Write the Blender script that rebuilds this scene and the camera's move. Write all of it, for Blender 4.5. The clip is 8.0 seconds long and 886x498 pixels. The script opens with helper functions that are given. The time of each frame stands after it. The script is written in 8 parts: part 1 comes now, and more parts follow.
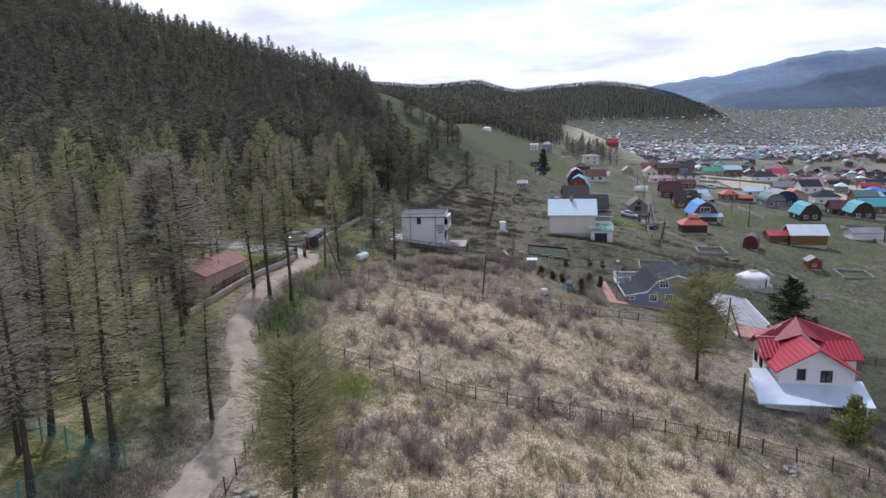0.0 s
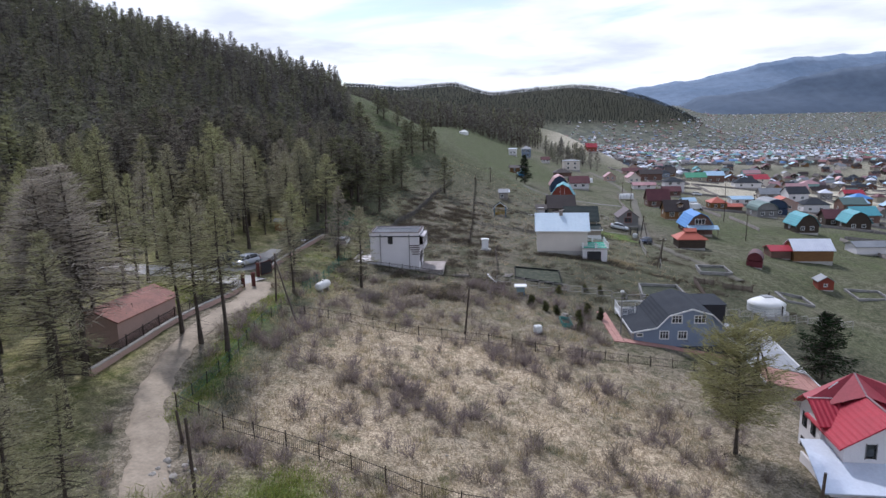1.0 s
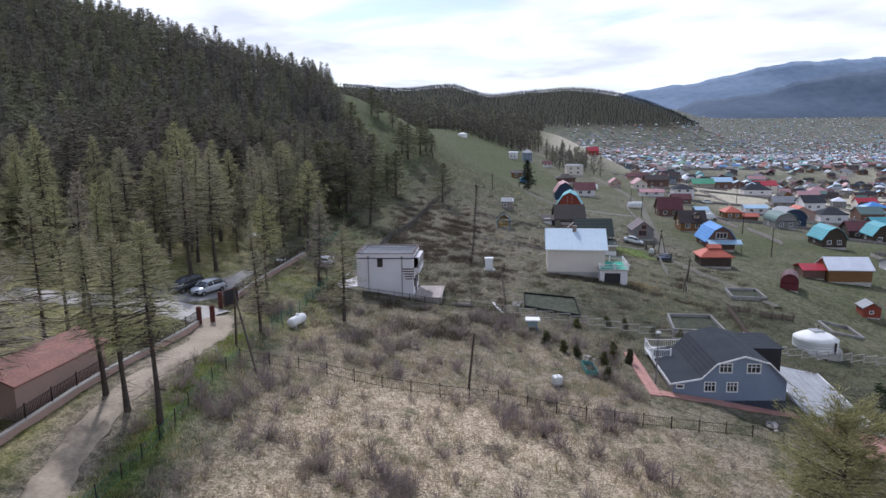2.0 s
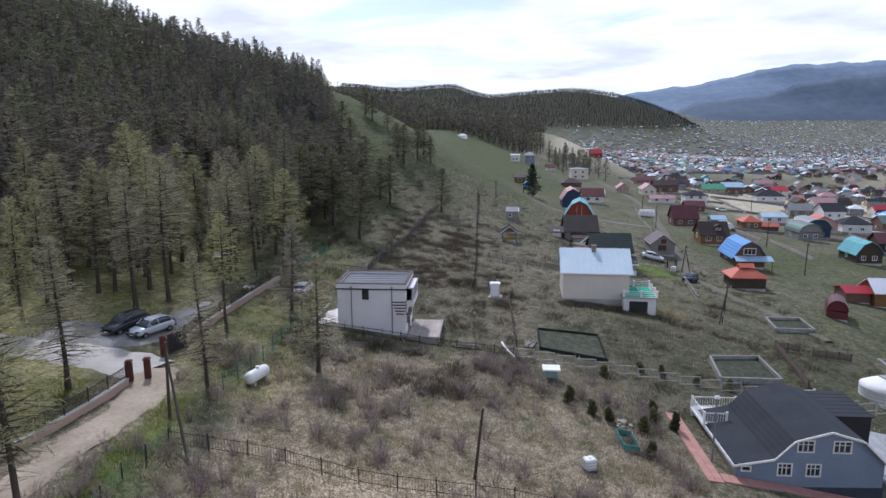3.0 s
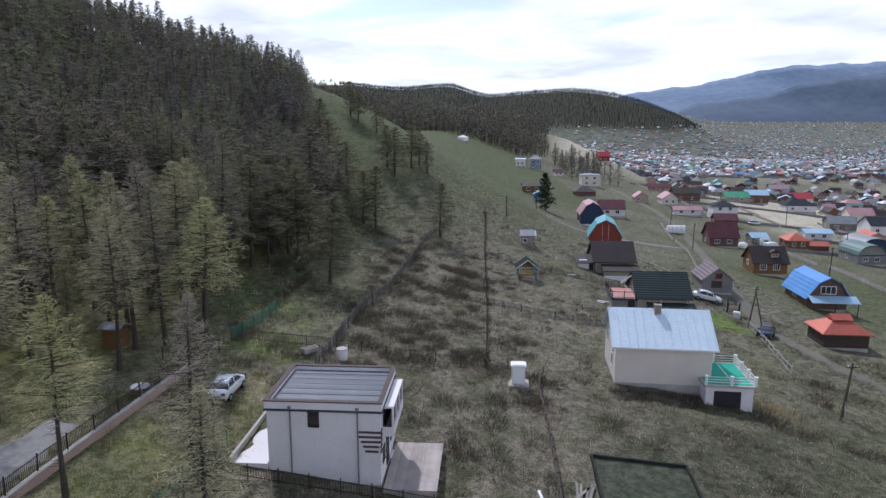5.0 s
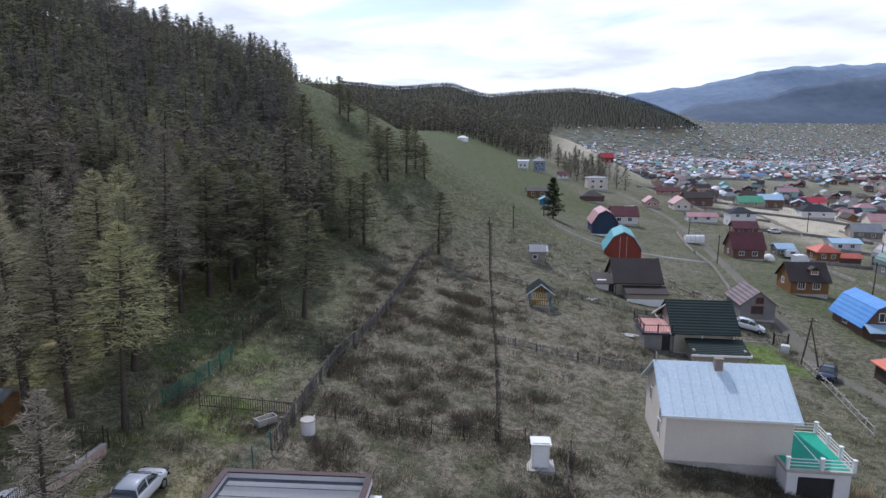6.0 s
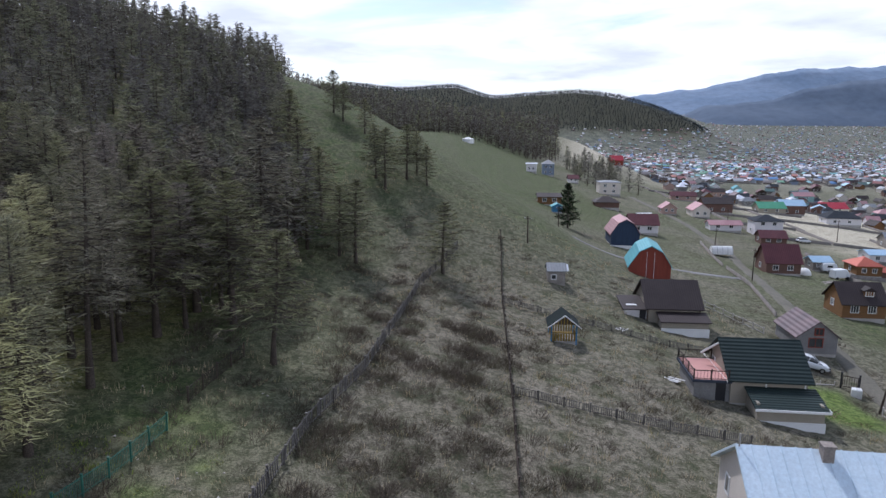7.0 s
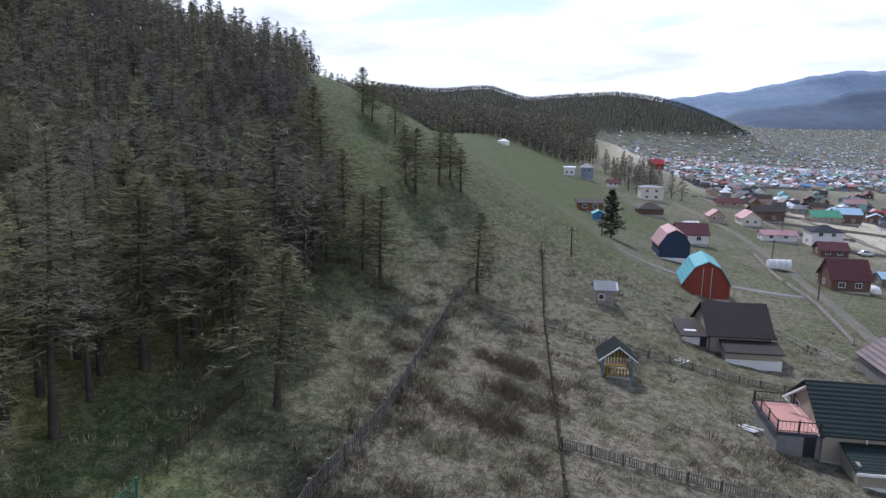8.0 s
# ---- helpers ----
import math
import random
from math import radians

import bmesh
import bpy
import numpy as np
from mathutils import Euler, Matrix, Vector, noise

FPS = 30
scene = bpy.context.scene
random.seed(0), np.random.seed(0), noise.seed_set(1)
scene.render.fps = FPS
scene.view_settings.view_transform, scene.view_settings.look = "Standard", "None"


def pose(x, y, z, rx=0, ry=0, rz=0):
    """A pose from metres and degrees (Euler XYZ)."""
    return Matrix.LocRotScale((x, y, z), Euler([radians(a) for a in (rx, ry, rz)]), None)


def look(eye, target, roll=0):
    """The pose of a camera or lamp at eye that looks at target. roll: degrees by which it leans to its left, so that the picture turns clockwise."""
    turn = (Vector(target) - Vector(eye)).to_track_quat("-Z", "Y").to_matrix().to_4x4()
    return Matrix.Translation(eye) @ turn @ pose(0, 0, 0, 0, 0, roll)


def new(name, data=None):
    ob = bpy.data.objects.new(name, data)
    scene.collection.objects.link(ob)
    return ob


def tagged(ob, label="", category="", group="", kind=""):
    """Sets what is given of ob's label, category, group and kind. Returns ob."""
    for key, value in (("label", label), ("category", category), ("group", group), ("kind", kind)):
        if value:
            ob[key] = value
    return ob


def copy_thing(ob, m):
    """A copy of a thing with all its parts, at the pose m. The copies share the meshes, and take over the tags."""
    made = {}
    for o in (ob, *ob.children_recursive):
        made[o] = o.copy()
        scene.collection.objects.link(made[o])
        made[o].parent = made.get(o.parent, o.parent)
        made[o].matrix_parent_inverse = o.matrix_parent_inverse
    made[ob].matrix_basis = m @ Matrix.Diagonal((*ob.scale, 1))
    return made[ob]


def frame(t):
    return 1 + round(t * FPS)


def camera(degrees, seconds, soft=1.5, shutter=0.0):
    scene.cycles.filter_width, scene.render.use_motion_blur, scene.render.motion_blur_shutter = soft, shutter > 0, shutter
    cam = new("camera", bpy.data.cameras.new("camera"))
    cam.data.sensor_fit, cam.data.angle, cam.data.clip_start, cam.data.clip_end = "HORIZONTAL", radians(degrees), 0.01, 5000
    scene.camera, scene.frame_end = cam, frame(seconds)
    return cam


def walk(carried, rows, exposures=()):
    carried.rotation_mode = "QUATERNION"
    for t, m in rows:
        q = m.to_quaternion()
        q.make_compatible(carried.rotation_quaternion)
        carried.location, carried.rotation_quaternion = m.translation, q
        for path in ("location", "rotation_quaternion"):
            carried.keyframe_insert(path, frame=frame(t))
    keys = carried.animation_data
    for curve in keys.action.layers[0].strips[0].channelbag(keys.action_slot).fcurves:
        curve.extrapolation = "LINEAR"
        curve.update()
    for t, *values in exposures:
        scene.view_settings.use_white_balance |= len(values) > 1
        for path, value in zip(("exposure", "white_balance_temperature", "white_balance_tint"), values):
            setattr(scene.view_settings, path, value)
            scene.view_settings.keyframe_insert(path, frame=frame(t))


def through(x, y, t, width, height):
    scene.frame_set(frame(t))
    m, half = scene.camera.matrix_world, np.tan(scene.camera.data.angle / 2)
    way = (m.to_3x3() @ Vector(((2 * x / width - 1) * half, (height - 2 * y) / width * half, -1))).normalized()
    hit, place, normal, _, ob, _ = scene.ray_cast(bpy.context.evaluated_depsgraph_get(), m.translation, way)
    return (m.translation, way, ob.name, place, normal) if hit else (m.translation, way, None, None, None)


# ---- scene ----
cam = camera(68.6, 8.0)
PATH = [
    (0, (0.339, -1.071, 26.184), (0.323, 0.893, 25.805), -1.4),
    (0.5, (0.339, 6.031, 26.398), (0.393, 7.994, 26.021), -1.3),
    (1, (0.461, 13.721, 26.606), (0.519, 15.685, 26.233), -1.1),
    (1.5, (0.545, 20.747, 26.753), (0.608, 22.712, 26.383), -0.9),
    (3, (1.201, 42.917, 27.295), (1.274, 44.882, 26.927), -0.2),
    (3.5, (1.43, 49.964, 27.536), (1.504, 51.929, 27.168), -0.2),
    (4, (1.696, 57.526, 27.795), (1.772, 59.491, 27.429), -0.2),
    (4.5, (1.904, 64.349, 28.027), (1.981, 66.314, 27.659), -0.1),
    (6, (2.702, 86.592, 28.215), (2.785, 88.555, 27.845), 0.3),
    (6.5, (3.04, 93.515, 28.146), (3.124, 95.479, 27.778), 0.3),
    (7, (3.171, 100.554, 28.012), (3.242, 102.519, 27.646), 0.5),
    (7.5, (3.246, 106.677, 27.99), (3.216, 108.644, 27.627), 0.9),
    (8, (3.125, 109.515, 27.973), (3.097, 111.481, 27.61), 0.9),
]
walk(cam, [(t, look(eye, target, roll)) for t, eye, target, roll in PATH], exposures=[(0, 0.06, 5850, 16), (6.8, 0.06, 5790, 16), (7.5, 0.17, 5770, 16), (8, 0.17, 5770, 16)])

# ---- sky and sun ----
SUN_AZIMUTH, SUN_HEIGHT = radians(-18), radians(50)
world = bpy.data.worlds.new("sky")
scene.world = world
world.use_nodes = True
wt = world.node_tree
wt.nodes.clear()


def node(tree, kind, **values):
    n = tree.nodes.new(kind)
    for key, value in values.items():
        if key == "operation":
            n.operation = value
        elif key == "data_type":
            n.data_type = value
        elif key == "interpolation_type":
            n.interpolation_type = value
        elif key == "attribute_name":
            n.attribute_name = value
        elif key == "use_clamp":
            n.use_clamp = value
        else:
            n.inputs[key].default_value = value
    return n


def wire(tree, *pairs):
    for a, b in pairs:
        tree.links.new(a, b)


def make_sky():
    sky = node(wt, "ShaderNodeTexSky")
    sky.sky_type, sky.sun_disc, sky.sun_elevation, sky.sun_rotation = "NISHITA", False, SUN_HEIGHT, SUN_AZIMUTH
    coord = node(wt, "ShaderNodeTexCoord")
    split = node(wt, "ShaderNodeSeparateXYZ")
    lift = node(wt, "ShaderNodeMath", operation="MAXIMUM")
    lift.inputs[1].default_value = 0.0
    add = node(wt, "ShaderNodeMath", operation="ADD")
    add.inputs[1].default_value = 0.10
    flat = node(wt, "ShaderNodeVectorMath", operation="DIVIDE")
    comb = node(wt, "ShaderNodeCombineXYZ")
    wire(wt, (coord.outputs["Generated"], split.inputs[0]), (split.outputs["Z"], lift.inputs[0]), (lift.outputs[0], add.inputs[0]))
    for k in "XYZ":
        wire(wt, (add.outputs[0], comb.inputs[k]))
    wire(wt, (coord.outputs["Generated"], flat.inputs[0]), (comb.outputs[0], flat.inputs[1]))
    big = node(wt, "ShaderNodeTexNoise", Scale=0.75, Detail=6.0, Roughness=0.55, Distortion=0.4)
    wire(wt, (flat.outputs[0], big.inputs["Vector"]))
    cover = node(wt, "ShaderNodeMapRange", interpolation_type="SMOOTHSTEP")
    cover.inputs["From Min"].default_value, cover.inputs["From Max"].default_value = 0.33, 0.50
    wire(wt, (big.outputs["Fac"], cover.inputs["Value"]))
    body = node(wt, "ShaderNodeTexNoise", Scale=1.15, Detail=5.0, Roughness=0.5)
    wire(wt, (flat.outputs[0], body.inputs["Vector"]))
    ramp = node(wt, "ShaderNodeValToRGB")
    ramp.color_ramp.elements[0].position, ramp.color_ramp.elements[0].color = 0.34, (0.76, 0.80, 0.86, 1)
    ramp.color_ramp.elements[1].position, ramp.color_ramp.elements[1].color = 0.52, (1.04, 1.07, 1.10, 1)
    wire(wt, (body.outputs["Fac"], ramp.inputs["Fac"]))
    blue = node(wt, "ShaderNodeVectorMath", operation="SCALE")
    blue.inputs["Scale"].default_value = 0.13
    wire(wt, (sky.outputs[0], blue.inputs[0]))
    mix = node(wt, "ShaderNodeMix", data_type="RGBA")
    thin = node(wt, "ShaderNodeMapRange", interpolation_type="SMOOTHSTEP")
    thin.inputs["From Min"].default_value, thin.inputs["From Max"].default_value = 0.30, 0.65
    thin.inputs["To Min"].default_value, thin.inputs["To Max"].default_value = 1.0, 0.30
    both = node(wt, "ShaderNodeMath", operation="MULTIPLY")
    wire(wt, (split.outputs["Z"], thin.inputs["Value"]), (thin.outputs[0], both.inputs[0]), (cover.outputs[0], both.inputs[1]))
    wire(wt, (both.outputs[0], mix.inputs["Factor"]), (blue.outputs[0], mix.inputs[6]), (ramp.outputs["Color"], mix.inputs[7]))
    back = node(wt, "ShaderNodeBackground", Strength=1.0)
    out = node(wt, "ShaderNodeOutputWorld")
    wire(wt, (mix.outputs[2], back.inputs["Color"]), (back.outputs[0], out.inputs["Surface"]))


make_sky()
sun = new("sun", bpy.data.lights.new("sun", "SUN"))
sun.data.energy, sun.data.angle, sun.data.color = 2.9, radians(1.5), (1.0, 0.97, 0.93)
sun.matrix_basis = look((0, 0, 0), (-math.sin(SUN_AZIMUTH) * math.cos(SUN_HEIGHT), -math.cos(SUN_AZIMUTH) * math.cos(SUN_HEIGHT), -math.sin(SUN_HEIGHT)))


# ---- materials ----
def material(name, a, b=None, scale=0.6, fine=9.0, grain=0.25, rough=0.85, metal=0.0, bump=0.0, rand=0.0, glass=0.0, stretch=(1, 1, 1), spec=0.3):
    """Two colours mixed by a broad noise, darkened and lightened by a fine one, with a fine relief."""
    m = bpy.data.materials.new(name)
    m.use_nodes = True
    t = m.node_tree
    p = t.nodes["Principled BSDF"]
    coord = node(t, "ShaderNodeTexCoord")
    mapping = node(t, "ShaderNodeMapping")
    mapping.inputs["Scale"].default_value = stretch
    wire(t, (coord.outputs["Object"], mapping.inputs["Vector"]))
    broad = node(t, "ShaderNodeTexNoise", Scale=scale, Detail=4.0, Roughness=0.6)
    small = node(t, "ShaderNodeTexNoise", Scale=fine, Detail=3.0, Roughness=0.6)
    wire(t, (mapping.outputs[0], broad.inputs["Vector"]), (mapping.outputs[0], small.inputs["Vector"]))
    spread = node(t, "ShaderNodeMapRange")
    spread.inputs["From Min"].default_value, spread.inputs["From Max"].default_value = 0.35, 0.65
    wire(t, (broad.outputs["Fac"], spread.inputs["Value"]))
    mix = node(t, "ShaderNodeMix", data_type="RGBA")
    mix.inputs[6].default_value, mix.inputs[7].default_value = (*a, 1), (*(b or [v * 0.8 for v in a]), 1)
    wire(t, (spread.outputs[0], mix.inputs["Factor"]))
    value = node(t, "ShaderNodeMapRange")
    value.inputs["From Min"].default_value, value.inputs["From Max"].default_value = 0.3, 0.7
    value.inputs["To Min"].default_value, value.inputs["To Max"].default_value = 1 - grain, 1 + grain
    wire(t, (small.outputs["Fac"], value.inputs["Value"]))
    hsv = node(t, "ShaderNodeHueSaturation")
    wire(t, (mix.outputs[2], hsv.inputs["Color"]))
    if rand:
        info = node(t, "ShaderNodeObjectInfo")
        shade = node(t, "ShaderNodeMapRange")
        shade.inputs["To Min"].default_value, shade.inputs["To Max"].default_value = 1 - rand, 1 + rand
        both = node(t, "ShaderNodeMath", operation="MULTIPLY")
        wire(t, (info.outputs["Random"], shade.inputs["Value"]), (shade.outputs[0], both.inputs[0]), (value.outputs[0], both.inputs[1]), (both.outputs[0], hsv.inputs["Value"]))
    else:
        wire(t, (value.outputs[0], hsv.inputs["Value"]))
    wire(t, (hsv.outputs[0], p.inputs["Base Color"]))
    p.inputs["Roughness"].default_value, p.inputs["Metallic"].default_value = rough, metal
    p.inputs["Specular IOR Level"].default_value = spec
    if bump:
        relief = node(t, "ShaderNodeBump", Strength=bump, Distance=0.05)
        wire(t, (small.outputs["Fac"], relief.inputs["Height"]), (relief.outputs[0], p.inputs["Normal"]))
    return m


def ribbed(name, a, b, pitch, axis="X", rough=0.45, metal=0.3, depth=0.5):
    """Profiled roof sheet or shingles: a wave relief across the roof, faded in patches."""
    m = material(name, a, b, scale=0.35, fine=5.0, grain=0.10, rough=rough, metal=metal, spec=0.25)
    t = m.node_tree
    coord = node(t, "ShaderNodeTexCoord")
    wave = node(t, "ShaderNodeTexWave", Scale=0.314 / pitch, Distortion=0.0)
    wave.bands_direction = axis
    wire(t, (coord.outputs["Object"], wave.inputs["Vector"]))
    relief = node(t, "ShaderNodeBump", Strength=depth, Distance=0.05)
    wire(t, (wave.outputs["Fac"], relief.inputs["Height"]), (relief.outputs[0], t.nodes["Principled BSDF"].inputs["Normal"]))
    return m


def leafy(name, colours, through=0.35, attribute="", vary=0.35):
    """Needles and twigs: one colour a tree, picked along a ramp, with a little light coming through."""
    m = bpy.data.materials.new(name)
    m.use_nodes = True
    t = m.node_tree
    t.nodes.clear()
    ramp = node(t, "ShaderNodeValToRGB")
    while len(ramp.color_ramp.elements) < len(colours):
        ramp.color_ramp.elements.new(0.5)
    for i, c in enumerate(colours):
        e = ramp.color_ramp.elements[i]
        e.position, e.color = i / (len(colours) - 1), (*c, 1)
    if attribute:
        pick = node(t, "ShaderNodeAttribute", attribute_name=attribute)
        wire(t, (pick.outputs["Fac"], ramp.inputs["Fac"]))
    else:
        info = node(t, "ShaderNodeObjectInfo")
        wire(t, (info.outputs["Random"], ramp.inputs["Fac"]))
    geo = node(t, "ShaderNodeNewGeometry")
    shade = node(t, "ShaderNodeMapRange")
    shade.inputs["To Min"].default_value, shade.inputs["To Max"].default_value = 1 - vary, 1 + vary
    hsv = node(t, "ShaderNodeHueSaturation")
    wire(t, (geo.outputs["Random Per Island"], shade.inputs["Value"]), (shade.outputs[0], hsv.inputs["Value"]), (ramp.outputs["Color"], hsv.inputs["Color"]))
    a, b = node(t, "ShaderNodeBsdfDiffuse"), node(t, "ShaderNodeBsdfTranslucent")
    mix = node(t, "ShaderNodeMixShader", Fac=through)
    out = node(t, "ShaderNodeOutputMaterial")
    wire(t, (hsv.outputs[0], a.inputs["Color"]), (hsv.outputs[0], b.inputs["Color"]), (a.outputs[0], mix.inputs[1]), (b.outputs[0], mix.inputs[2]), (mix.outputs[0], out.inputs["Surface"]))
    return m


NEEDLES = [(0.305, 0.272, 0.225), (0.335, 0.306, 0.225), (0.35, 0.33, 0.21), (0.36, 0.352, 0.195), (0.385, 0.382, 0.195)]
needle_mat = leafy("larch_needles", NEEDLES, 0.3)
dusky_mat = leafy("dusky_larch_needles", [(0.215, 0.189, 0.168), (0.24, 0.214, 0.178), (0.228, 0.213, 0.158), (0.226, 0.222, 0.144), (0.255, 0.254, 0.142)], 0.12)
forest_mat = leafy("forest_needles", [(0.160, 0.150, 0.138), (0.195, 0.183, 0.155), (0.20, 0.195, 0.142), (0.21, 0.215, 0.135), (0.27, 0.27, 0.145)], 0.15, attribute="tint")
fresh_mat = leafy("fresh_larch_needles", [(0.30, 0.285, 0.18), (0.34, 0.33, 0.18)], 0.35)
lone_mat = leafy("olive_larch_needles", [(0.27, 0.257, 0.13), (0.30, 0.285, 0.14)], 0.45)
# the blue-grey of distance haze is put into these needle colours
hazed_needle_mat = leafy("hazed_forest_needles", [(0.046, 0.056, 0.060), (0.056, 0.066, 0.068)], 0.1, attribute="tint", vary=0.15)
sapling_mat = leafy("sapling_needles", [(0.075, 0.085, 0.042), (0.16, 0.16, 0.06)], 0.3)
broad_mat = leafy("bare_larch_twigs", [(0.33, 0.292, 0.248), (0.36, 0.32, 0.26)], 0.3)
slope_mat = leafy("olive_slope_needles", [(0.185, 0.19, 0.11), (0.225, 0.222, 0.125)], 0.3)
pine_mat = leafy("pine_needles", [(0.018, 0.032, 0.016), (0.028, 0.045, 0.022)], 0.15)
willow_mat = leafy("willow_leaves", [(0.22, 0.235, 0.05), (0.26, 0.27, 0.07)])
twig_mat = leafy("bare_twigs", [(0.225, 0.184, 0.18), (0.28, 0.23, 0.212), (0.245, 0.21, 0.16)], 0.35, attribute="tint")
budding_mat = leafy("budding_twigs", [(0.26, 0.235, 0.115), (0.31, 0.265, 0.155), (0.225, 0.225, 0.09)], 0.3, attribute="tint")
heath_mat = leafy("dark_heath_twigs", [(0.10, 0.083, 0.068), (0.13, 0.107, 0.085), (0.11, 0.10, 0.064)], 0.3, attribute="tint")
lawn_mat = leafy("fresh_grass_blades", [(0.17, 0.24, 0.05), (0.24, 0.28, 0.07), (0.26, 0.25, 0.09)], 0.4, attribute="tint")
straw_mat = leafy("dry_grass_blades", [(0.34, 0.27, 0.175), (0.50, 0.41, 0.275), (0.31, 0.28, 0.145)], 0.3, attribute="tint")
bark_mat = material("larch_bark", (0.055, 0.044, 0.036), (0.085, 0.068, 0.055), scale=1.5, fine=14, grain=0.4, bump=0.6, rough=0.95)
white_wall = material("white_render", (0.69, 0.665, 0.67), (0.62, 0.595, 0.60), scale=0.3, fine=6, grain=0.05, bump=0.05)
cream_wall = material("cream_render", (0.66, 0.60, 0.53), (0.60, 0.545, 0.48), scale=0.25, fine=6, grain=0.05, bump=0.05)
blue_wall = material("blue_grey_render", (0.20, 0.245, 0.32), (0.17, 0.21, 0.28), scale=0.3, fine=6, grain=0.06, bump=0.05)
navy_base = material("dark_plinth_paint", (0.035, 0.042, 0.06), (0.05, 0.06, 0.08), fine=8, grain=0.15)
beige_wall = material("beige_render", (0.33, 0.295, 0.24), (0.28, 0.25, 0.20), scale=0.3, fine=6, grain=0.06)
grey_wall = material("grey_block_wall", (0.22, 0.215, 0.21), (0.17, 0.165, 0.16), scale=0.5, fine=7, grain=0.15, bump=0.2)
concrete = material("concrete", (0.42, 0.40, 0.37), (0.34, 0.32, 0.29), scale=0.4, fine=8, grain=0.12, bump=0.15)
pink_render = material("pink_rendered_wall", (0.44, 0.30, 0.25), (0.38, 0.27, 0.23), scale=0.4, fine=6, grain=0.08)
white_paint = material("white_paint", (0.74, 0.74, 0.73), (0.68, 0.68, 0.67), fine=12, grain=0.05, rough=0.5)
glass_mat = material("dark_window_glass", (0.03, 0.035, 0.04), (0.05, 0.055, 0.06), fine=2, grain=0.2, rough=0.08, spec=0.8)
dark_door = material("dark_steel_door", (0.022, 0.022, 0.026), (0.03, 0.03, 0.034), fine=9, grain=0.15, rough=0.5)
pale_roof = ribbed("pale_blue_sheet_roof", (0.58, 0.67, 0.73), (0.51, 0.61, 0.68), 0.75, rough=0.42, metal=0.1, depth=0.12)
white_roof = ribbed("white_sheet_roof", (0.66, 0.68, 0.73), (0.58, 0.60, 0.66), 0.5, rough=0.4, metal=0.1)
flat_roof = ribbed("grey_membrane_roof", (0.085, 0.097, 0.115), (0.11, 0.122, 0.14), 1.1, axis="Y", rough=0.5, metal=0.0, depth=0.6)
slate_roof = ribbed("dark_slate_shingles", (0.024, 0.029, 0.037), (0.034, 0.038, 0.046), 0.35, axis="Z", rough=0.9, metal=0.0)
green_roof = ribbed("dark_green_tile_sheet", (0.010, 0.020, 0.019), (0.014, 0.026, 0.024), 0.34, axis="Y", rough=0.6, metal=0.0, depth=1.0)
brown_roof = ribbed("dark_brown_sheet_roof", (0.030, 0.022, 0.022), (0.040, 0.030, 0.029), 0.3, rough=0.65, metal=0.0)
red_roof = ribbed("red_sheet_roof", (0.36, 0.026, 0.044), (0.30, 0.024, 0.04), 0.42, rough=0.45, metal=0.1, depth=1.0)
turquoise_roof = ribbed("turquoise_sheet_roof", (0.10, 0.34, 0.38), (0.085, 0.28, 0.32), 0.4, rough=0.45, metal=0.1)
pink_roof = ribbed("faded_pink_sheet_roof", (0.42, 0.25, 0.25), (0.36, 0.20, 0.21), 0.4)
blue_roof = ribbed("blue_sheet_roof", (0.07, 0.22, 0.52), (0.09, 0.26, 0.55), 0.4, rough=0.4, metal=0.1)
sky_roof = ribbed("pale_blue_awning_roof", (0.36, 0.50, 0.62), (0.30, 0.44, 0.56), 0.4)
orange_roof = ribbed("orange_red_sheet_roof", (0.44, 0.12, 0.08), (0.37, 0.105, 0.07), 0.4)
maroon_roof = ribbed("maroon_sheet_roof", (0.115, 0.042, 0.046), (0.09, 0.034, 0.038), 0.4)
grey_roof = ribbed("grey_sheet_roof", (0.24, 0.25, 0.26), (0.19, 0.20, 0.21), 0.4)
striped_roof = ribbed("weathered_purple_sheet_roof", (0.13, 0.09, 0.095), (0.085, 0.065, 0.07), 0.5, depth=1.0)
grass_roof = ribbed("bright_green_sheet_roof", (0.10, 0.33, 0.20), (0.085, 0.28, 0.17), 0.4)
teal_wall = material("pale_teal_render", (0.30, 0.46, 0.45), (0.25, 0.40, 0.39), fine=6, grain=0.06)
mint_roof = ribbed("mint_green_sheet_roof", (0.12, 0.18, 0.165), (0.10, 0.15, 0.14), 0.4)
rust_wall = material("rust_red_board_wall", (0.24, 0.055, 0.035), (0.19, 0.045, 0.03), scale=0.5, fine=9, grain=0.12, stretch=(6, 6, 0.6))
navy_wall = material("navy_board_wall", (0.035, 0.055, 0.10), (0.028, 0.045, 0.08), fine=9, grain=0.12, stretch=(6, 6, 0.6))
log_wall = material("ochre_log_wall", (0.20, 0.105, 0.042), (0.15, 0.08, 0.034), scale=1.0, fine=5, grain=0.18, stretch=(0.5, 0.5, 6))
dark_log = material("dark_log_wall", (0.045, 0.033, 0.026), (0.065, 0.048, 0.036), scale=1.0, fine=5, grain=0.2, stretch=(0.5, 0.5, 6))
brick_wall = material("brown_brick_wall", (0.155, 0.088, 0.068), (0.12, 0.072, 0.057), scale=0.6, fine=16, grain=0.2)
chimney_brick = material("pale_sooty_chimney_brick", (0.27, 0.235, 0.205), (0.20, 0.17, 0.15), scale=2.0, fine=12, grain=0.25)
old_board = material("old_dark_grey_board", (0.135, 0.125, 0.115), (0.08, 0.073, 0.066), scale=1.2, fine=12, grain=0.25, rand=0.25)
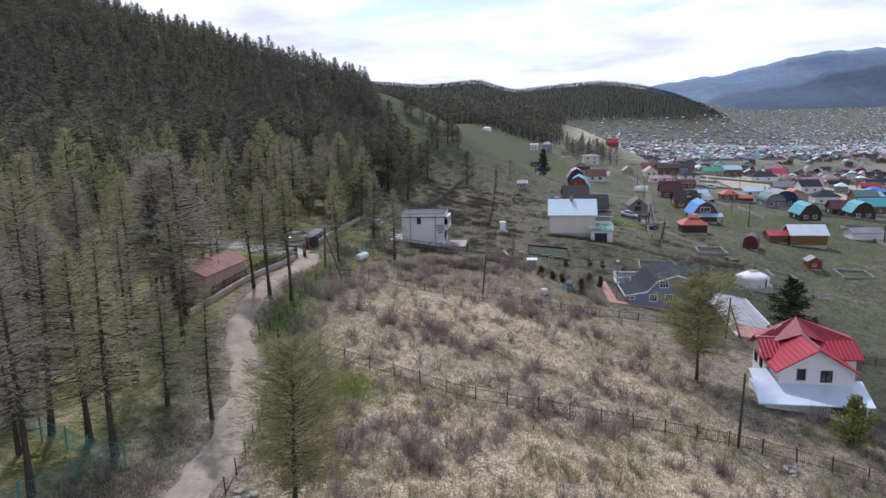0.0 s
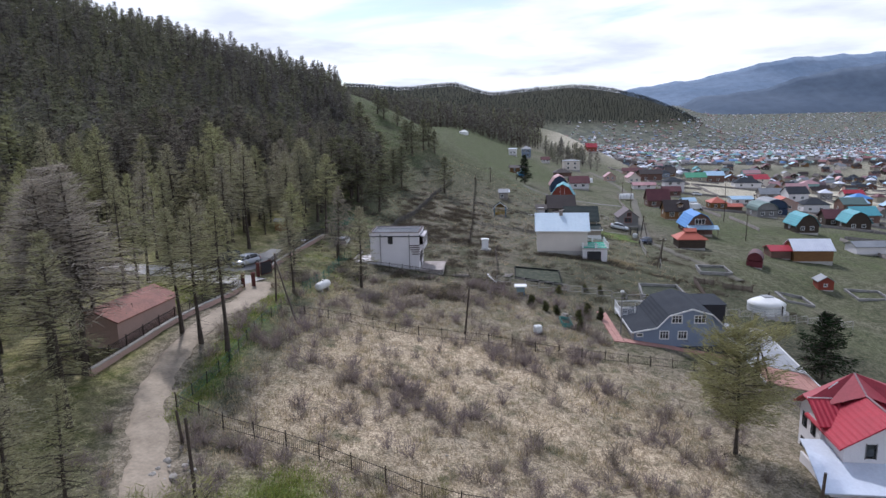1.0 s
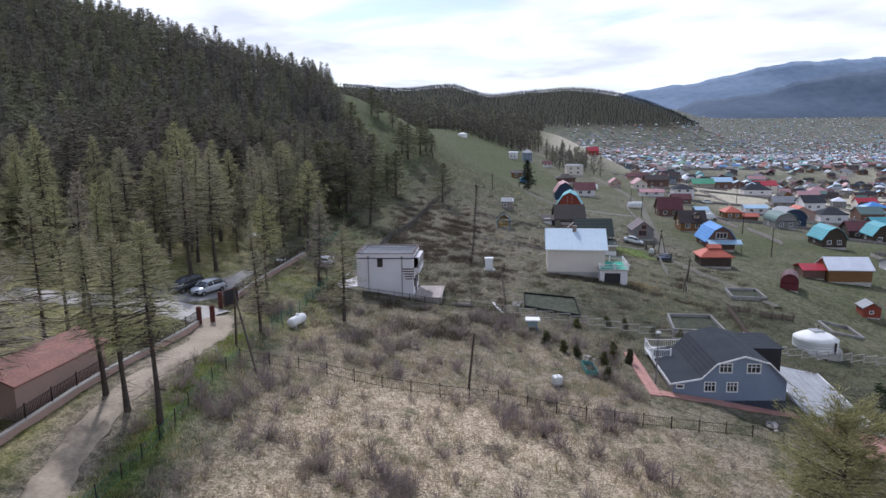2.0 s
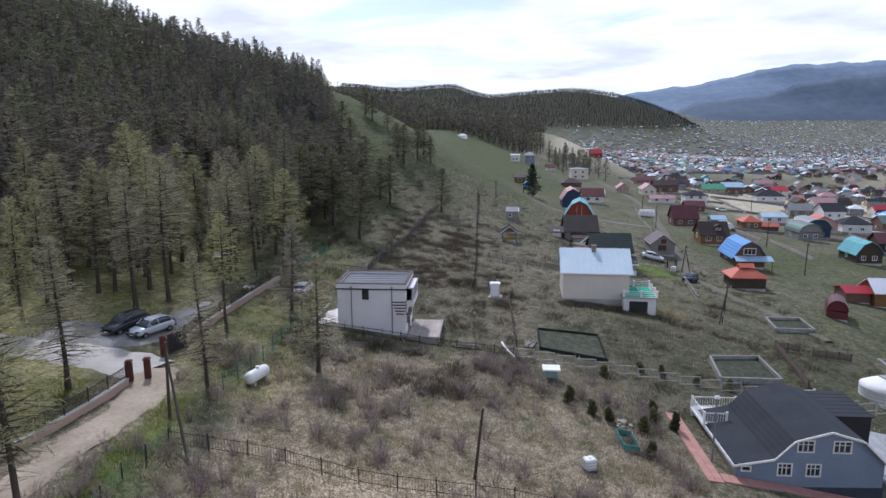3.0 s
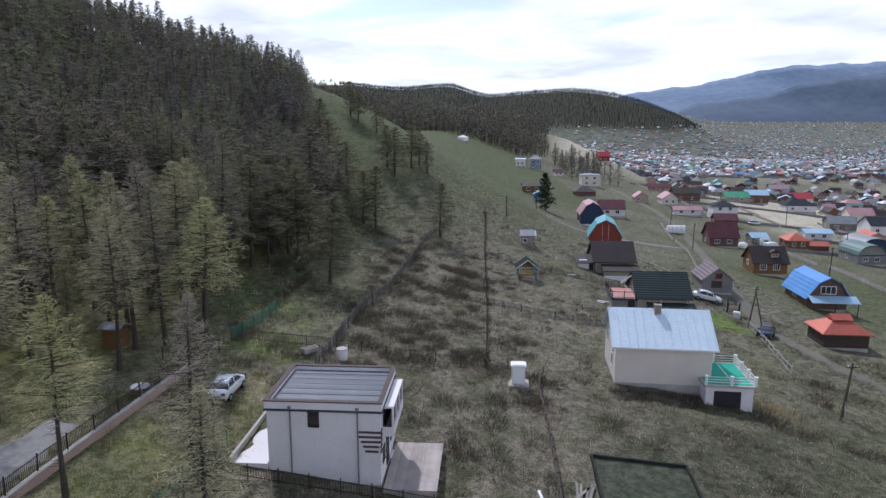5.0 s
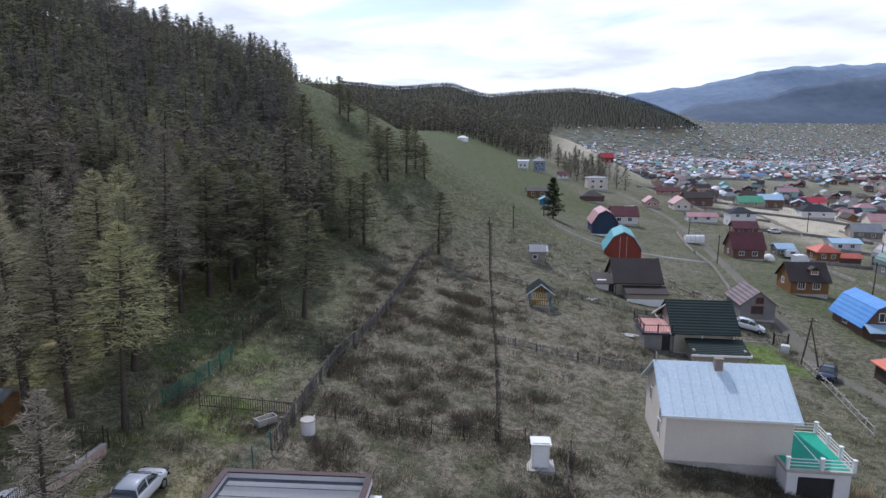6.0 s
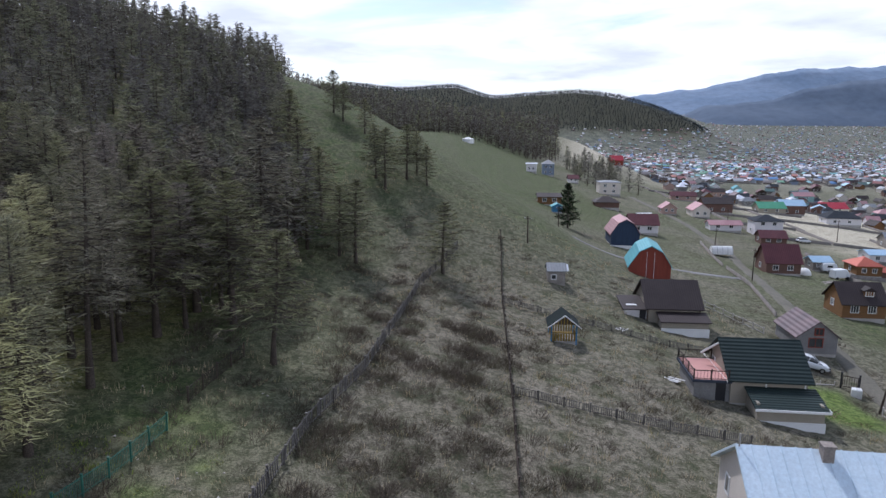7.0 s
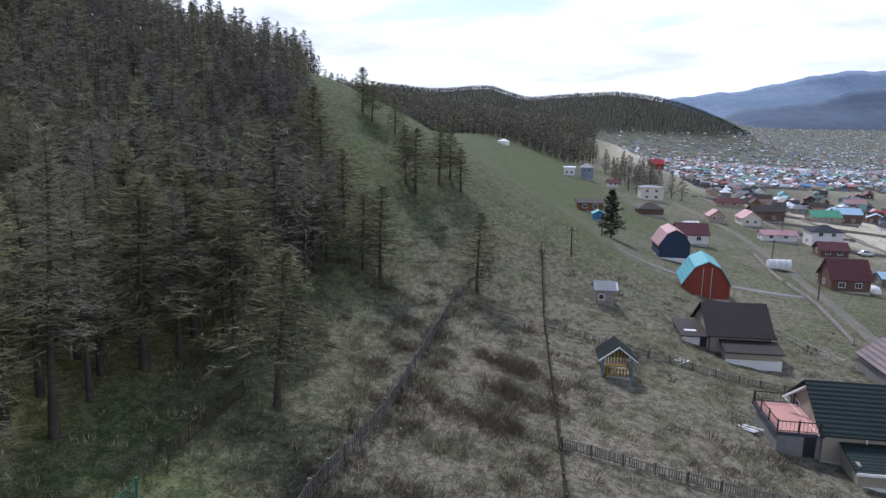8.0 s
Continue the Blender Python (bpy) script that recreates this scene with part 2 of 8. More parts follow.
weathered = material("weathered_grey_wood", (0.23, 0.21, 0.19), (0.15, 0.135, 0.12), scale=1.2, fine=12, grain=0.25, rand=0.25)
dark_wood = material("dark_creosoted_wood", (0.06, 0.045, 0.036), (0.085, 0.066, 0.052), scale=1.0, fine=12, grain=0.25, rand=0.2)
deck_wood = material("grey_brown_deck_boards", (0.39, 0.345, 0.315), (0.30, 0.262, 0.24), scale=0.8, fine=10, grain=0.15, rand=0.12)
iron = material("black_iron", (0.030, 0.026, 0.024), (0.06, 0.04, 0.03), fine=10, grain=0.3, rough=0.7, metal=0.3)
green_mesh = material("green_coated_wire", (0.03, 0.12, 0.09), (0.04, 0.15, 0.11), fine=10, grain=0.2, rough=0.6)
teal_mesh = material("teal_netting", (0.06, 0.20, 0.18), (0.08, 0.26, 0.23), fine=10, grain=0.2, rough=0.7)
pink_paving = material("pink_paving", (0.42, 0.22, 0.18), (0.36, 0.21, 0.18), scale=0.5, fine=6, grain=0.12, rand=0.1)
grey_paving = material("grey_paving", (0.34, 0.35, 0.36), (0.29, 0.30, 0.31), scale=0.3, fine=6, grain=0.1, rand=0.08)
sport_green = material("green_terrace_matting", (0.02, 0.30, 0.20), (0.025, 0.34, 0.24), fine=8, grain=0.08)
felt_white = material("white_canvas", (0.78, 0.78, 0.76), (0.70, 0.70, 0.68), scale=0.8, fine=7, grain=0.06)
tank_white = material("white_tank_paint", (0.70, 0.71, 0.70), (0.60, 0.60, 0.58), scale=1.2, fine=8, grain=0.06, rough=0.4)
rubber = material("tyre_rubber", (0.02, 0.02, 0.02), fine=20, grain=0.2, rough=0.9)
chrome = material("wheel_alloy", (0.45, 0.46, 0.47), fine=20, grain=0.1, rough=0.3, metal=0.9)
stone_red = material("red_gate_brick", (0.085, 0.028, 0.024), (0.12, 0.04, 0.032), scale=2, fine=14, grain=0.2)
gravel = material("pale_dirt_road", (0.36, 0.298, 0.225), (0.25, 0.205, 0.152), scale=0.35, fine=3.5, grain=0.16, bump=0.35)
asphalt = material("worn_grey_asphalt", (0.17, 0.168, 0.165), (0.23, 0.225, 0.215), scale=0.3, fine=4, grain=0.15, bump=0.2)
soil = material("dark_garden_soil", (0.018, 0.026, 0.014), (0.062, 0.068, 0.040), scale=1.3, fine=5, grain=0.4, bump=0.6)
yellow_paint = material("yellow_paint", (0.30, 0.20, 0.045), (0.24, 0.16, 0.04), fine=9, grain=0.12)
blue_paint = material("blue_paint", (0.06, 0.20, 0.36), (0.05, 0.17, 0.31), fine=9, grain=0.12)
rubble_mat = material("pale_field_stone", (0.40, 0.37, 0.33), (0.30, 0.28, 0.25), scale=2, fine=9, grain=0.2, bump=0.3)


# ---- building helpers ----
def part(name, bm, mat, parent=None, label="", kind="", smooth=False):
    me = bpy.data.meshes.new(name)
    if smooth:
        for f in bm.faces:
            f.smooth = True
    bm.to_mesh(me)
    bm.free()
    me.materials.append(mat)
    ob = new(name, me)
    if parent:
        ob.parent = parent
    return tagged(ob, label, "", "", kind)


def shared(name, mesh, parent, m):
    ob = new(name, mesh)
    ob.parent = parent
    ob.matrix_basis = m
    return ob


def thing(name, label, category, m, group=""):
    ob = new(name)
    ob.matrix_basis = m
    return tagged(ob, label, category, group)


def box(bm, x0, x1, y0, y1, z0, z1, m=None):
    vs = [bm.verts.new((x, y, z)) for x in (x0, x1) for y in (y0, y1) for z in (z0, z1)]
    for f in ((0, 1, 3, 2), (4, 6, 7, 5), (0, 4, 5, 1), (2, 3, 7, 6), (0, 2, 6, 4), (1, 5, 7, 3)):
        bm.faces.new([vs[i] for i in f])
    if m:
        bmesh.ops.transform(bm, matrix=m, verts=vs)
    return bm


def boxes(*rows):
    bm = bmesh.new()
    for r in rows:
        box(bm, *r)
    return bm


def prism(bm, profile, a, b, axis="x"):
    """A solid with the profile (points across, up) run along an axis from a to b."""
    def at(s, u, v):
        return (s, u, v) if axis == "x" else (u, s, v)
    n = len(profile)
    first, last = [bm.verts.new(at(a, *p)) for p in profile], [bm.verts.new(at(b, *p)) for p in profile]
    for i in range(n):
        j = (i + 1) % n
        bm.faces.new((first[i], first[j], last[j], last[i]))
    bm.faces.new(first[::-1])
    bm.faces.new(last)
    bmesh.ops.recalc_face_normals(bm, faces=bm.faces[:])
    return bm


def tube(bm, a, b, r0, r1, sides=6):
    a, b = Vector(a), Vector(b)
    turn = (b - a).to_track_quat("Z", "Y").to_matrix()
    low, top = [], []
    for i in range(sides):
        c = Vector((math.cos(i * math.tau / sides), math.sin(i * math.tau / sides), 0))
        low.append(bm.verts.new(a + turn @ (c * r0)))
        top.append(bm.verts.new(b + turn @ (c * r1)))
    for i in range(sides):
        j = (i + 1) % sides
        bm.faces.new((low[i], low[j], top[j], top[i]))
    bm.faces.new(low[::-1])
    bm.faces.new(top)
    return bm


def mesh_of(name, verts, faces, mat, tint=None):
    me = bpy.data.meshes.new(name)
    verts, faces = np.asarray(verts, float), np.asarray(faces, int)
    n, k = faces.shape
    me.vertices.add(len(verts))
    me.vertices.foreach_set("co", verts.ravel())
    me.loops.add(n * k)
    me.loops.foreach_set("vertex_index", faces.ravel())
    me.polygons.add(n)
    me.polygons.foreach_set("loop_start", np.arange(n) * k)
    if tint is not None:
        me.attributes.new("tint", "FLOAT", "POINT").data.foreach_set("value", np.asarray(tint, float))
    me.update(calc_edges=True)
    me.materials.append(mat)
    return me




# ---- the lie of the land ----
def soft_clamp(v, lo, hi, k=6.0):
    v = lo + k * np.logaddexp(0, (v - lo) / k)
    return hi - k * np.logaddexp(0, (hi - v) / k)


def soft_max(a, b, k):
    return k * np.logaddexp(a / k, b / k)


def soft_min(a, b, k):
    return -soft_max(-a, -b, k)


def step(v, lo, hi):
    s = np.clip((v - lo) / (hi - lo), 0, 1)
    return s * s * (3 - 2 * s)


def height(x, y):
    """The ground's height: a slope down to the right, a wooded spur ahead on the left, the valley and two hills far ahead."""
    x, y = np.asarray(x, float), np.asarray(y, float)
    shift = np.interp(y, [240, 442, 665, 1200], [0, 45, 110, 160])
    u = soft_clamp(x - shift, -28, 78) / 50
    v = (soft_clamp(y, 45, 240) - 110) / 80
    near = 5.04 - 6.73 * u + 3.37 * v - 0.63 * u * u - 1.1 * u * v + 1.69 * v * v + 2.84 * u * u * v - 3.29 * u * v * v
    near = near + 0.10 * np.clip(-30 - x, 0, 200) - 0.9 * step(x, 45, 70) * step(140 - y, 0, 40)
    for bx, by, rise, r in ((30, 119, 1.0, 15), (35, 57, 1.3, 8), (52, 164, -1.2, 9), (67, 141, 0.8, 10), (-8, 101, -0.7, 7), (-19, 80, 1.0, 10), (72, 123, -1.0, 8), (3, 112.5, -0.55, 4), (36.5, 181.5, -1.0, 7)):
        near = near + rise * np.exp(-((x - bx) ** 2 + (y - by) ** 2) / (r * r))
    xr = np.interp(y, [150, 245, 340, 442, 700], [-33, -25, -17, 28, 90])
    zr = np.interp(y, [150, 245, 340, 442, 700], [46, 42, 31, 10.5, -20])
    spur = soft_min(40 - 0.22 * (x + 25) + 0.39 * (y - 245) - 1.5 * step(x, 0, 12), 40 - 0.22 * (x + 25) - 0.05 * (y - 245), 2.0)
    spur = spur + 0.08 * np.clip(-70 - x, 0, 200)
    spur = soft_min(spur, zr - 0.6 * (x - xr), 2.5)
    spur = soft_min(spur, 0 * x + 130.0, 6.0)
    z = soft_max(near, spur, 1.2)
    z = z - 5 * step(y, 260, 700) * step(x, 40, 160) + (3.1e-5 + 0.7e-5 * step(x, 900, 1500)) * np.clip(y - 2000, 0, 1950) ** 2 - 20 * step(x, 300, 750) * np.exp(-((y - 1750) / 650) ** 2)
    d = np.clip(x - 65 - 0.35 * np.clip(y - 245, 0, 125), 0, 150)
    z = z - 0.06 * d - 0.00045 * d * d
    hill_2 = np.interp(x, [-290, 47, 88, 114, 128, 142, 156, 172, 200], [91, 32, 28, 25, 21, 14.5, 7, 0, -14]) - 0.0016 * (y - 645) ** 2
    z = soft_max(z, hill_2 - 2, 2.5)
    w = np.clip((x - 480) / 540, 0, 1)
    hill_3 = 178 * (1 - 0.225 * np.clip((520 - x) / 400, 0, 1.5)) * (1 - w ** 2.5) * np.exp(-((y - 2300) / 330) ** 2)
    return z + hill_3


def ground_at(x, y):
    return float(height(x, y))


def spread_lines(lo, hi, fine_lo, fine_hi, fine, grow):
    mid = list(np.arange(fine_lo, fine_hi + fine / 2, fine))
    up, s = [fine_hi], fine
    while up[-1] < hi:
        s *= grow
        up.append(up[-1] + s)
    down, s = [fine_lo], fine
    while down[-1] > lo:
        s *= grow
        down.append(down[-1] - s)
    return np.array(down[:0:-1] + mid + up[1:])


def patch(x, y, size, seed):
    """Soft patches between 0 and 1."""
    a = np.sin(x / size + seed) * np.cos(y / size * 1.13 - seed * 1.7) + 0.6 * np.sin((x + 1.7 * y) / size * 1.9 + seed * 2.3) + 0.4 * np.cos((1.3 * x - y) / size * 3.1 + seed)
    return np.clip(0.5 + 0.42 * a, 0, 1)


# the dirt road: where it runs and how wide it is
LANE = ([14, 26, 34, 38, 43, 48, 54, 60, 66, 72, 78, 84, 88, 92, 96.5], [-16.4, -15.3, -14.9, -14.7, -15.2, -16.0, -18.0, -20.6, -22.0, -22.5, -21.9, -20.8, -20.1, -20.3, -21.7])
LANE_WIDTH = [2.8, 2.8, 2.8, 2.7, 2.7, 2.7, 2.6, 2.5, 2.4, 2.4, 2.5, 2.8, 3.0, 3.4, 4.6]


def forest_edge(y):
    return np.interp(y, [-60, 20, 60, 90, 120, 160, 182, 215, 245, 300], [-19, -21, -23, -27, -25, -16.5, -12.5, -21, -29, -32])


def make_ground():
    xs = spread_lines(-1800, 4300, -60, 80, 1.0, 1.07)
    ys = spread_lines(-400, 4850, 20, 250, 1.0, 1.06)
    gx, gy = np.meshgrid(xs, ys)
    gz = height(gx, gy)
    rough = 0.07 * np.sin(gx * 1.9 + 3 * np.sin(gy * 0.31)) * np.cos(gy * 1.7 + 2 * np.sin(gx * 0.27)) + 0.10 * np.sin(gx * 0.61 + gy * 0.47) * np.sin(gy * 0.53 - gx * 0.22)
    gz = gz + rough * (gy < 420)
    nx, ny = len(xs), len(ys)
    i = (np.arange(ny - 1)[:, None] * nx + np.arange(nx - 1)[None]).ravel()
    faces = np.stack([i, i + 1, i + nx + 1, i + nx], 1)
    me = mesh_of("ground", np.stack([gx, gy, gz], -1).reshape(-1, 3), faces, ground_material())
    me.polygons.foreach_set("use_smooth", np.ones(len(faces), bool))
    straw = step(gx, -17, -8) * (0.35 + 0.65 * step(32 - gx, 0, 18)) * step(46 - gx, 0, 10) * (1 - 0.7 * step(gx, 14, 30) * step(gy, 72, 92)) * (1 - 0.6 * step(gy, 77, 88)) * (1 - 0.96 * step(gy, 90, 114)) * step(gy, -20, 10)
    straw = np.maximum(straw * (0.55 + 0.45 * patch(gx, gy, 6.0, 1.0)), 1.0 * step(gx, -9, 0) * step(38 - gx - 9 * patch(gx, gy, 5.0, 2.9), 0, 10) * step(58 - gy, 0, 16))
    green = 0.85 * step(gy, 165, 215) * step(gx, -60, -20) + 0.7 * step(gx, -24, -18) * step(-1 - gx + 0.06 * (gy - 150), 0, 4) * step(gy, 130, 145) + 0.75 * step(gx, -23, -17) * step(-11 - gx, 0, 3) * step(gy, 66, 80) * step(175 - gy, 0, 30) * patch(gx, gy, 3.0, 4.0)
    green = green + 0.75 * step(gx, 16, 30) * step(gy, 92, 112) * (0.3 + 0.7 * patch(gx, gy, 8.0, 2.0)) + 0.5 * step(gx, 38, 50) * step(gy, 40, 60) * step(115 - gy, 0, 15) + 0.38 * step(gx, 58, 80) * (0.05 + 0.65 * patch(gx, gy, 24.0, 5.0)) + 0.5 * step(gy, 480, 540) * step(height(gx, gy), 4, 12) * (gy < 1500) + 1.0 * (gy > 1500) * step(height(gx, gy), 8, 20) * (gy < 2600)
    green = green + 0.95 * step(gx, 40.3, 42) * step(51 - gx, 0, 2) * step(gy, 154, 157) * step(168.5 - gy, 0, 2)
    green = green + 0.7 * np.exp(-((gx + 8.5) ** 2 + (gy - 50) ** 2) / 9) + 0.25 * step(gx, -80, -20) * step(-14 - gx, 0, 4) * patch(gx, gy, 4.0, 7.0) + 1.0 * np.exp(-((gx + 17.9 - 0.03 * (gy - 70)) / 1.7) ** 2) * step(gy, 56, 64) * step(92 - gy, 0, 8)
    litter = 0.85 * step(gx, -24, -19) * step(-8.5 - gx, 0, 3) * step(gy, 88, 98) * step(132 - gy, 0, 14) * (0.3 + 0.7 * patch(gx, gy, 2.6, 5.5)) + step(forest_edge(gy) + 3 - gx, 0, 6) * step(300 - gy, 0, 60) * (1 - 0.6 * step(gy, 150, 200)) + 0.15 * step(gy, 470, 520) * step(170 - gx, 0, 40) * step(height(gx, gy), 4, 12)
    # pale valley strip: the brightness of sunlit fields is put into the ground colour
    bare = 0.95 * step(gx - 0.2 * (gy - 300), 112, 135) * step(gy, 245, 300) * step(520 - gy, 0, 90) * step(patch(gx, gy, 34.0, 3.3), -0.1, 0.25) + 0.7 * step(gx, 130, 190) * step(gy, 380, 520) * step(1500 - gy, 0, 300) * patch(gx, gy, 90.0, 1.3)
    bare = bare + 0.9 * np.exp(-((gx - 134 - (gy - 600) * 0.3) / 22) ** 2) * step(gy, 480, 560) * step(720 - gy, 0, 60)
    zone = np.stack([np.clip(green, 0, 1), np.clip(straw, 0, 1), np.clip(litter, 0, 1), np.clip(bare, 0, 1)], -1).reshape(-1, 4)
    me.attributes.new("zone", "FLOAT_COLOR", "POINT").data.foreach_set("color", zone.ravel())
    town = step(gy, 480, 760) * step(gx, 120, 220) * np.where(gy < 2600, step(16 - height(gx, gy), 0, 12), 1) * (gy < 4300)
    # darker ground tone on the right-hand plots, the heath slope and far hill
    damp = 0.8 * step(gx, 12, 20) * step(64 - gx, 0, 8) * step(gy, 86, 100) * step(140 - gy, 0, 25) * (0.35 + 0.65 * patch(gx, gy, 5.0, 6.0)) + 0.8 * step(gx, 34, 42) * step(64 - gx, 0, 12) * step(gy, 50, 60) * step(100 - gy, 0, 8) + 0.3 * step(gx, -8, 0) * step(13 - gx, 0, 3) * step(gy, 108, 116) * step(190 - gy, 0, 20) * patch(gx, gy, 4.0, 2.0)
    damp = damp + 1.0 * (gy > 1500) * (gy < 2600) * step(height(gx, gy), 8, 20)
    damp = damp + 0.9 * np.exp(-((gx + 13.2) / 1.9) ** 2 - ((gy - 126.2) / 2.6) ** 2)
    me.attributes.new("damp", "FLOAT", "POINT").data.foreach_set("value", np.clip(damp, 0, 1).ravel())
    dry = 0.85 * step(gx, -12, -2) * step(gy, 118, 150) * step(300 - gy, 0, 60) * step(70 - gx, 0, 12) * (0.6 + 0.4 * step(gx, 8, 14)) * (1 - 0.85 * step(gx, 26, 34) * step(154 - gy, 0, 14)) * (0.45 + 0.55 * patch(gx, gy, 7.0, 3.6)) * (1 - 0.9 * step(gy, 185, 215) * step(38 - gx, 0, 12)) + 0.85 * step(gx, 60, 72) * step(gy, 190, 215) * (0.25 + 0.75 * patch(gx, gy, 15.0, 8.2))
    me.attributes.new("dry", "FLOAT", "POINT").data.foreach_set("value", np.clip(dry, 0, 1).ravel())
    lush = np.exp(-((gx + 17.9 - 0.03 * (gy - 70)) / 1.3) ** 2) * step(gy, 58, 64) * step(93 - gy, 0, 6) * (0.3 + 0.7 * patch(gx, gy, 1.7, 2.0)) + 0.9 * np.exp(-((gx + 8.7) ** 2 + (gy - 50) ** 2) / 6) + 0.8 * step(gx, 41, 42.5) * step(50.5 - gx, 0, 2) * step(gy, 155, 158) * step(168 - gy, 0, 2) + 0.7 * step(gx, -16, -13) * step(-8 - gx, 0, 2) * step(gy, 126, 130) * step(146 - gy, 0, 8) * patch(gx, gy, 2.2, 4.4) ** 2
    me.attributes.new("lush", "FLOAT", "POINT").data.foreach_set("value", np.clip(lush, 0, 1).ravel())
    lane = np.interp(gy, *LANE)
    dirt = np.exp(-((gx - lane) / (2.0 + 0.9 * patch(gx, gy, 2.0, 1.0))) ** 4) * step(gy, 6, 12) * step(99 - gy, 0, 3)
    me.attributes.new("dirt", "FLOAT", "POINT").data.foreach_set("value", dirt.ravel())
    me.attributes.new("town", "FLOAT", "POINT").data.foreach_set("value", town.ravel())
    return tagged(new("ground", me), "dry grassy hillside sloping down to a valley", "ground", "", "structure")


def ground_material():
    m = bpy.data.materials.new("hillside_soil_and_grass")
    m.use_nodes = True
    t = m.node_tree
    p = t.nodes["Principled BSDF"]
    p.inputs["Roughness"].default_value, p.inputs["Specular IOR Level"].default_value = 0.95, 0.1
    zone = node(t, "ShaderNodeAttribute", attribute_name="zone")
    split = node(t, "ShaderNodeSeparateColor")
    wire(t, (zone.outputs["Color"], split.inputs[0]))
    coord = node(t, "ShaderNodeTexCoord")
    noises = []
    for scale, detail in ((0.045, 5.0), (0.35, 6.0), (6.0, 6.0), (1.5, 8.0)):
        n = node(t, "ShaderNodeTexNoise", Scale=scale, Detail=detail, Roughness=0.65)
        wire(t, (coord.outputs["Object"], n.inputs["Vector"]))
        noises.append(n)

    def ramp(source, lo, hi):
        r = node(t, "ShaderNodeMapRange", interpolation_type="SMOOTHSTEP")
        r.inputs["From Min"].default_value, r.inputs["From Max"].default_value = lo, hi
        wire(t, (source, r.inputs["Value"]))
        return r.outputs[0]

    def blend(f, a, b):
        mx = node(t, "ShaderNodeMix", data_type="RGBA")
        wire(t, (f, mx.inputs["Factor"]))
        for socket, v in ((mx.inputs[6], a), (mx.inputs[7], b)):
            if isinstance(v, tuple):
                socket.default_value = (*v, 1)
            else:
                wire(t, (v, socket))
        return mx.outputs[2]

    def times(a, b):
        k = node(t, "ShaderNodeMath", operation="MULTIPLY", use_clamp=True)
        wire(t, (a, k.inputs[0]))
        if isinstance(b, float):
            k.inputs[1].default_value = b
        else:
            wire(t, (b, k.inputs[1]))
        return k.outputs[0]

    def plus(a, b):
        k = node(t, "ShaderNodeMath", operation="ADD", use_clamp=True)
        wire(t, (a, k.inputs[0]), (b, k.inputs[1]))
        return k.outputs[0]

    mid, small = ramp(noises[1].outputs["Fac"], 0.36, 0.64), ramp(noises[2].outputs["Fac"], 0.35, 0.65)
    tuft = ramp(noises[3].outputs["Fac"], 0.40, 0.60)
    base = blend(mid, blend(tuft, (0.058, 0.066, 0.034), (0.098, 0.096, 0.060)), blend(tuft, (0.105, 0.096, 0.070), (0.185, 0.165, 0.128)))
    straw = blend(tuft, blend(small, (0.245, 0.187, 0.125), (0.39, 0.308, 0.208)), blend(small, (0.41, 0.33, 0.226), (0.58, 0.475, 0.335)))
    grass = blend(tuft, (0.048, 0.068, 0.026), (0.098, 0.115, 0.05))
    litter = blend(mid, blend(tuft, (0.125, 0.14, 0.042), (0.24, 0.228, 0.088)), blend(tuft, (0.25, 0.222, 0.112), (0.37, 0.325, 0.172)))
    sand_and_sunlit = blend(small, (0.40, 0.36, 0.275), (0.48, 0.44, 0.34))
    col = blend(times(plus(split.outputs[1], times(mid, 0.07)), ramp(noises[1].outputs["Fac"], 0.25, 0.5)), base, straw)
    col = blend(times(split.outputs[2], 0.85), col, litter)
    col = blend(times(split.outputs[0], ramp(noises[1].outputs["Fac"], 0.30, 0.62)), col, grass)
    dry = node(t, "ShaderNodeAttribute", attribute_name="dry")
    col = blend(times(dry.outputs["Fac"], ramp(noises[1].outputs["Fac"], 0.26, 0.56)), col, blend(tuft, (0.100, 0.092, 0.068), (0.215, 0.193, 0.15)))
    fresh_growth = node(t, "ShaderNodeAttribute", attribute_name="lush")
    col = blend(times(fresh_growth.outputs["Fac"], ramp(noises[1].outputs["Fac"], 0.22, 0.48)), col, blend(tuft, (0.070, 0.115, 0.022), (0.145, 0.205, 0.045)))
    soil_tint = node(t, "ShaderNodeAttribute", attribute_name="damp")
    col = blend(times(soil_tint.outputs["Fac"], 0.9), col, blend(tuft, (0.034, 0.037, 0.023), (0.082, 0.078, 0.054)))
    verge = node(t, "ShaderNodeAttribute", attribute_name="dirt")
    col = blend(times(verge.outputs["Fac"], 0.95), col, blend(tuft, (0.17, 0.142, 0.105), (0.31, 0.262, 0.198)))
    yards = node(t, "ShaderNodeAttribute", attribute_name="town")
    col = blend(times(yards.outputs["Fac"], 0.85), col, blend(ramp(noises[0].outputs["Fac"], 0.38, 0.62), blend(tuft, (0.055, 0.066, 0.056), (0.10, 0.11, 0.09)), blend(mid, blend(tuft, (0.09, 0.10, 0.075), (0.145, 0.15, 0.115)), blend(tuft, (0.16, 0.158, 0.128), (0.27, 0.255, 0.21)))))
    col = blend(times(zone.outputs["Alpha"], ramp(noises[1].outputs["Fac"], 0.20, 0.52)), col, sand_and_sunlit)
    hsv = node(t, "ShaderNodeHueSaturation")
    value = node(t, "ShaderNodeMapRange")
    value.inputs["From Min"].default_value, value.inputs["From Max"].default_value = 0.3, 0.7
    value.inputs["To Min"].default_value, value.inputs["To Max"].default_value = 0.58, 1.42
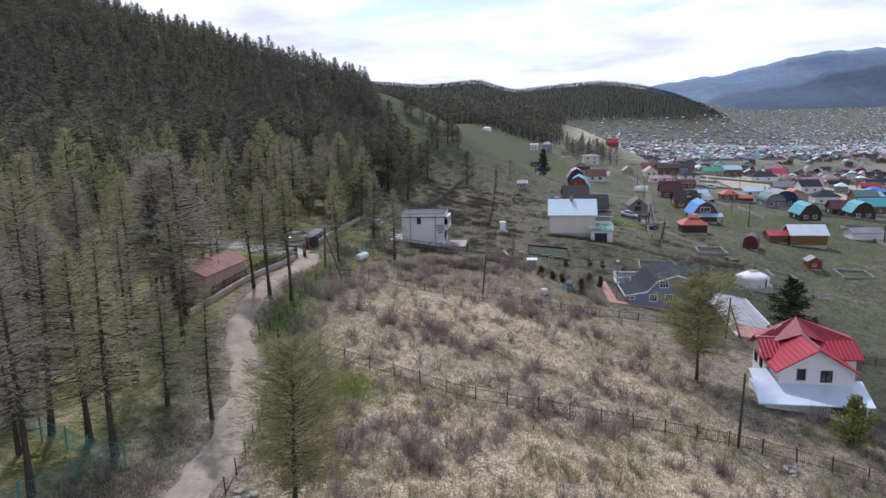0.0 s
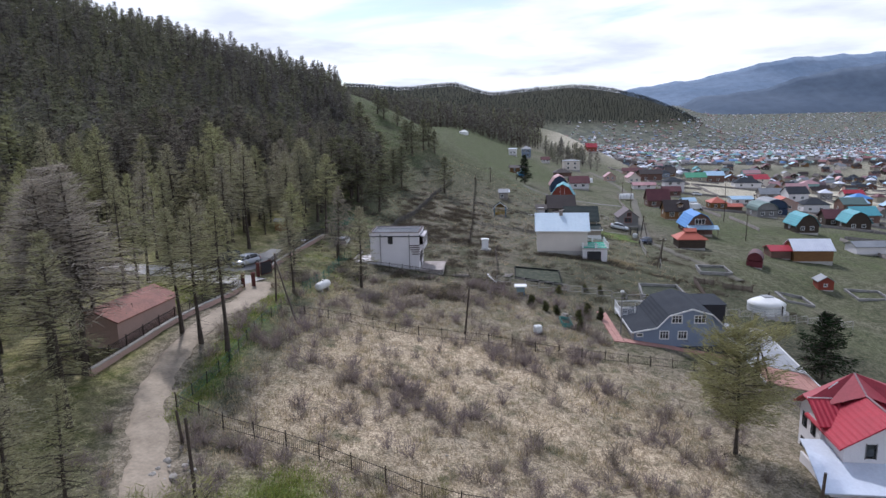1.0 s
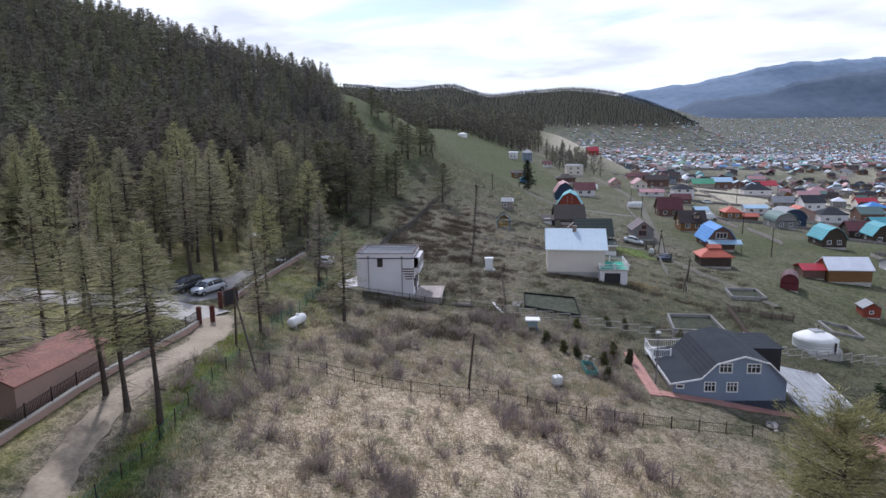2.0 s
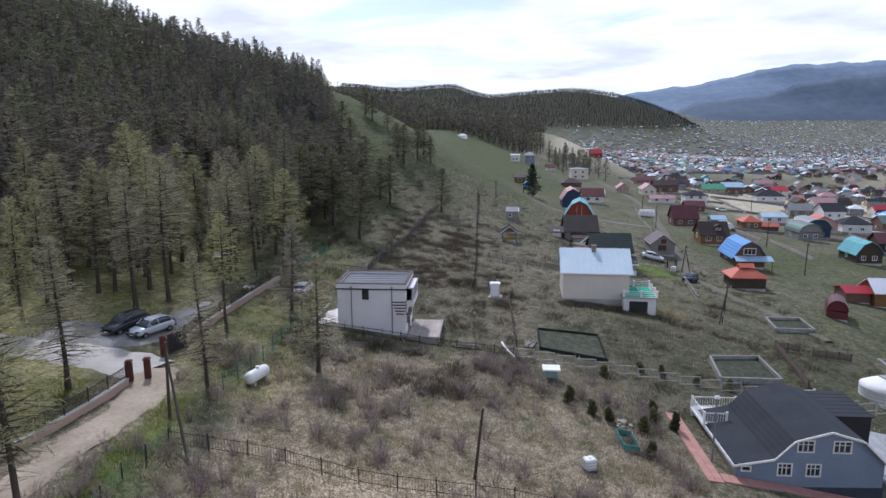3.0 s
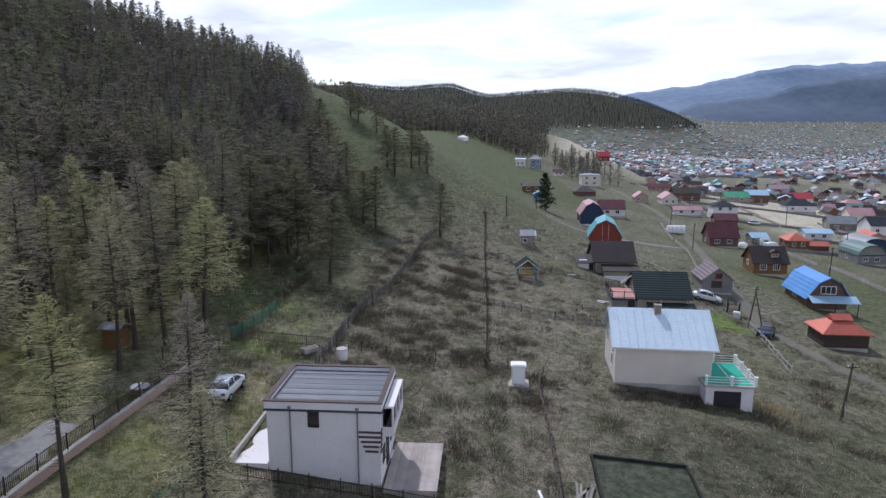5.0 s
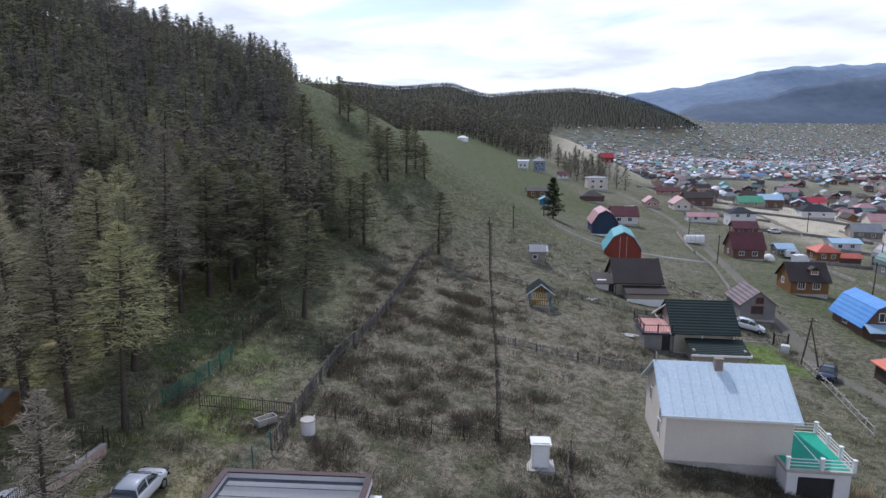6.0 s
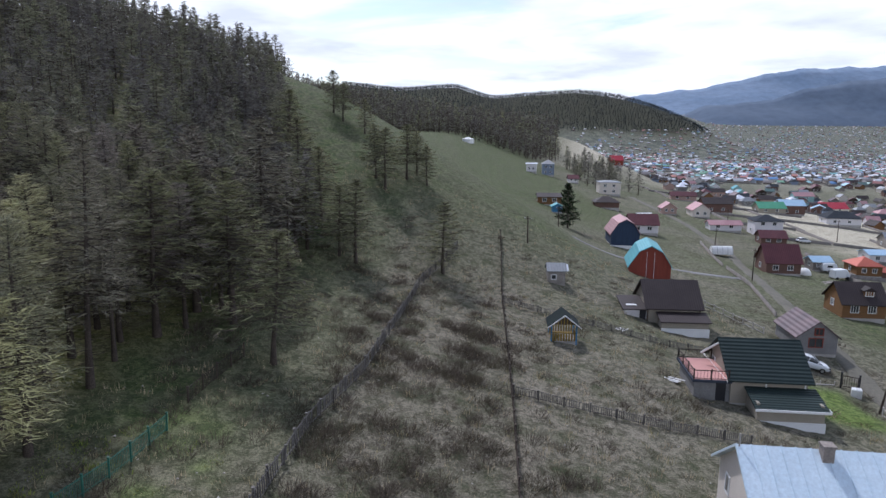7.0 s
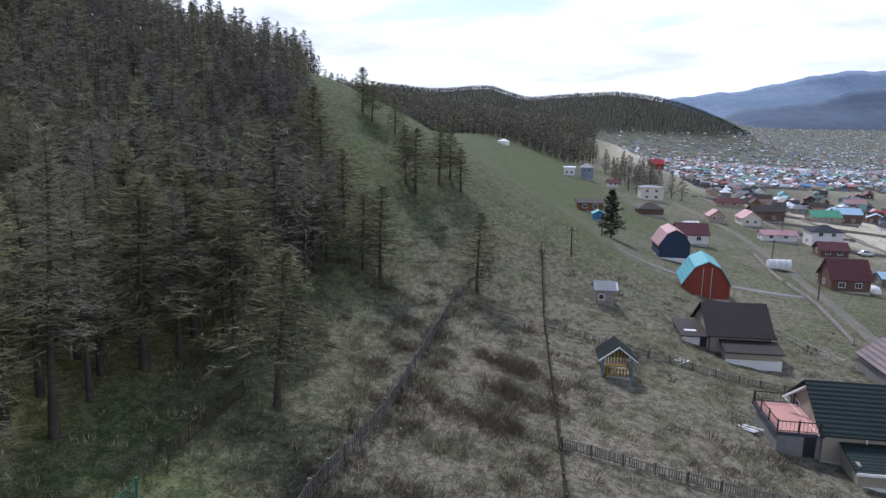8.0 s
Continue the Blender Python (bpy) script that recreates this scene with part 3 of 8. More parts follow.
    wire(t, (noises[2].outputs["Fac"], value.inputs["Value"]), (value.outputs[0], hsv.inputs["Value"]), (col, hsv.inputs["Color"]), (hsv.outputs[0], p.inputs["Base Color"]))
    relief = node(t, "ShaderNodeBump", Strength=0.75, Distance=0.2)
    wire(t, (noises[2].outputs["Fac"], relief.inputs["Height"]), (relief.outputs[0], p.inputs["Normal"]))
    return m


make_ground()


def mountain_range(name, label, y, depth, xs, zs, colours, seed):
    """A far wooded range: a long ridge of uneven height, with spurs running down towards the valley."""
    x = np.arange(xs[0], xs[-1], 40.0)
    rows = np.linspace(0, 1, 9)
    top = np.interp(x, xs, zs) + 9 * np.sin(x / 130 + seed) + 5 * np.sin(x / 47 + 2 * seed) + 2.5 * np.sin(x / 19 + seed)
    foot = height(x, 0 * x + y - depth) - 6
    verts = []
    for r in rows:
        fold = 0.12 * depth * np.sin(x / 210 + seed + 2.0 * r) * math.sin(math.pi * r)
        verts.append(np.stack([x, y - depth * (1 - r) + fold, foot + (top - foot) * (r ** 0.85)], -1))
    verts.append(np.stack([x, 0 * x + y + 60, 0 * x - 20], -1))
    n, k = len(x), len(rows) + 1
    i = (np.arange(k - 1)[:, None] * n + np.arange(n - 1)[None]).ravel()
    me = mesh_of(name, np.concatenate(verts), np.stack([i, i + 1, i + n + 1, i + n], 1), material(name + "_hazed_slopes", *colours, scale=0.004, fine=0.02, grain=0.12, rough=1.0))
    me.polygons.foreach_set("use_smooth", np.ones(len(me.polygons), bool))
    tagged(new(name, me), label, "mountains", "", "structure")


# blue air haze is put into the slope colours of both ranges
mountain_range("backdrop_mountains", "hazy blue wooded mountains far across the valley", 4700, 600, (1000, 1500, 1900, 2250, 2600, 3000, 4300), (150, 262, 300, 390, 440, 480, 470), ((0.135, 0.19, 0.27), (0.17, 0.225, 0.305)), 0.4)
mountain_range("backdrop_foothills", "dark haze-blue wooded foothills beyond the town", 3950, 500, (1480, 1700, 2000, 2300, 2700, 3100, 4200), (80, 170, 205, 270, 345, 385, 395), ((0.068, 0.095, 0.138), (0.09, 0.12, 0.165)), 2.1)


def road(name, label, rows, mat, lift=0.06):
    """A strip that lies on the ground: rows of x, y, width."""
    rows = np.array(rows, float)
    along = np.concatenate([[0], np.cumsum(np.hypot(*np.diff(rows[:, :2], axis=0).T))])
    s = np.arange(0, along[-1], 0.7)
    cx, cy, w = (np.interp(s, along, rows[:, k]) for k in range(3))
    ker = np.hanning(15) / np.hanning(15).sum()
    cx, cy = (np.convolve(np.pad(v, 7, mode="reflect", reflect_type="odd"), ker, mode="valid") for v in (cx, cy))
    dx, dy = np.gradient(cx), np.gradient(cy)
    d = np.hypot(dx, dy)
    w = w * (1 + 0.10 * np.sin(s * 0.9) + 0.07 * np.sin(s * 2.3 + 1))
    cols = np.linspace(-0.5, 0.5, 9)
    vx = cx[:, None] + cols * (w * dy / d)[:, None]
    vy = cy[:, None] - cols * (w * dx / d)[:, None]
    edge = np.where(np.abs(cols) > 0.49, -0.12, lift)
    vz = height(vx, vy) + 0.10 + edge
    n = len(cols)
    i = (np.arange(len(s) - 1)[:, None] * n + np.arange(n - 1)[None]).ravel()
    me = mesh_of(name, np.stack([vx, vy, vz], -1).reshape(-1, 3), np.stack([i, i + 1, i + n + 1, i + n], 1), mat)
    me.polygons.foreach_set("use_smooth", np.ones(len(me.polygons), bool))
    return tagged(new(name, me), label, "road", "", "structure")


road("road", "pale rutted dirt road between the wood and the field", [(x, y, w) for y, x, w in zip(*LANE, LANE_WIDTH)], gravel)
road("road_yard", "pale concrete drive inside the gate", [(-21.8, 96.2, 5.4), (-26, 98.5, 5.0), (-33, 99.5, 4.6), (-45, 99, 4.2)], concrete, 0.08)
road("road_parking", "worn asphalt parking place beside the trees", [(-34, 104.0, 5.2), (-29, 103.6, 5.6), (-25.2, 103.4, 5.4), (-23.6, 108, 3.6), (-22.4, 115, 2.6)], asphalt, 0.05)
road("road_village", "grey earth track between the plots", [(58.5, 128, 1.8), (53, 145, 2.2), (52.5, 158, 2.4), (56, 175, 2.4), (63, 200, 2.4), (71, 226, 2.4), (80, 255, 2.4), (88, 300, 2.6), (95, 380, 2.8)], material("grey_earth_track", (0.135, 0.124, 0.096), (0.10, 0.093, 0.072), scale=0.3, fine=3, grain=0.2))
road("road_lane", "pale gravel lane past the barn", [(34, 229, 1.6), (42, 225, 1.7), (54, 222, 1.7), (66, 222, 1.7)], asphalt, 0.03)


# ---- houses ----
def at_corner(x, y, z, yaw):
    return pose(x, y, z, 0, 0, yaw)


def panel(bm, width, high, thick, openings, m):
    """A wall slab with real openings: across is x, up is z, and the slab goes inwards along y."""
    us = sorted({0.0, width, *[v for o in openings for v in (o[0], o[0] + o[2])]})
    vs = sorted({0.0, high, *[v for o in openings for v in (o[1], o[1] + o[3])]})
    for a, b in zip(us, us[1:]):
        for c, d in zip(vs, vs[1:]):
            if not any(o[0] < (a + b) / 2 < o[0] + o[2] and o[1] < (c + d) / 2 < o[1] + o[3] for o in openings):
                box(bm, a, b, 0, thick, c, d, m)
    bmesh.ops.remove_doubles(bm, verts=bm.verts[:], dist=0.0005)


def window(parent, m, u, v, w, h, frame_mat, bars=1, trim=0.09, name="window"):
    """A window in an opening: a frame that stands a little proud, bars, and a pane set back."""
    bm = boxes((u - trim, u + w + trim, -0.05, 0.12, v - trim, v, m), (u - trim, u + w + trim, -0.05, 0.12, v + h, v + h + trim, m),
               (u - trim, u, -0.05, 0.12, v, v + h, m), (u + w, u + w + trim, -0.05, 0.12, v, v + h, m))
    split = []
    for k in range(bars):
        c = u + w * (k + 1) / (bars + 1)
        if bars > 1:
            split.append(boxes((c - 0.03, c + 0.03, 0.02, 0.08, v, v + h, m)))
        else:
            box(bm, c - 0.03, c + 0.03, 0.02, 0.08, v, v + h, m)
    frame_part = part(name, bm, frame_mat, parent)
    for one in split:
        part("glazing_bar", one, frame_mat, frame_part)
    part("pane", boxes((u, u + w, 0.09, 0.11, v, v + h, m)), glass_mat, frame_part, "dark reflecting glass pane")
    return frame_part


def roof_line(kind, half, rise, over):
    """Half widths and heights of the roof's outline from the ridge to the eave."""
    if kind == "gambrel":
        return [(0, rise), (half * 0.56, rise * 0.72), (half + over, -over * 1.1)]
    if kind == "barrel":
        return [((half + over * 0.5) * math.sin(a), rise * math.cos(a)) for a in (0, 0.3, 0.6, 0.9, 1.2, 1.5)]
    return [(0, rise), (half + over, -over * rise / half)]


def roof_mesh(kind, half, rise, over, a, b, z, axis, centre, thick=0.14):
    line = roof_line(kind, half, rise, over)
    top = [(-s, v) for s, v in line[:0:-1]] + line
    low = [(s, v - thick) for s, v in top]
    bm = bmesh.new()
    prism(bm, [(centre + s, z + v) for s, v in top] + [(centre + s, z + v) for s, v in low[::-1]], a, b, axis)
    return bm


def house(name, label, m, w, d, h, rise, wall, roof, kind="gable", axis="x", over=0.4, plinth=1.6, plinth_mat=None, openings=None, frames=None, chimney=None, category="house", bars=1, door=None, group=""):
    """Walls with openings, gable ends, a roof, windows, a plinth. The corner at the front left is the origin; the front looks along -y."""
    ob = thing(name, label, category, m, group)
    openings, t = openings or {}, 0.25
    sides = dict(front=(pose(0, 0, 0), w), back=(pose(w, d, 0, 0, 0, 180), w), right=(pose(w, t, 0, 0, 0, 90), d - 2 * t), left=(pose(0, d - t, 0, 0, 0, -90), d - 2 * t))
    for side, (place, length) in sides.items():
        rows = openings.get(side, [])
        bm = bmesh.new()
        panel(bm, length, h, t, [r for r in rows if r[1] + r[3] < h - 0.05], place)
        gable = (axis == "x" and side in ("left", "right")) or (axis == "y" and side in ("front", "back"))
        if gable and kind != "hip":
            half = (d if axis == "x" else w) / 2
            line = roof_line(kind, half, rise, 0)
            prof = [(half - s, h + v) for s, v in line[:0:-1]] + [(half + s, h + v) for s, v in line]
            prof = [(min(max(s, 0), 2 * half), max(v, h) - 0.10 * (v > h + 0.2)) for s, v in prof]
            if axis == "x":
                prism(bm, prof, *((0, t) if side == "left" else (w - t, w)), axis="x")
            else:
                prism(bm, prof, *((0, t) if side == "front" else (d - t, d)), axis="y")
        part("wall", bm, wall, ob)
        for r in rows:
            window(ob, place if r[1] + r[3] < h - 0.05 else place @ pose(0, -0.14, 0), *r[:4], frames or white_paint, bars=r[4] if len(r) > 4 else bars)
    part("plinth", boxes((0.02, w - 0.02, 0.02, d - 0.02, -plinth, 0.002)) if not plinth_mat else boxes((-0.05, w + 0.05, -0.05, d + 0.05, -plinth, 0.0)), plinth_mat or concrete, ob)
    half = (d if axis == "x" else w) / 2
    if kind == "hip":
        bm = bmesh.new()
        lo = [(-over, -over), (w + over, -over), (w + over, d + over), (-over, d + over)]
        k = min(w, d) / 2
        hi = [(k, d / 2), (w - k + 0.01, d / 2)] if w > d else [(w / 2, k), (w / 2, d - k + 0.01)]
        base = [bm.verts.new((*p, h)) for p in lo]
        under = [bm.verts.new((*p, h - 0.14)) for p in lo]
        ridge = [bm.verts.new((*p, h + rise)) for p in hi]
        for i in range(4):
            bm.faces.new((under[i], under[(i + 1) % 4], base[(i + 1) % 4], base[i]))
        bm.faces.new(under[::-1])
        if w > d:
            rows = ((0, 1, -1, -2), (1, 2, -1), (2, 3, -2, -1), (3, 0, -2))
        else:
            rows = ((0, 1, -2), (1, 2, -1, -2), (2, 3, -1), (3, 0, -2, -1))
        for r in rows:
            bm.faces.new([base[i] if i >= 0 else ridge[i] for i in r])
        bmesh.ops.recalc_face_normals(bm, faces=bm.faces[:])
    else:
        a, b = (-over, w + over) if axis == "x" else (-over, d + over)
        bm = roof_mesh(kind, half, rise, over, a, b, h, axis, half)
    part("roof", bm, roof, ob)
    if chimney:
        cx, cy, top = chimney
        part("chimney", boxes((cx - 0.3, cx + 0.3, cy - 0.3, cy + 0.3, h + rise * 0.4, top), (cx - 0.36, cx + 0.36, cy - 0.36, cy + 0.36, top, top + 0.12)), chimney_brick, ob)
    return ob


def railing(parent, corners, z, high, mat, name="railing", gap=0.16, posts=0.08, closed=False):
    """Posts, two rails and thin uprights along a line of corners."""
    bars, n = bmesh.new(), 0
    pairs = list(zip(corners, corners[1:]))
    for a, b in pairs:
        a, b = Vector((*a, z)), Vector((*b, z))
        along = b - a
        turn = pose(*a, 0, 0, math.degrees(math.atan2(along.y, along.x)))
        box(bars, 0, along.length, -0.03, 0.03, high - 0.07, high, turn)
        box(bars, 0, along.length, -0.02, 0.02, 0.10, 0.15, turn)
        for k in range(int(along.length / gap)):
            box(bars, k * gap + 0.07, k * gap + 0.095, -0.012, 0.012, 0.13, high - 0.05, turn)
    rail = part(name, bars, mat, parent)
    for c in corners:
        part("post", boxes((c[0] - posts, c[0] + posts, c[1] - posts, c[1] + posts, z, z + high + 0.12)), mat, rail)
    return rail


def stairs(parent, m, n, width, rise, run, mat):
    bm = bmesh.new()
    for i in range(n):
        box(bm, i * run, (i + 1) * run + 0.02, 0, width, -n * rise - 0.4, -i * rise, m)
    return part("steps", bm, mat, parent)


# the white flat-roofed house on the slope
def white_house():
    ob = thing("flat_roofed_house", "white rendered two-storey house with a flat grey roof", "house", at_corner(-7.7, 111.3, 5.2, -6))
    w, d, h, t = 7.4, 6.3, 5.15, 0.3
    front = [(2.75, 3.95, 0.62, 1.15)]
    right = [(0.9, 3.2, 4.2, 1.6), (0.5, 1.1, 0.8, 1.0), (2.0, 0.2, 1.0, 2.0), (3.9, 1.0, 0.9, 1.1)]
    for side, place, length, rows in (("front", pose(0, 0, 0), w, front), ("back", pose(w, d, 0, 0, 0, 180), w, [(1.5, 3.4, 1.4, 1.2)]), ("right", pose(w, t, 0, 0, 0, 90), d - 2 * t, right), ("left", pose(0, d - t, 0, 0, 0, -90), d - 2 * t, [])):
        bm = bmesh.new()
        panel(bm, length, h, t, rows, place)
        part("wall", bm, white_wall, ob)
        for r in rows:
            window(ob, place, *r, iron, bars=3 if r[2] > 2 else (0 if r[3] > 1.6 else 1), trim=0.06)
    part("window_bar", boxes((2.72, 3.40, -0.07, -0.03, 4.62, 4.68)), dark_door, ob)
    part("plinth", boxes((-0.05, w + 0.05, -0.06, d + 0.05, -2.2, 0.0)), concrete, ob)
    bm = boxes((-0.12, w + 0.12, -0.12, 0.12, h, h + 0.5), (-0.12, w + 0.12, d - 0.12, d + 0.12, h, h + 0.5), (-0.12, 0.12, 0.12, d - 0.12, h, h + 0.5), (w - 0.12, w + 0.12, 0.12, d - 0.12, h, h + 0.5))
    part("parapet", bm, white_wall, ob)
    bm = boxes((-0.17, w + 0.17, -0.17, 0.16, h + 0.5, h + 0.57), (-0.17, w + 0.17, d - 0.16, d + 0.17, h + 0.5, h + 0.57), (-0.17, 0.16, 0.16, d - 0.16, h + 0.5, h + 0.57), (w - 0.16, w + 0.17, 0.16, d - 0.16, h + 0.5, h + 0.57))
    part("coping", bm, material("brown_metal_coping", (0.050, 0.026, 0.026), (0.04, 0.022, 0.022), fine=6, grain=0.15, rough=0.65), ob, "brown metal coping")
    part("cornice", boxes((-0.15, w + 0.15, -0.16, -0.002, h - 0.14, h - 0.02), (w + 0.002, w + 0.16, -0.16, d, h - 0.14, h - 0.02)), navy_base, ob, "dark band under the parapet")
    part("roof", boxes((0.12, w - 0.12, 0.12, d - 0.12, h - 0.1, h + 0.22)), flat_roof, ob)
    for k in range(6):
        part("roof_seam", boxes((0.3, w - 0.3, 0.9 + k * 0.9, 0.94 + k * 0.9, h + 0.22, h + 0.245)), flat_roof, ob)
    for x in (1.55, 5.95):
        bm = tube(bmesh.new(), (x, -0.09, 0.1), (x, -0.09, h + 0.1), 0.05, 0.05, 8)
        box(bm, x - 0.11, x + 0.11, -0.2, -0.02, h - 0.02, h + 0.2)
        part("drainpipe", bm, grey_wall, ob, "grey drainpipe with a hopper")
    for k in range(5):
        inset = 0.0 if k < 2 else 0.13 * (k - 1)
        part("stripe", boxes((6.0 + inset, w + 0.06 - inset * 0.5, -0.07, -0.004, 3.72 - k * 0.33 - 0.13, 3.72 - k * 0.33), (w + 0.004, w + 0.07, -0.07, 0.5 - inset * 0.4, 3.72 - k * 0.33 - 0.13, 3.72 - k * 0.33)), material("dark_stripe_tiles", (0.07, 0.045, 0.05), (0.09, 0.06, 0.06), fine=9, grain=0.15) if k == 0 else bpy.data.materials["dark_stripe_tiles"], ob, "dark tile stripe round the corner")
    bay = boxes((w + 0.004, w + 0.75, 0.9, 5.6, 2.95, 3.15), (w + 0.004, w + 0.75, 0.9, 5.6, h - 0.25, h - 0.10), (w + 0.60, w + 0.75, 0.9, 5.6, 3.15, 3.6), (w + 0.004, w + 0.6, 0.9, 1.0, 3.15, 3.6), (w + 0.004, w + 0.6, 5.5, 5.6, 3.15, 3.6))
    for v in (0.9, 2.4, 3.9, 5.45):
        box(bay, w + 0.62, w + 0.75, v, v + 0.15, 3.6, h - 0.25)
    part("balcony", bay, white_wall, ob, "glazed white balcony")
    part("balcony_glazing", boxes((w + 0.66, w + 0.68, 1.0, 5.5, 3.6, h - 0.25)), glass_mat, ob)
    stairs(ob, pose(w + 0.05, 3.6, -0.05), 5, 1.2, 0.17, 0.28, white_paint)
    return ob


white_house()


def deck():
    ob = thing("terrace_deck", "weathered plank terrace beside the white house", "terrace", at_corner(-0.2, 110.0, 5.2, -6))
    part("frame", boxes((0.05, 3.35, 0.05, 6.3, -1.5, -0.04)), concrete, ob)
    for k in range(24):
        part("plank", boxes((k * 0.142, k * 0.142 + 0.13, 0, 6.4, -0.035, 0.0)), deck_wood, ob)
    part("edge_board", boxes((-0.02, 3.41, -0.06, -0.005, -0.25, 0.03)), deck_wood, ob)
    part("edge_board", boxes((3.42, 3.48, -0.06, 6.4, -0.25, 0.03)), deck_wood, ob)


deck()
slab = thing("side_terrace", "pale concrete terrace with a low wall beside the house", "terrace", at_corner(-10.1, 111.5, 6.45, -6))
part("slab", boxes((0, 2.3, 0, 6.8, -1.5, 0.0)), white_wall, slab)
part("low_wall", boxes((-0.2, -0.004, -0.2, 6.9, -1.5, 0.45)), concrete, slab)


# the cream house with the terrace over its garage
def cream_house():
    ob = house("cream_house", "cream rendered house with a pale blue sheet-metal roof", at_corner(21.4, 131.3, 3.5, -9), 9.1, 7.4, 4.05, 2.55, cream_wall, pale_roof, over=0.45, plinth=2.2,
               openings=dict(left=[(4.6, 1.0, 0.75, 1.2), (1.2, 2.4, 0.6, 1.1), (5.0, 2.4, 0.7, 1.1)], back=[(2, 1.2, 1.2, 1.2), (6, 1.2, 1.2, 1.2)], right=[(4.9, 2.2, 0.9, 1.6)]), chimney=(4.4, 3.3, 7.0))
    for k in range(13):
        x = -0.4 + k * 0.82
        bm = bmesh.new()
        for side in (-1, 1):
            s = 4.15
            z0, z1 = 4.05 - 0.45 * 2.55 / 3.7, 6.6
            prism(bm, [(3.7 + side * s, z0), (3.7 + side * s, z0 + 0.06), (3.7, z1 + 0.05), (3.7, z1 - 0.02)], x, x + 0.045, "x")
        part("roof_seam", bm, pale_roof, ob)
    part("eave_board", boxes((-0.45, 9.55, -0.49, -0.452, 3.58, 3.77)), white_paint, ob)
    part("vent_pipe", tube(bmesh.new(), (-0.25, 3.6, 6.4), (-0.25, 3.6, 7.3), 0.05, 0.05, 8), concrete, ob)
    g = thing("garage", "cream garage with a dark door and a green roof terrace", "garage", at_corner(21.4, 131.3, 3.5, -9))
    bm = bmesh.new()
    panel(bm, 4.3, 2.7, 0.3, [(0.75, 0.25, 2.5, 2.05)], pose(8.15, -1.9, -2.0))
    part("wall", bm, white_wall, g)
    part("wall", boxes((8.15, 8.45, -1.6, -0.03, -2.0, 0.7)), white_wall, g)
    part("wall", boxes((12.15, 12.45, -1.6, 4.0, -2.0, 0.7)), white_wall, g)
    part("garage_door", boxes((8.9, 11.4, -1.75, -1.68, -1.9, 0.32)), dark_door, g, "dark steel garage door")
    part("ramp", boxes((8.7, 11.7, -3.9, -1.92, -2.6, -1.72)), concrete, g)
    part("terrace_slab", boxes((7.95, 12.7, -2.1, 4.3, 0.7, 0.92)), concrete, g)
    part("terrace_matting", boxes((9.15, 12.4, -0.03, 4.1, 0.92, 0.945), (8.2, 12.4, -1.8, -0.04, 0.92, 0.945)), sport_green, g, "green matting with a white line")
    part("white_line", boxes((10.7, 10.78, -1.7, 4.0, 0.947, 0.953)), white_paint, g)
    corners = [(8.1, -1.95), (10.4, -1.95), (12.55, -1.95), (12.55, 0.1), (12.55, 2.1), (12.55, 4.15), (10.4, 4.15), (9.3, 4.15)]
    bars = bmesh.new()
    for a, b in zip(corners, corners[1:]):
        for z in (1.2, 1.45, 1.7):
            tube(bars, (*a, z), (*b, z), 0.035, 0.035, 5)
    part("railing", bars, white_paint, g)
    for c in corners:
        part("railing_post", boxes((c[0] - 0.11, c[0] + 0.11, c[1] - 0.11, c[1] + 0.11, 0.92, 1.78), (c[0] - 0.15, c[0] + 0.15, c[1] - 0.15, c[1] + 0.15, 1.78, 1.85)), white_paint, g)


cream_house()


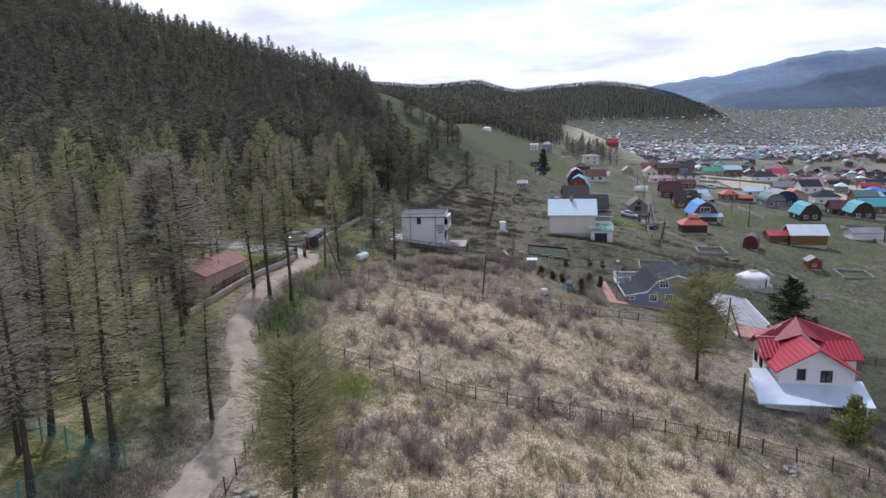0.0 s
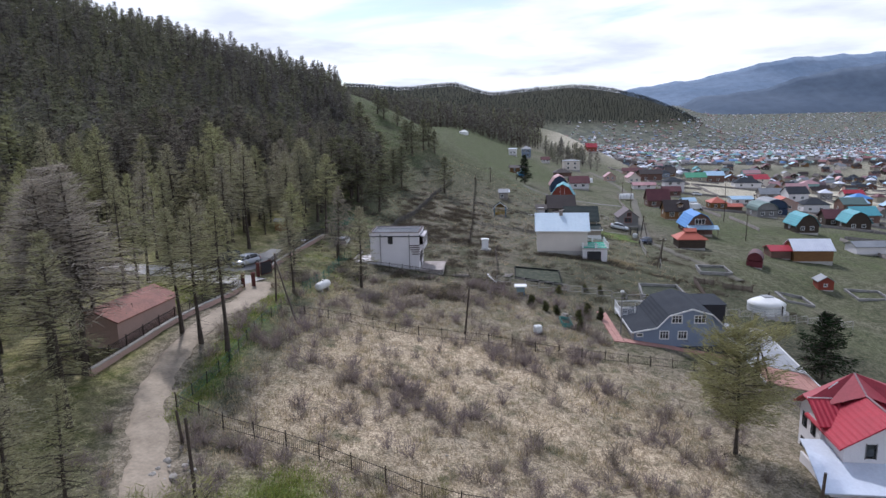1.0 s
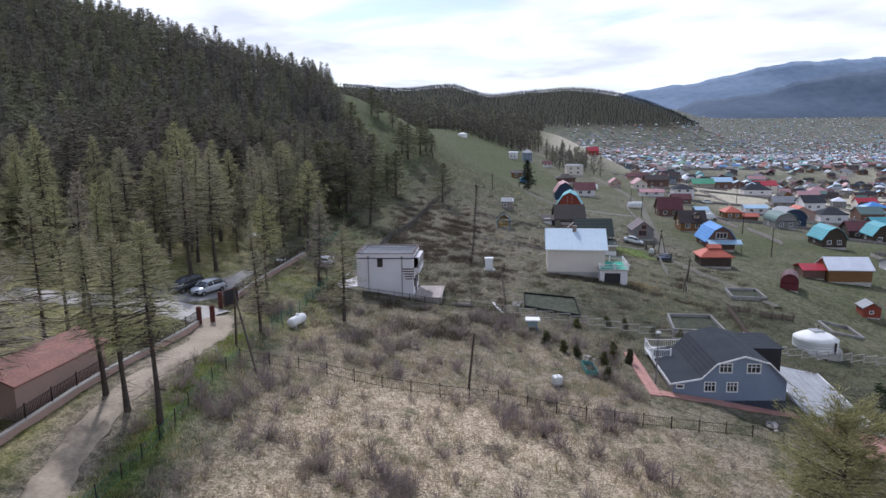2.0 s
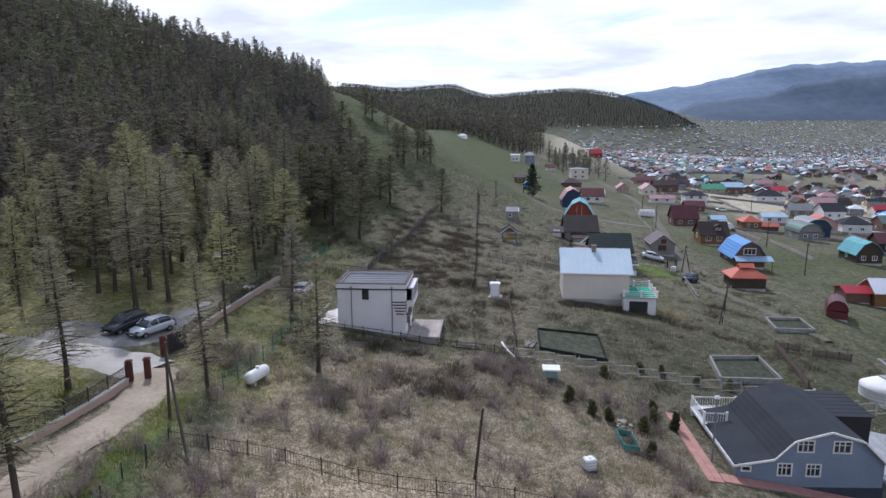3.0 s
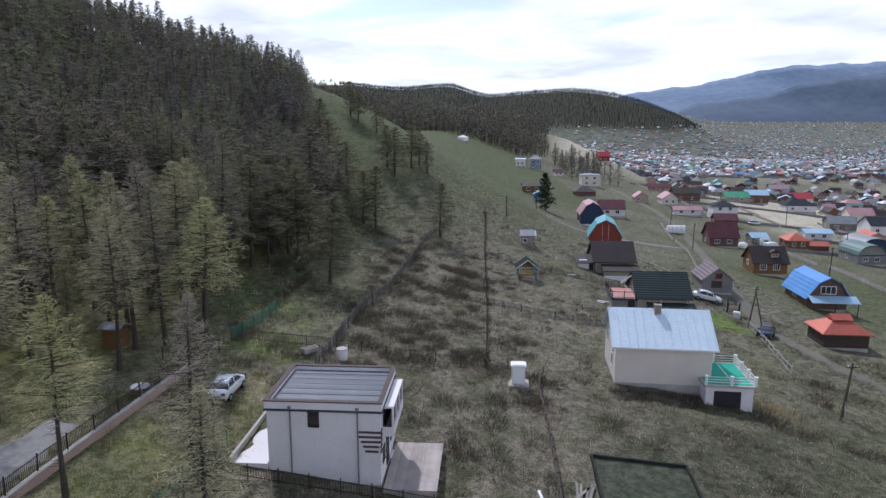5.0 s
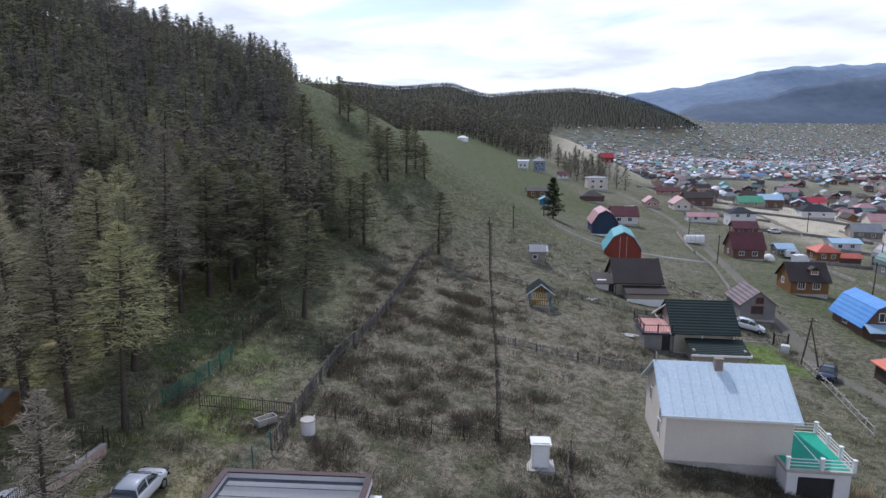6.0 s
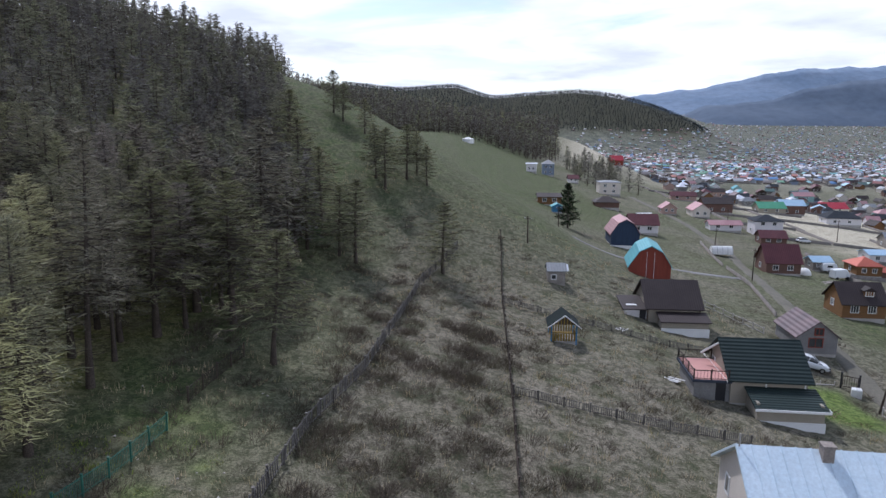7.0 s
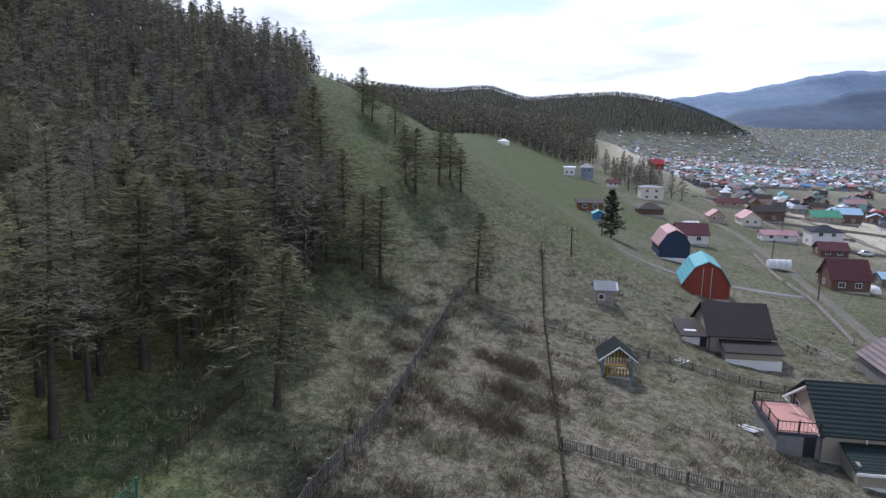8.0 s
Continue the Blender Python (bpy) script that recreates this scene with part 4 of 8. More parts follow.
# the blue-grey house with the uneven gambrel roof
def blue_house():
    m = at_corner(25.7, 88.5, -1.3, -6)
    ob = thing("blue_house", "blue-grey house with a dark gambrel shingle roof and white trim", "house", m)
    w, d, t = 10.95, 9.2, 0.25
    line = [(-0.35, 2.95), (2.6, 3.52), (4.0, 5.05), (6.66, 5.87), (9.1, 5.18), (11.35, 2.95)]
    rows = [(4.45, 4.05, 1.1, 0.85), (7.1, 4.05, 1.2, 0.85), (3.1, 2.05, 0.95, 0.9), (5.25, 2.05, 0.95, 0.9), (0.38, 2.35, 0.6, 0.28, 0)]

    def under(x):
        return float(np.interp(x, [p[0] for p in line], [p[1] for p in line])) - 0.15

    def end_wall(y0, y1, holes):
        """The gable end in upright strips, with the openings left out."""
        bm = bmesh.new()
        cuts = sorted({0.0, w, *[p[0] for p in line if 0 < p[0] < w], *[v for r in holes for v in (r[0], r[0] + r[2])]})
        for a, b in zip(cuts, cuts[1:]):
            spans, low = [], 0.0
            for r in sorted((r for r in holes if r[0] < (a + b) / 2 < r[0] + r[2]), key=lambda r: r[1]):
                spans.append((low, r[1], low, r[1]))
                low = r[1] + r[3]
            spans.append((low, under(a), low, under(b)))
            for a0, a1, b0, b1 in spans:
                prism(bm, [(a, a0), (b, b0), (b, b1), (a, a1)], y0, y1, "y")
        part("wall", bm, blue_wall, ob)

    end_wall(0, t, rows)
    end_wall(d - t, d, [])
    for r in rows:
        window(ob, pose(0, 0, 0), *r[:4], white_paint, bars=2 if r[2] > 0.7 else 0, trim=0.10)
        if r[2] > 0.7:
            part("window_crossbar", boxes((r[0], r[0] + r[2], 0.02, 0.07, r[1] + r[3] * 0.62, r[1] + r[3] * 0.62 + 0.05)), white_paint, ob)
    part("wall", boxes((0, t, t, d - t, 0, under(0.0))), blue_wall, ob)
    part("wall", boxes((w - t, w, t, d - t, 0, under(w))), blue_wall, ob)
    part("side_cladding", boxes((-0.05, -0.004, 0.1, d - 0.1, 1.45, 2.75)), concrete, ob, "pale rendered side wall")
    bm = bmesh.new()
    prism(bm, [(-0.06, -1.5), (w + 0.06, -1.5), (w + 0.06, 1.2), (5.0, 1.05), (-0.06, 1.45)], -0.08, -0.004, "y")
    part("plinth", bm, navy_base, ob, "dark painted plinth that widens down the slope")
    part("plinth", boxes((0, w, 0.0, d, -1.5, -0.002)), concrete, ob)
    for (x0, z0), (x1, z1) in zip(line, line[1:]):
        bm = bmesh.new()
        prism(bm, [(x0, z0 - 0.14), (x1, z1 - 0.14), (x1, z1), (x0, z0)], -0.35, d + 0.35, "y")
        part("roof_slope", bm, slate_roof, ob, "dark grey shingles")
        bm = bmesh.new()
        prism(bm, [(x0, z0 - 0.15), (x1, z1 - 0.15), (x1, z1 + 0.02), (x0, z0 + 0.02)], -0.42, -0.353, "y")
        part("barge_board", bm, white_paint, ob)
    part("eave_board", boxes((-0.42, -0.355, -0.35, d + 0.35, 2.72, 2.97)), white_paint, ob)
    dormer = boxes((8.2, 12.1, 4.2, 9.0, 1.0, 5.1))
    part("dormer", dormer, dark_door, ob, "dark box-shaped dormer")
    for k in range(7):
        part("dormer_sheet", boxes((8.0, 12.25, 4.0 + k * 0.75, 4.72 + k * 0.75, 5.1 + 0.01 * k, 5.19 + 0.01 * k)), slate_roof, ob)
    part("balcony_slab", boxes((-0.5, 3.6, d - 2.6, d + 1.1, 2.8, 3.0)), white_paint, ob)
    part("balcony_support", boxes((-0.4, -0.15, d + 0.8, d + 1.05, 0.6, 2.8), (0.3, 3.5, d + 0.02, d + 1.0, 0.0, 2.8)), white_paint, ob)
    railing(ob, [(1.5, d - 2.5), (-0.4, d - 2.5), (-0.4, d + 1.0), (3.5, d + 1.0)], 3.0, 1.0, white_paint, gap=0.22)
    railing(ob, [(8.8, d + 1.7), (10.8, d + 1.7), (11.2, d + 0.4)], 3.6, 1.0, white_paint, gap=0.22)
    return ob


blue_house()


def paving(name, label, m, w, d, nx, ny, mat, edge=None):
    """Paving slabs that follow the ground, each a piece of its own, with an edging."""
    ob = tagged(new(name), label, "pavement", "", "structure")
    ob.matrix_basis = m
    z0 = m.translation.z
    sx, sy = w / nx, d / ny
    me = bpy.data.meshes.new("slab")
    bm = boxes((0.01, sx - 0.01, 0.01, sy - 0.01, -0.5, 0.0))
    bm.to_mesh(me)
    bm.free()
    me.materials.append(mat)
    def above(u, v):
        c = m @ Vector((u, v, 0))
        return ground_at(c.x, c.y) - z0
    dzx, dzy = (above(w, d / 2) - above(0, d / 2)) / w, (above(w / 2, d) - above(w / 2, 0)) / d
    mean = above(w / 2, d / 2)
    lift = 0.12 + max(above(u, v) - mean - dzx * (u - w / 2) - dzy * (v - d / 2) for u in (0, w / 2, w) for v in (0, d / 4, d / 2, 3 * d / 4, d))

    def level(u, v):
        return mean + dzx * (u - w / 2) + dzy * (v - d / 2) + lift
    rx, ry = math.degrees(math.atan(dzy)), -math.degrees(math.atan(dzx))
    for i in range(nx):
        for j in range(ny):
            shared("slab", me, ob, pose(i * sx, j * sy, level(i * sx, j * sy) + random.uniform(-0.006, 0.006), rx, ry, 0))
    if edge:
        for j in range(ny):
            for u in (-0.16, w + 0.004):
                part("kerb", boxes((0, 0.15, 0, sy, -0.6, 0.06)), edge, ob).matrix_basis = pose(u, j * sy, level(u, j * sy), rx, ry, 0)
    return ob


paving("pavement_path", "pink paved path beside the blue house", at_corner(22.9, 87.2, 0.8, -4), 1.25, 11.0, 2, 18, pink_paving)
paving("pavement_front", "pink paved path below the blue house", at_corner(24.2, 87.3, 0.2, -4), 13.4, 1.15, 20, 2, pink_paving)
paving("pavement_court", "grey paved court with a white edge", at_corner(38.9, 85.9, -2.2, -9), 6.4, 15.0, 7, 16, grey_paving, white_paint)
paving("pavement_court_end", "pink paved end of the court", at_corner(38.05, 80.4, -2.5, -9), 6.4, 5.4, 7, 6, pink_paving, white_paint)


# the red-roofed house with the white porch roof
red_sheet = material("plain_red_sheet", (0.34, 0.04, 0.055), (0.28, 0.035, 0.048), scale=0.4, fine=5, grain=0.10, rough=0.5, spec=0.3)
porch_sheet = material("pale_porch_sheet", (0.58, 0.64, 0.74), (0.66, 0.71, 0.79), scale=0.25, fine=4, grain=0.05, rough=0.3, metal=0.15, spec=0.5)


def red_house():
    m = at_corner(34.95, 58.5, 0.6, -9)
    ob = thing("red_roofed_house", "white house with red corrugated roofs and a white porch roof", "house", m)
    ob.scale = (0.95, 0.95, 0.95)
    # cross wing that looks to the field
    a, b, t = -2.75, 4.15, 0.25
    bm = bmesh.new()
    panel(bm, b - a, 1.6, t, [(1.75, 0.35, 0.62, 1.1), (3.95, 0.2, 1.0, 1.15)], pose(a, 0, 0))
    prism(bm, [(a, 1.6), (b, 1.6), (0.7, 3.75)], 0, t, "y")
    part("wall", bm, white_wall, ob)
    window(ob, pose(a, 0, 0), 1.75, 0.35, 0.62, 1.1, dark_door, 0, 0.06)
    window(ob, pose(a, 0, 0), 3.95, 0.2, 1.0, 1.15, dark_door, 1, 0.06)
    for x0 in (a + 1.60, a + 2.43):
        part("window_surround", boxes((x0, x0 + 0.09, -0.03, -0.004, 0.2, 1.6)), grey_wall, ob)
    for x0 in (a, b - t):
        part("wall", boxes((x0, x0 + t, t, 3.38, -2.5, 1.6)), white_wall, ob)
    part("lower_wall", boxes((a, b, 0.004, t, -3.6, -0.002)), white_wall, ob)
    part("cross_roof", roof_mesh("gable", 3.45, 2.15, 0.6, -0.55, 6.2, 1.62, "y", 0.7), red_roof, ob, "red corrugated cross gable roof")
    # main body behind
    c, e, v0, v1 = -3.1, 5.9, 3.4, 7.6
    for place, length, rows in ((pose(c, v0, -3.4), e - c, []), (pose(e, v1, -3.4, 0, 0, 180), e - c, [(2, 3, 1, 1)]), (pose(e, v0 + t, -3.4, 0, 0, 90), v1 - v0 - 2 * t, []), (pose(c, v1 - t, -3.4, 0, 0, -90), v1 - v0 - 2 * t, [(0.4, 3.3, 0.8, 1.2), (2.2, 3.3, 0.8, 1.2), (0.4, 1.0, 0.8, 1.1), (2.2, 1.0, 0.8, 1.1)])):
        bm = bmesh.new()
        panel(bm, length, 5.2, t, rows, place)
        part("wall", bm, white_wall, ob)
        for r in rows:
            window(ob, place, *r, dark_door, 1, 0.06)
    for x0 in (c, e - t):
        bm = bmesh.new()
        prism(bm, [(v0 + 0.1, 1.8), (v1 - 0.1, 1.8), (v1 - 1.5, 2.8), (v0 + 1.9, 2.8)], x0, x0 + t, "x")
        part("gable_wall", bm, white_wall, ob)
    for y0, y1, name in ((v0 - 0.8, v0 + 2.0, "lower_roof"), (v1 + 0.6, v1 - 1.3, "lower_roof")):
        skirt = bmesh.new()
        prism(skirt, [(y0, 1.55), (y0, 1.68), (y1, 3.05), (y1, 2.92)], c - 0.45, e + 0.45, "x")
        part(name, skirt, red_roof, ob, "red corrugated lower roof slope")
    bm = bmesh.new()
    lo = [bm.verts.new(p) for p in ((c - 0.5, v0 + 1.9, 3.0), (e + 0.5, v0 + 1.9, 3.0), (e + 0.5, v1 - 0.6, 3.0), (c - 0.5, v1 - 1.2, 3.0))]
    un = [bm.verts.new((*p.co.xy, 2.9)) for p in lo]
    hi = [bm.verts.new(p) for p in ((0.5, 6.6, 5.0), (0.9, 6.6, 5.0))]
    for f in ((lo[0], lo[1], hi[1], hi[0]), (lo[1], lo[2], hi[1]), (lo[2], lo[3], hi[0], hi[1]), (lo[3], lo[0], hi[0]), tuple(un[::-1])):
        bm.faces.new(f)
    for i in range(4):
        bm.faces.new((un[i], un[(i + 1) % 4], lo[(i + 1) % 4], lo[i]))
    # the cross ridge runs up into the hipped roof
    rise = [bm.verts.new(p) for p in ((-2.2, 4.9, 2.6), (0.7, 4.2, 3.86), (3.6, 4.9, 2.6), (0.7, 6.6, 5.02))]
    bm.faces.new((rise[0], rise[1], rise[3]))
    bm.faces.new((rise[1], rise[2], rise[3]))
    bmesh.ops.recalc_face_normals(bm, faces=bm.faces[:])
    part("main_roof", bm, red_sheet, ob, "plain red hipped roof")
    cap = material("grey_ridge_cap", (0.30, 0.20, 0.21), (0.25, 0.17, 0.18), fine=6, grain=0.1)
    for p, q in (((0.7, -0.5, 3.86), (0.7, 4.2, 3.88)), ((0.7, 4.2, 3.88), (0.7, 6.6, 5.04))):
        part("ridge_cap", tube(bmesh.new(), p, q, 0.09, 0.09, 6), cap, ob)
    part("snow_board", boxes((c - 0.45, 0.2, v0 + 1.95, v0 + 2.02, 3.02, 3.16)), white_paint, ob, "white board along the roof edge")
    for p, q in (((-1.7, 5.85, 3.80), (-0.8, 6.2, 4.30)), ((3.4, 6.1, 4.02), (4.2, 5.9, 3.70))):
        part("flashing_strip", tube(bmesh.new(), p, q, 0.07, 0.07, 4), white_paint, ob, "white metal strip on the roof")
    # porch
    bm = bmesh.new()
    rim = ((-5.7, -3.6, -0.85), (4.9, -3.6, -0.85), (5.5, 1.0, 0.0), (4.16, 1.0, 0.02), (4.16, 0.0, -0.12), (-2.76, 0.0, -0.12), (-2.76, 3.3, 0.20), (-4.8, 3.3, 0.20), (-4.95, 1.7, 0.08))
    top, low = [bm.verts.new(p) for p in rim], [bm.verts.new((p[0], p[1], p[2] - 0.12)) for p in rim]
    for ring in ((0, 1, 4, 5), (1, 2, 3, 4), (0, 5, 8), (5, 6, 7, 8)):
        bm.faces.new([top[k] for k in ring])
        bm.faces.new([low[k] for k in ring[::-1]])
    for k in range(9):
        bm.faces.new((low[k], low[(k + 1) % 9], top[(k + 1) % 9], top[k]))
    bmesh.ops.recalc_face_normals(bm, faces=bm.faces[:])
    part("porch_roof", bm, porch_sheet, ob, "pale blue-white sheet-metal porch roof")
    bm = bmesh.new()
    panel(bm, 9.4, 2.4, 0.2, [(6.0, 1.2, 3.2, 0.8)], pose(-4.7, -2.7, -3.3))
    part("porch_wall", bm, white_wall, ob)
    part("porch_glazing", boxes((1.3, 4.5, -2.62, -2.6, -2.1, -1.3)), glass_mat, ob)
    part("porch_base", boxes((-4.75, 4.75, -2.75, 4.0, -5.4, -3.3)), concrete, ob)
    for x0, y1 in ((-4.7, 3.2), (4.5, 0.9)):
        part("porch_wall", boxes((x0, x0 + 0.2, -2.5, y1, -3.3, -0.9)), white_wall, ob)
    return ob


red_house()


def yurt():
    x, y = 53.3, 109.4
    z = ground_at(x, y) + 0.3
    ob = thing("yurt", "white canvas yurt on a round concrete base", "yurt", pose(x, y, z))
    ob.scale = (0.9, 0.9, 0.88)
    bm = bmesh.new()
    rings = [(3.0, 0.0), (3.02, 1.55), (3.08, 1.62), (2.2, 2.15), (1.2, 2.6), (0.65, 2.78)]
    loops = [[bm.verts.new((r * math.cos(k * math.tau / 28), r * math.sin(k * math.tau / 28), v)) for k in range(28)] for r, v in rings]
    for lo, hi in zip(loops, loops[1:]):
        for k in range(28):
            bm.faces.new((lo[k], lo[(k + 1) % 28], hi[(k + 1) % 28], hi[k]))
    bm.faces.new(loops[-1])
    part("canvas", bm, felt_white, ob, smooth=True)
    for v in (0.35, 0.8, 1.2):
        bm = bmesh.new()
        for k in range(28):
            tube(bm, (3.05 * math.cos(k * math.tau / 28), 3.05 * math.sin(k * math.tau / 28), v), (3.05 * math.cos((k + 1) * math.tau / 28), 3.05 * math.sin((k + 1) * math.tau / 28), v), 0.035, 0.035, 5)
        part("rope_band", bm, grey_paving, ob)
    part("crown_cap", boxes((-0.8, 0.8, -0.8, 0.8, 2.74, 2.86)), grey_paving, ob)
    part("stove_pipe", tube(bmesh.new(), (0.5, 0.3, 2.6), (0.5, 0.3, 3.5), 0.07, 0.07, 8), iron, ob)
    bm = bmesh.new()
    tube(bm, (0, 0, -1.2), (0, 0, 0.0), 3.7, 3.6, 28)
    part("base", bm, concrete, ob)
    part("flap_seam", boxes((1.2, 1.28, -3.08, -2.6, 0.0, 1.7)), dark_wood, ob)


yurt()


# ---- the houses further along the slope ----
def green_house():
    ob = house("green_roofed_house", "beige house with a dark green tile-sheet roof", at_corner(32.6, 157.6, 2.6, -8), 6.9, 7.2, 2.7, 2.65, beige_wall, green_roof, over=0.45, plinth=2.0,
               openings=dict(left=[(1.0, 1.2, 0.9, 1.4)], back=[(2, 1, 1.2, 1.2)]))
    part("barge_board", boxes((-0.5, -0.455, -0.42, 7.6, 2.15, 2.3)), white_paint, ob)
    bm = bmesh.new()
    prism(bm, [(-3.3, 0.75), (-3.3, 0.88), (-0.02, 1.75), (-0.02, 1.62)], 1.2, 7.6, "x")
    part("lean_to_roof", bm, green_roof, ob, "dark green lean-to roof")
    part("lean_to_edge", boxes((1.15, 7.65, -3.38, -3.305, 0.68, 0.9), (7.605, 7.68, -3.3, -0.1, 0.75, 0.95)), white_paint, ob)
    part("lean_to_wall", boxes((1.5, 7.3, -2.95, -2.7, -1.6, 0.78), (1.5, 1.75, -2.7, -0.02, -1.6, 1.2), (7.05, 7.3, -2.7, -0.02, -1.6, 1.2)), beige_wall, ob)
    part("lean_to_base", boxes((1.4, 7.4, -3.05, -2.955, -2.2, -0.35)), white_paint, ob, "white painted plinth")
    part("drainpipe", boxes((3.1, 3.2, -0.12, -0.02, 1.5, 2.6), (6.6, 6.7, -0.12, -0.02, 1.4, 2.6)), white_paint, ob)
    part("annex_wall", boxes((-3.3, -3.05, 0.2, 5.6, -0.8, 2.0), (-3.05, -1.3, 0.2, 0.45, -0.8, 2.0), (-0.35, -0.02, 0.2, 0.45, -0.8, 2.0), (-3.05, -0.02, 5.35, 5.6, -0.8, 2.0)), grey_wall, ob, "blue-grey annex wall")
    part("annex_door", boxes((-1.3, -0.35, 0.3, 0.36, 0.0, 2.0)), dark_door, ob)
    part("terrace_slab", boxes((-3.6, -0.004, -0.3, 5.9, 2.0, 2.25)), navy_base, ob)
    part("terrace_floor", boxes((-3.45, -0.01, -0.15, 5.75, 2.25, 2.28)), material("pink_terrace_tiles", (0.50, 0.26, 0.23), (0.44, 0.24, 0.21), fine=8, grain=0.08), ob, "pink tiled terrace floor")
    railing(ob, [(-0.3, -0.2), (-1.9, -0.2), (-3.5, -0.2), (-3.5, 1.8), (-3.5, 3.8), (-3.5, 5.8), (-0.2, 5.8)], 2.25, 0.95, iron, gap=0.3, posts=0.05)
    part("path", boxes((1.6, 6.2, -5.0, -3.4, -2.2, -1.2)), concrete, ob)
    part("canopy_beam", tube(bmesh.new(), (-1.6, 4.6, 3.3), (0.0, 3.6, 4.9), 0.12, 0.12, 6), white_paint, ob)


green_house()


def dark_house():
    ob = house("brown_roofed_house", "beige house with a dark brown sheet roof and a lean-to", at_corner(33.6, 183.2, 2.25, -6), 6.8, 7.2, 2.8, 2.8, beige_wall, brown_roof, over=0.45, plinth=2.0, openings=dict(left=[(2.5, 1.2, 0.9, 1.3)], back=[(2, 1, 1.2, 1.2)]))
    bm = bmesh.new()
    prism(bm, [(-2.8, 1.25), (-2.8, 1.38), (-0.02, 2.02), (-0.02, 1.89)], 1.0, 7.5, "x")
    part("lean_to_roof", bm, brown_roof, ob, "dark brown lean-to roof")
    part("lean_to_wall", boxes((1.3, 7.2, -2.5, -2.25, -1.2, 1.30), (1.3, 1.55, -2.25, -0.02, -1.2, 1.4), (6.95, 7.2, -2.25, -0.02, -1.2, 1.4)), beige_wall, ob)
    part("lean_to_base", boxes((1.2, 7.3, -2.62, -2.505, -2.2, 0.45)), white_paint, ob)
    part("annex_wall", boxes((-3.0, -0.05, 0.4, 0.65, -1.2, 2.1), (-3.0, -2.75, 0.65, 5.0, -1.2, 2.1), (-2.75, -0.05, 4.75, 5.0, -1.2, 2.1)), white_wall, ob)
    part("annex_door", boxes((-1.0, -0.2, 0.34, 0.395, 0.2, 2.0)), dark_door, ob)
    bm = bmesh.new()
    prism(bm, [(0.0, 2.1), (0.0, 2.22), (5.2, 2.85), (5.2, 2.73)], -3.3, -0.03, "x")
    part("annex_roof", bm, brown_roof, ob, "dark brown annex roof with a white hatch")
    part("roof_hatch", boxes((-2.6, -1.2, 1.3, 1.9, 2.34, 2.46)), white_paint, ob)
    for x0 in (-0.04, 6.74):
        part("corner_post", boxes((x0, x0 + 0.1, -0.06, -0.003, 0, 2.8)), dark_wood, ob)
    part("patio", boxes((-1.2, 1.19, -3.2, -0.1, -2.0, 0.1)), concrete, ob)


dark_house()
barn = house("red_barn", "rust-red barn with a turquoise gambrel roof", at_corner(39.2, 208.6, 2.7, -14), 6.8, 9.0, 2.5, 3.5, rust_wall, turquoise_roof, "gambrel", "y", 0.35, 1.5, category="barn")
for x0 in (2.75, 4.0):
    part("white_strip", boxes((x0, x0 + 0.05, -0.05, -0.003, 0.2, 4.9)), white_paint, barn)
part("base_course", boxes((-0.06, 6.86, -0.08, -0.004, -0.9, 0.12)), concrete, barn)
house("navy_barn", "navy-blue barn with a faded pink gambrel roof", at_corner(45.5, 241.0, 2.8, -8), 6.1, 9.0, 2.8, 3.1, navy_wall, pink_roof, "gambrel", "y", 0.35, 1.5, white_paint, category="barn")
house("grey_block_house", "unfinished grey block house with a weathered sheet roof", at_corner(50.5, 177.1, 0.5, -8), 4.9, 6.5, 2.4, 1.9, grey_wall, striped_roof, "gable", "y", 0.3, 1.8, openings=dict(front=[(1.5, 0.9, 1.6, 1.1), (2.1, 2.5, 0.9, 0.8)]), frames=rust_wall)
log_home = house("log_house", "ochre log house with a brown roof and white windows", at_corner(70.7, 198.6, -1.3, -8), 6.6, 6.2, 2.6, 2.7, log_wall, brown_roof, over=0.4, plinth=1.4, openings=dict(front=[(1.3, 0.9, 1.15, 1.1), (3.9, 0.9, 1.15, 1.1)], left=[(2, 1.3, 1, 1)]), bars=2)
bm = boxes((3.55, 5.05, 0.9, 2.6, 3.35, 4.35))
part("dormer", bm, log_wall, log_home)
part("dormer_roof", prism(bmesh.new(), [(3.35, 4.3), (4.3, 4.85), (5.25, 4.3), (5.25, 4.2), (3.35, 4.2)], 0.75, 2.7, "y"), brown_roof, log_home)
window(log_home, pose(3.55, 0.86, 3.35), 0.2, 0.12, 1.1, 0.78, white_paint, bars=2)
house("blue_roofed_house", "brick house with a bright blue gambrel roof", at_corner(66.9, 173.6, -1.6, -8), 6.2, 9.0, 2.4, 3.1, brick_wall, blue_roof, "gambrel", "y", 0.5, 1.4, openings=dict(front=[(1.9, 2.7, 2.3, 1.2, 2)], left=[(3, 1, 1.2, 1.2)]))
awning = thing("porch_awning", "pale blue sheet awning before the brick house", "awning", at_corner(66.9, 173.6, -1.6, -8))
bm = bmesh.new()
prism(bm, [(-2.4, 1.6), (-2.4, 1.7), (-0.52, 2.45), (-0.52, 2.35)], -0.3, 7.2, "x")
part("sheet", bm, sky_roof, awning)
for px in (0.0, 3.4, 6.9):
    part("post", boxes((px - 0.06, px + 0.06, -2.3, -2.18, -1.2, 1.66)), dark_wood, awning)
pav = house("log_pavilion", "dark log pavilion with an orange-red hipped roof", at_corner(56.6, 152.9, -0.95, -8), 5.7, 4.9, 2.0, 1.8, dark_log, orange_roof, "hip", over=0.45, plinth=1.2, category="pavilion")
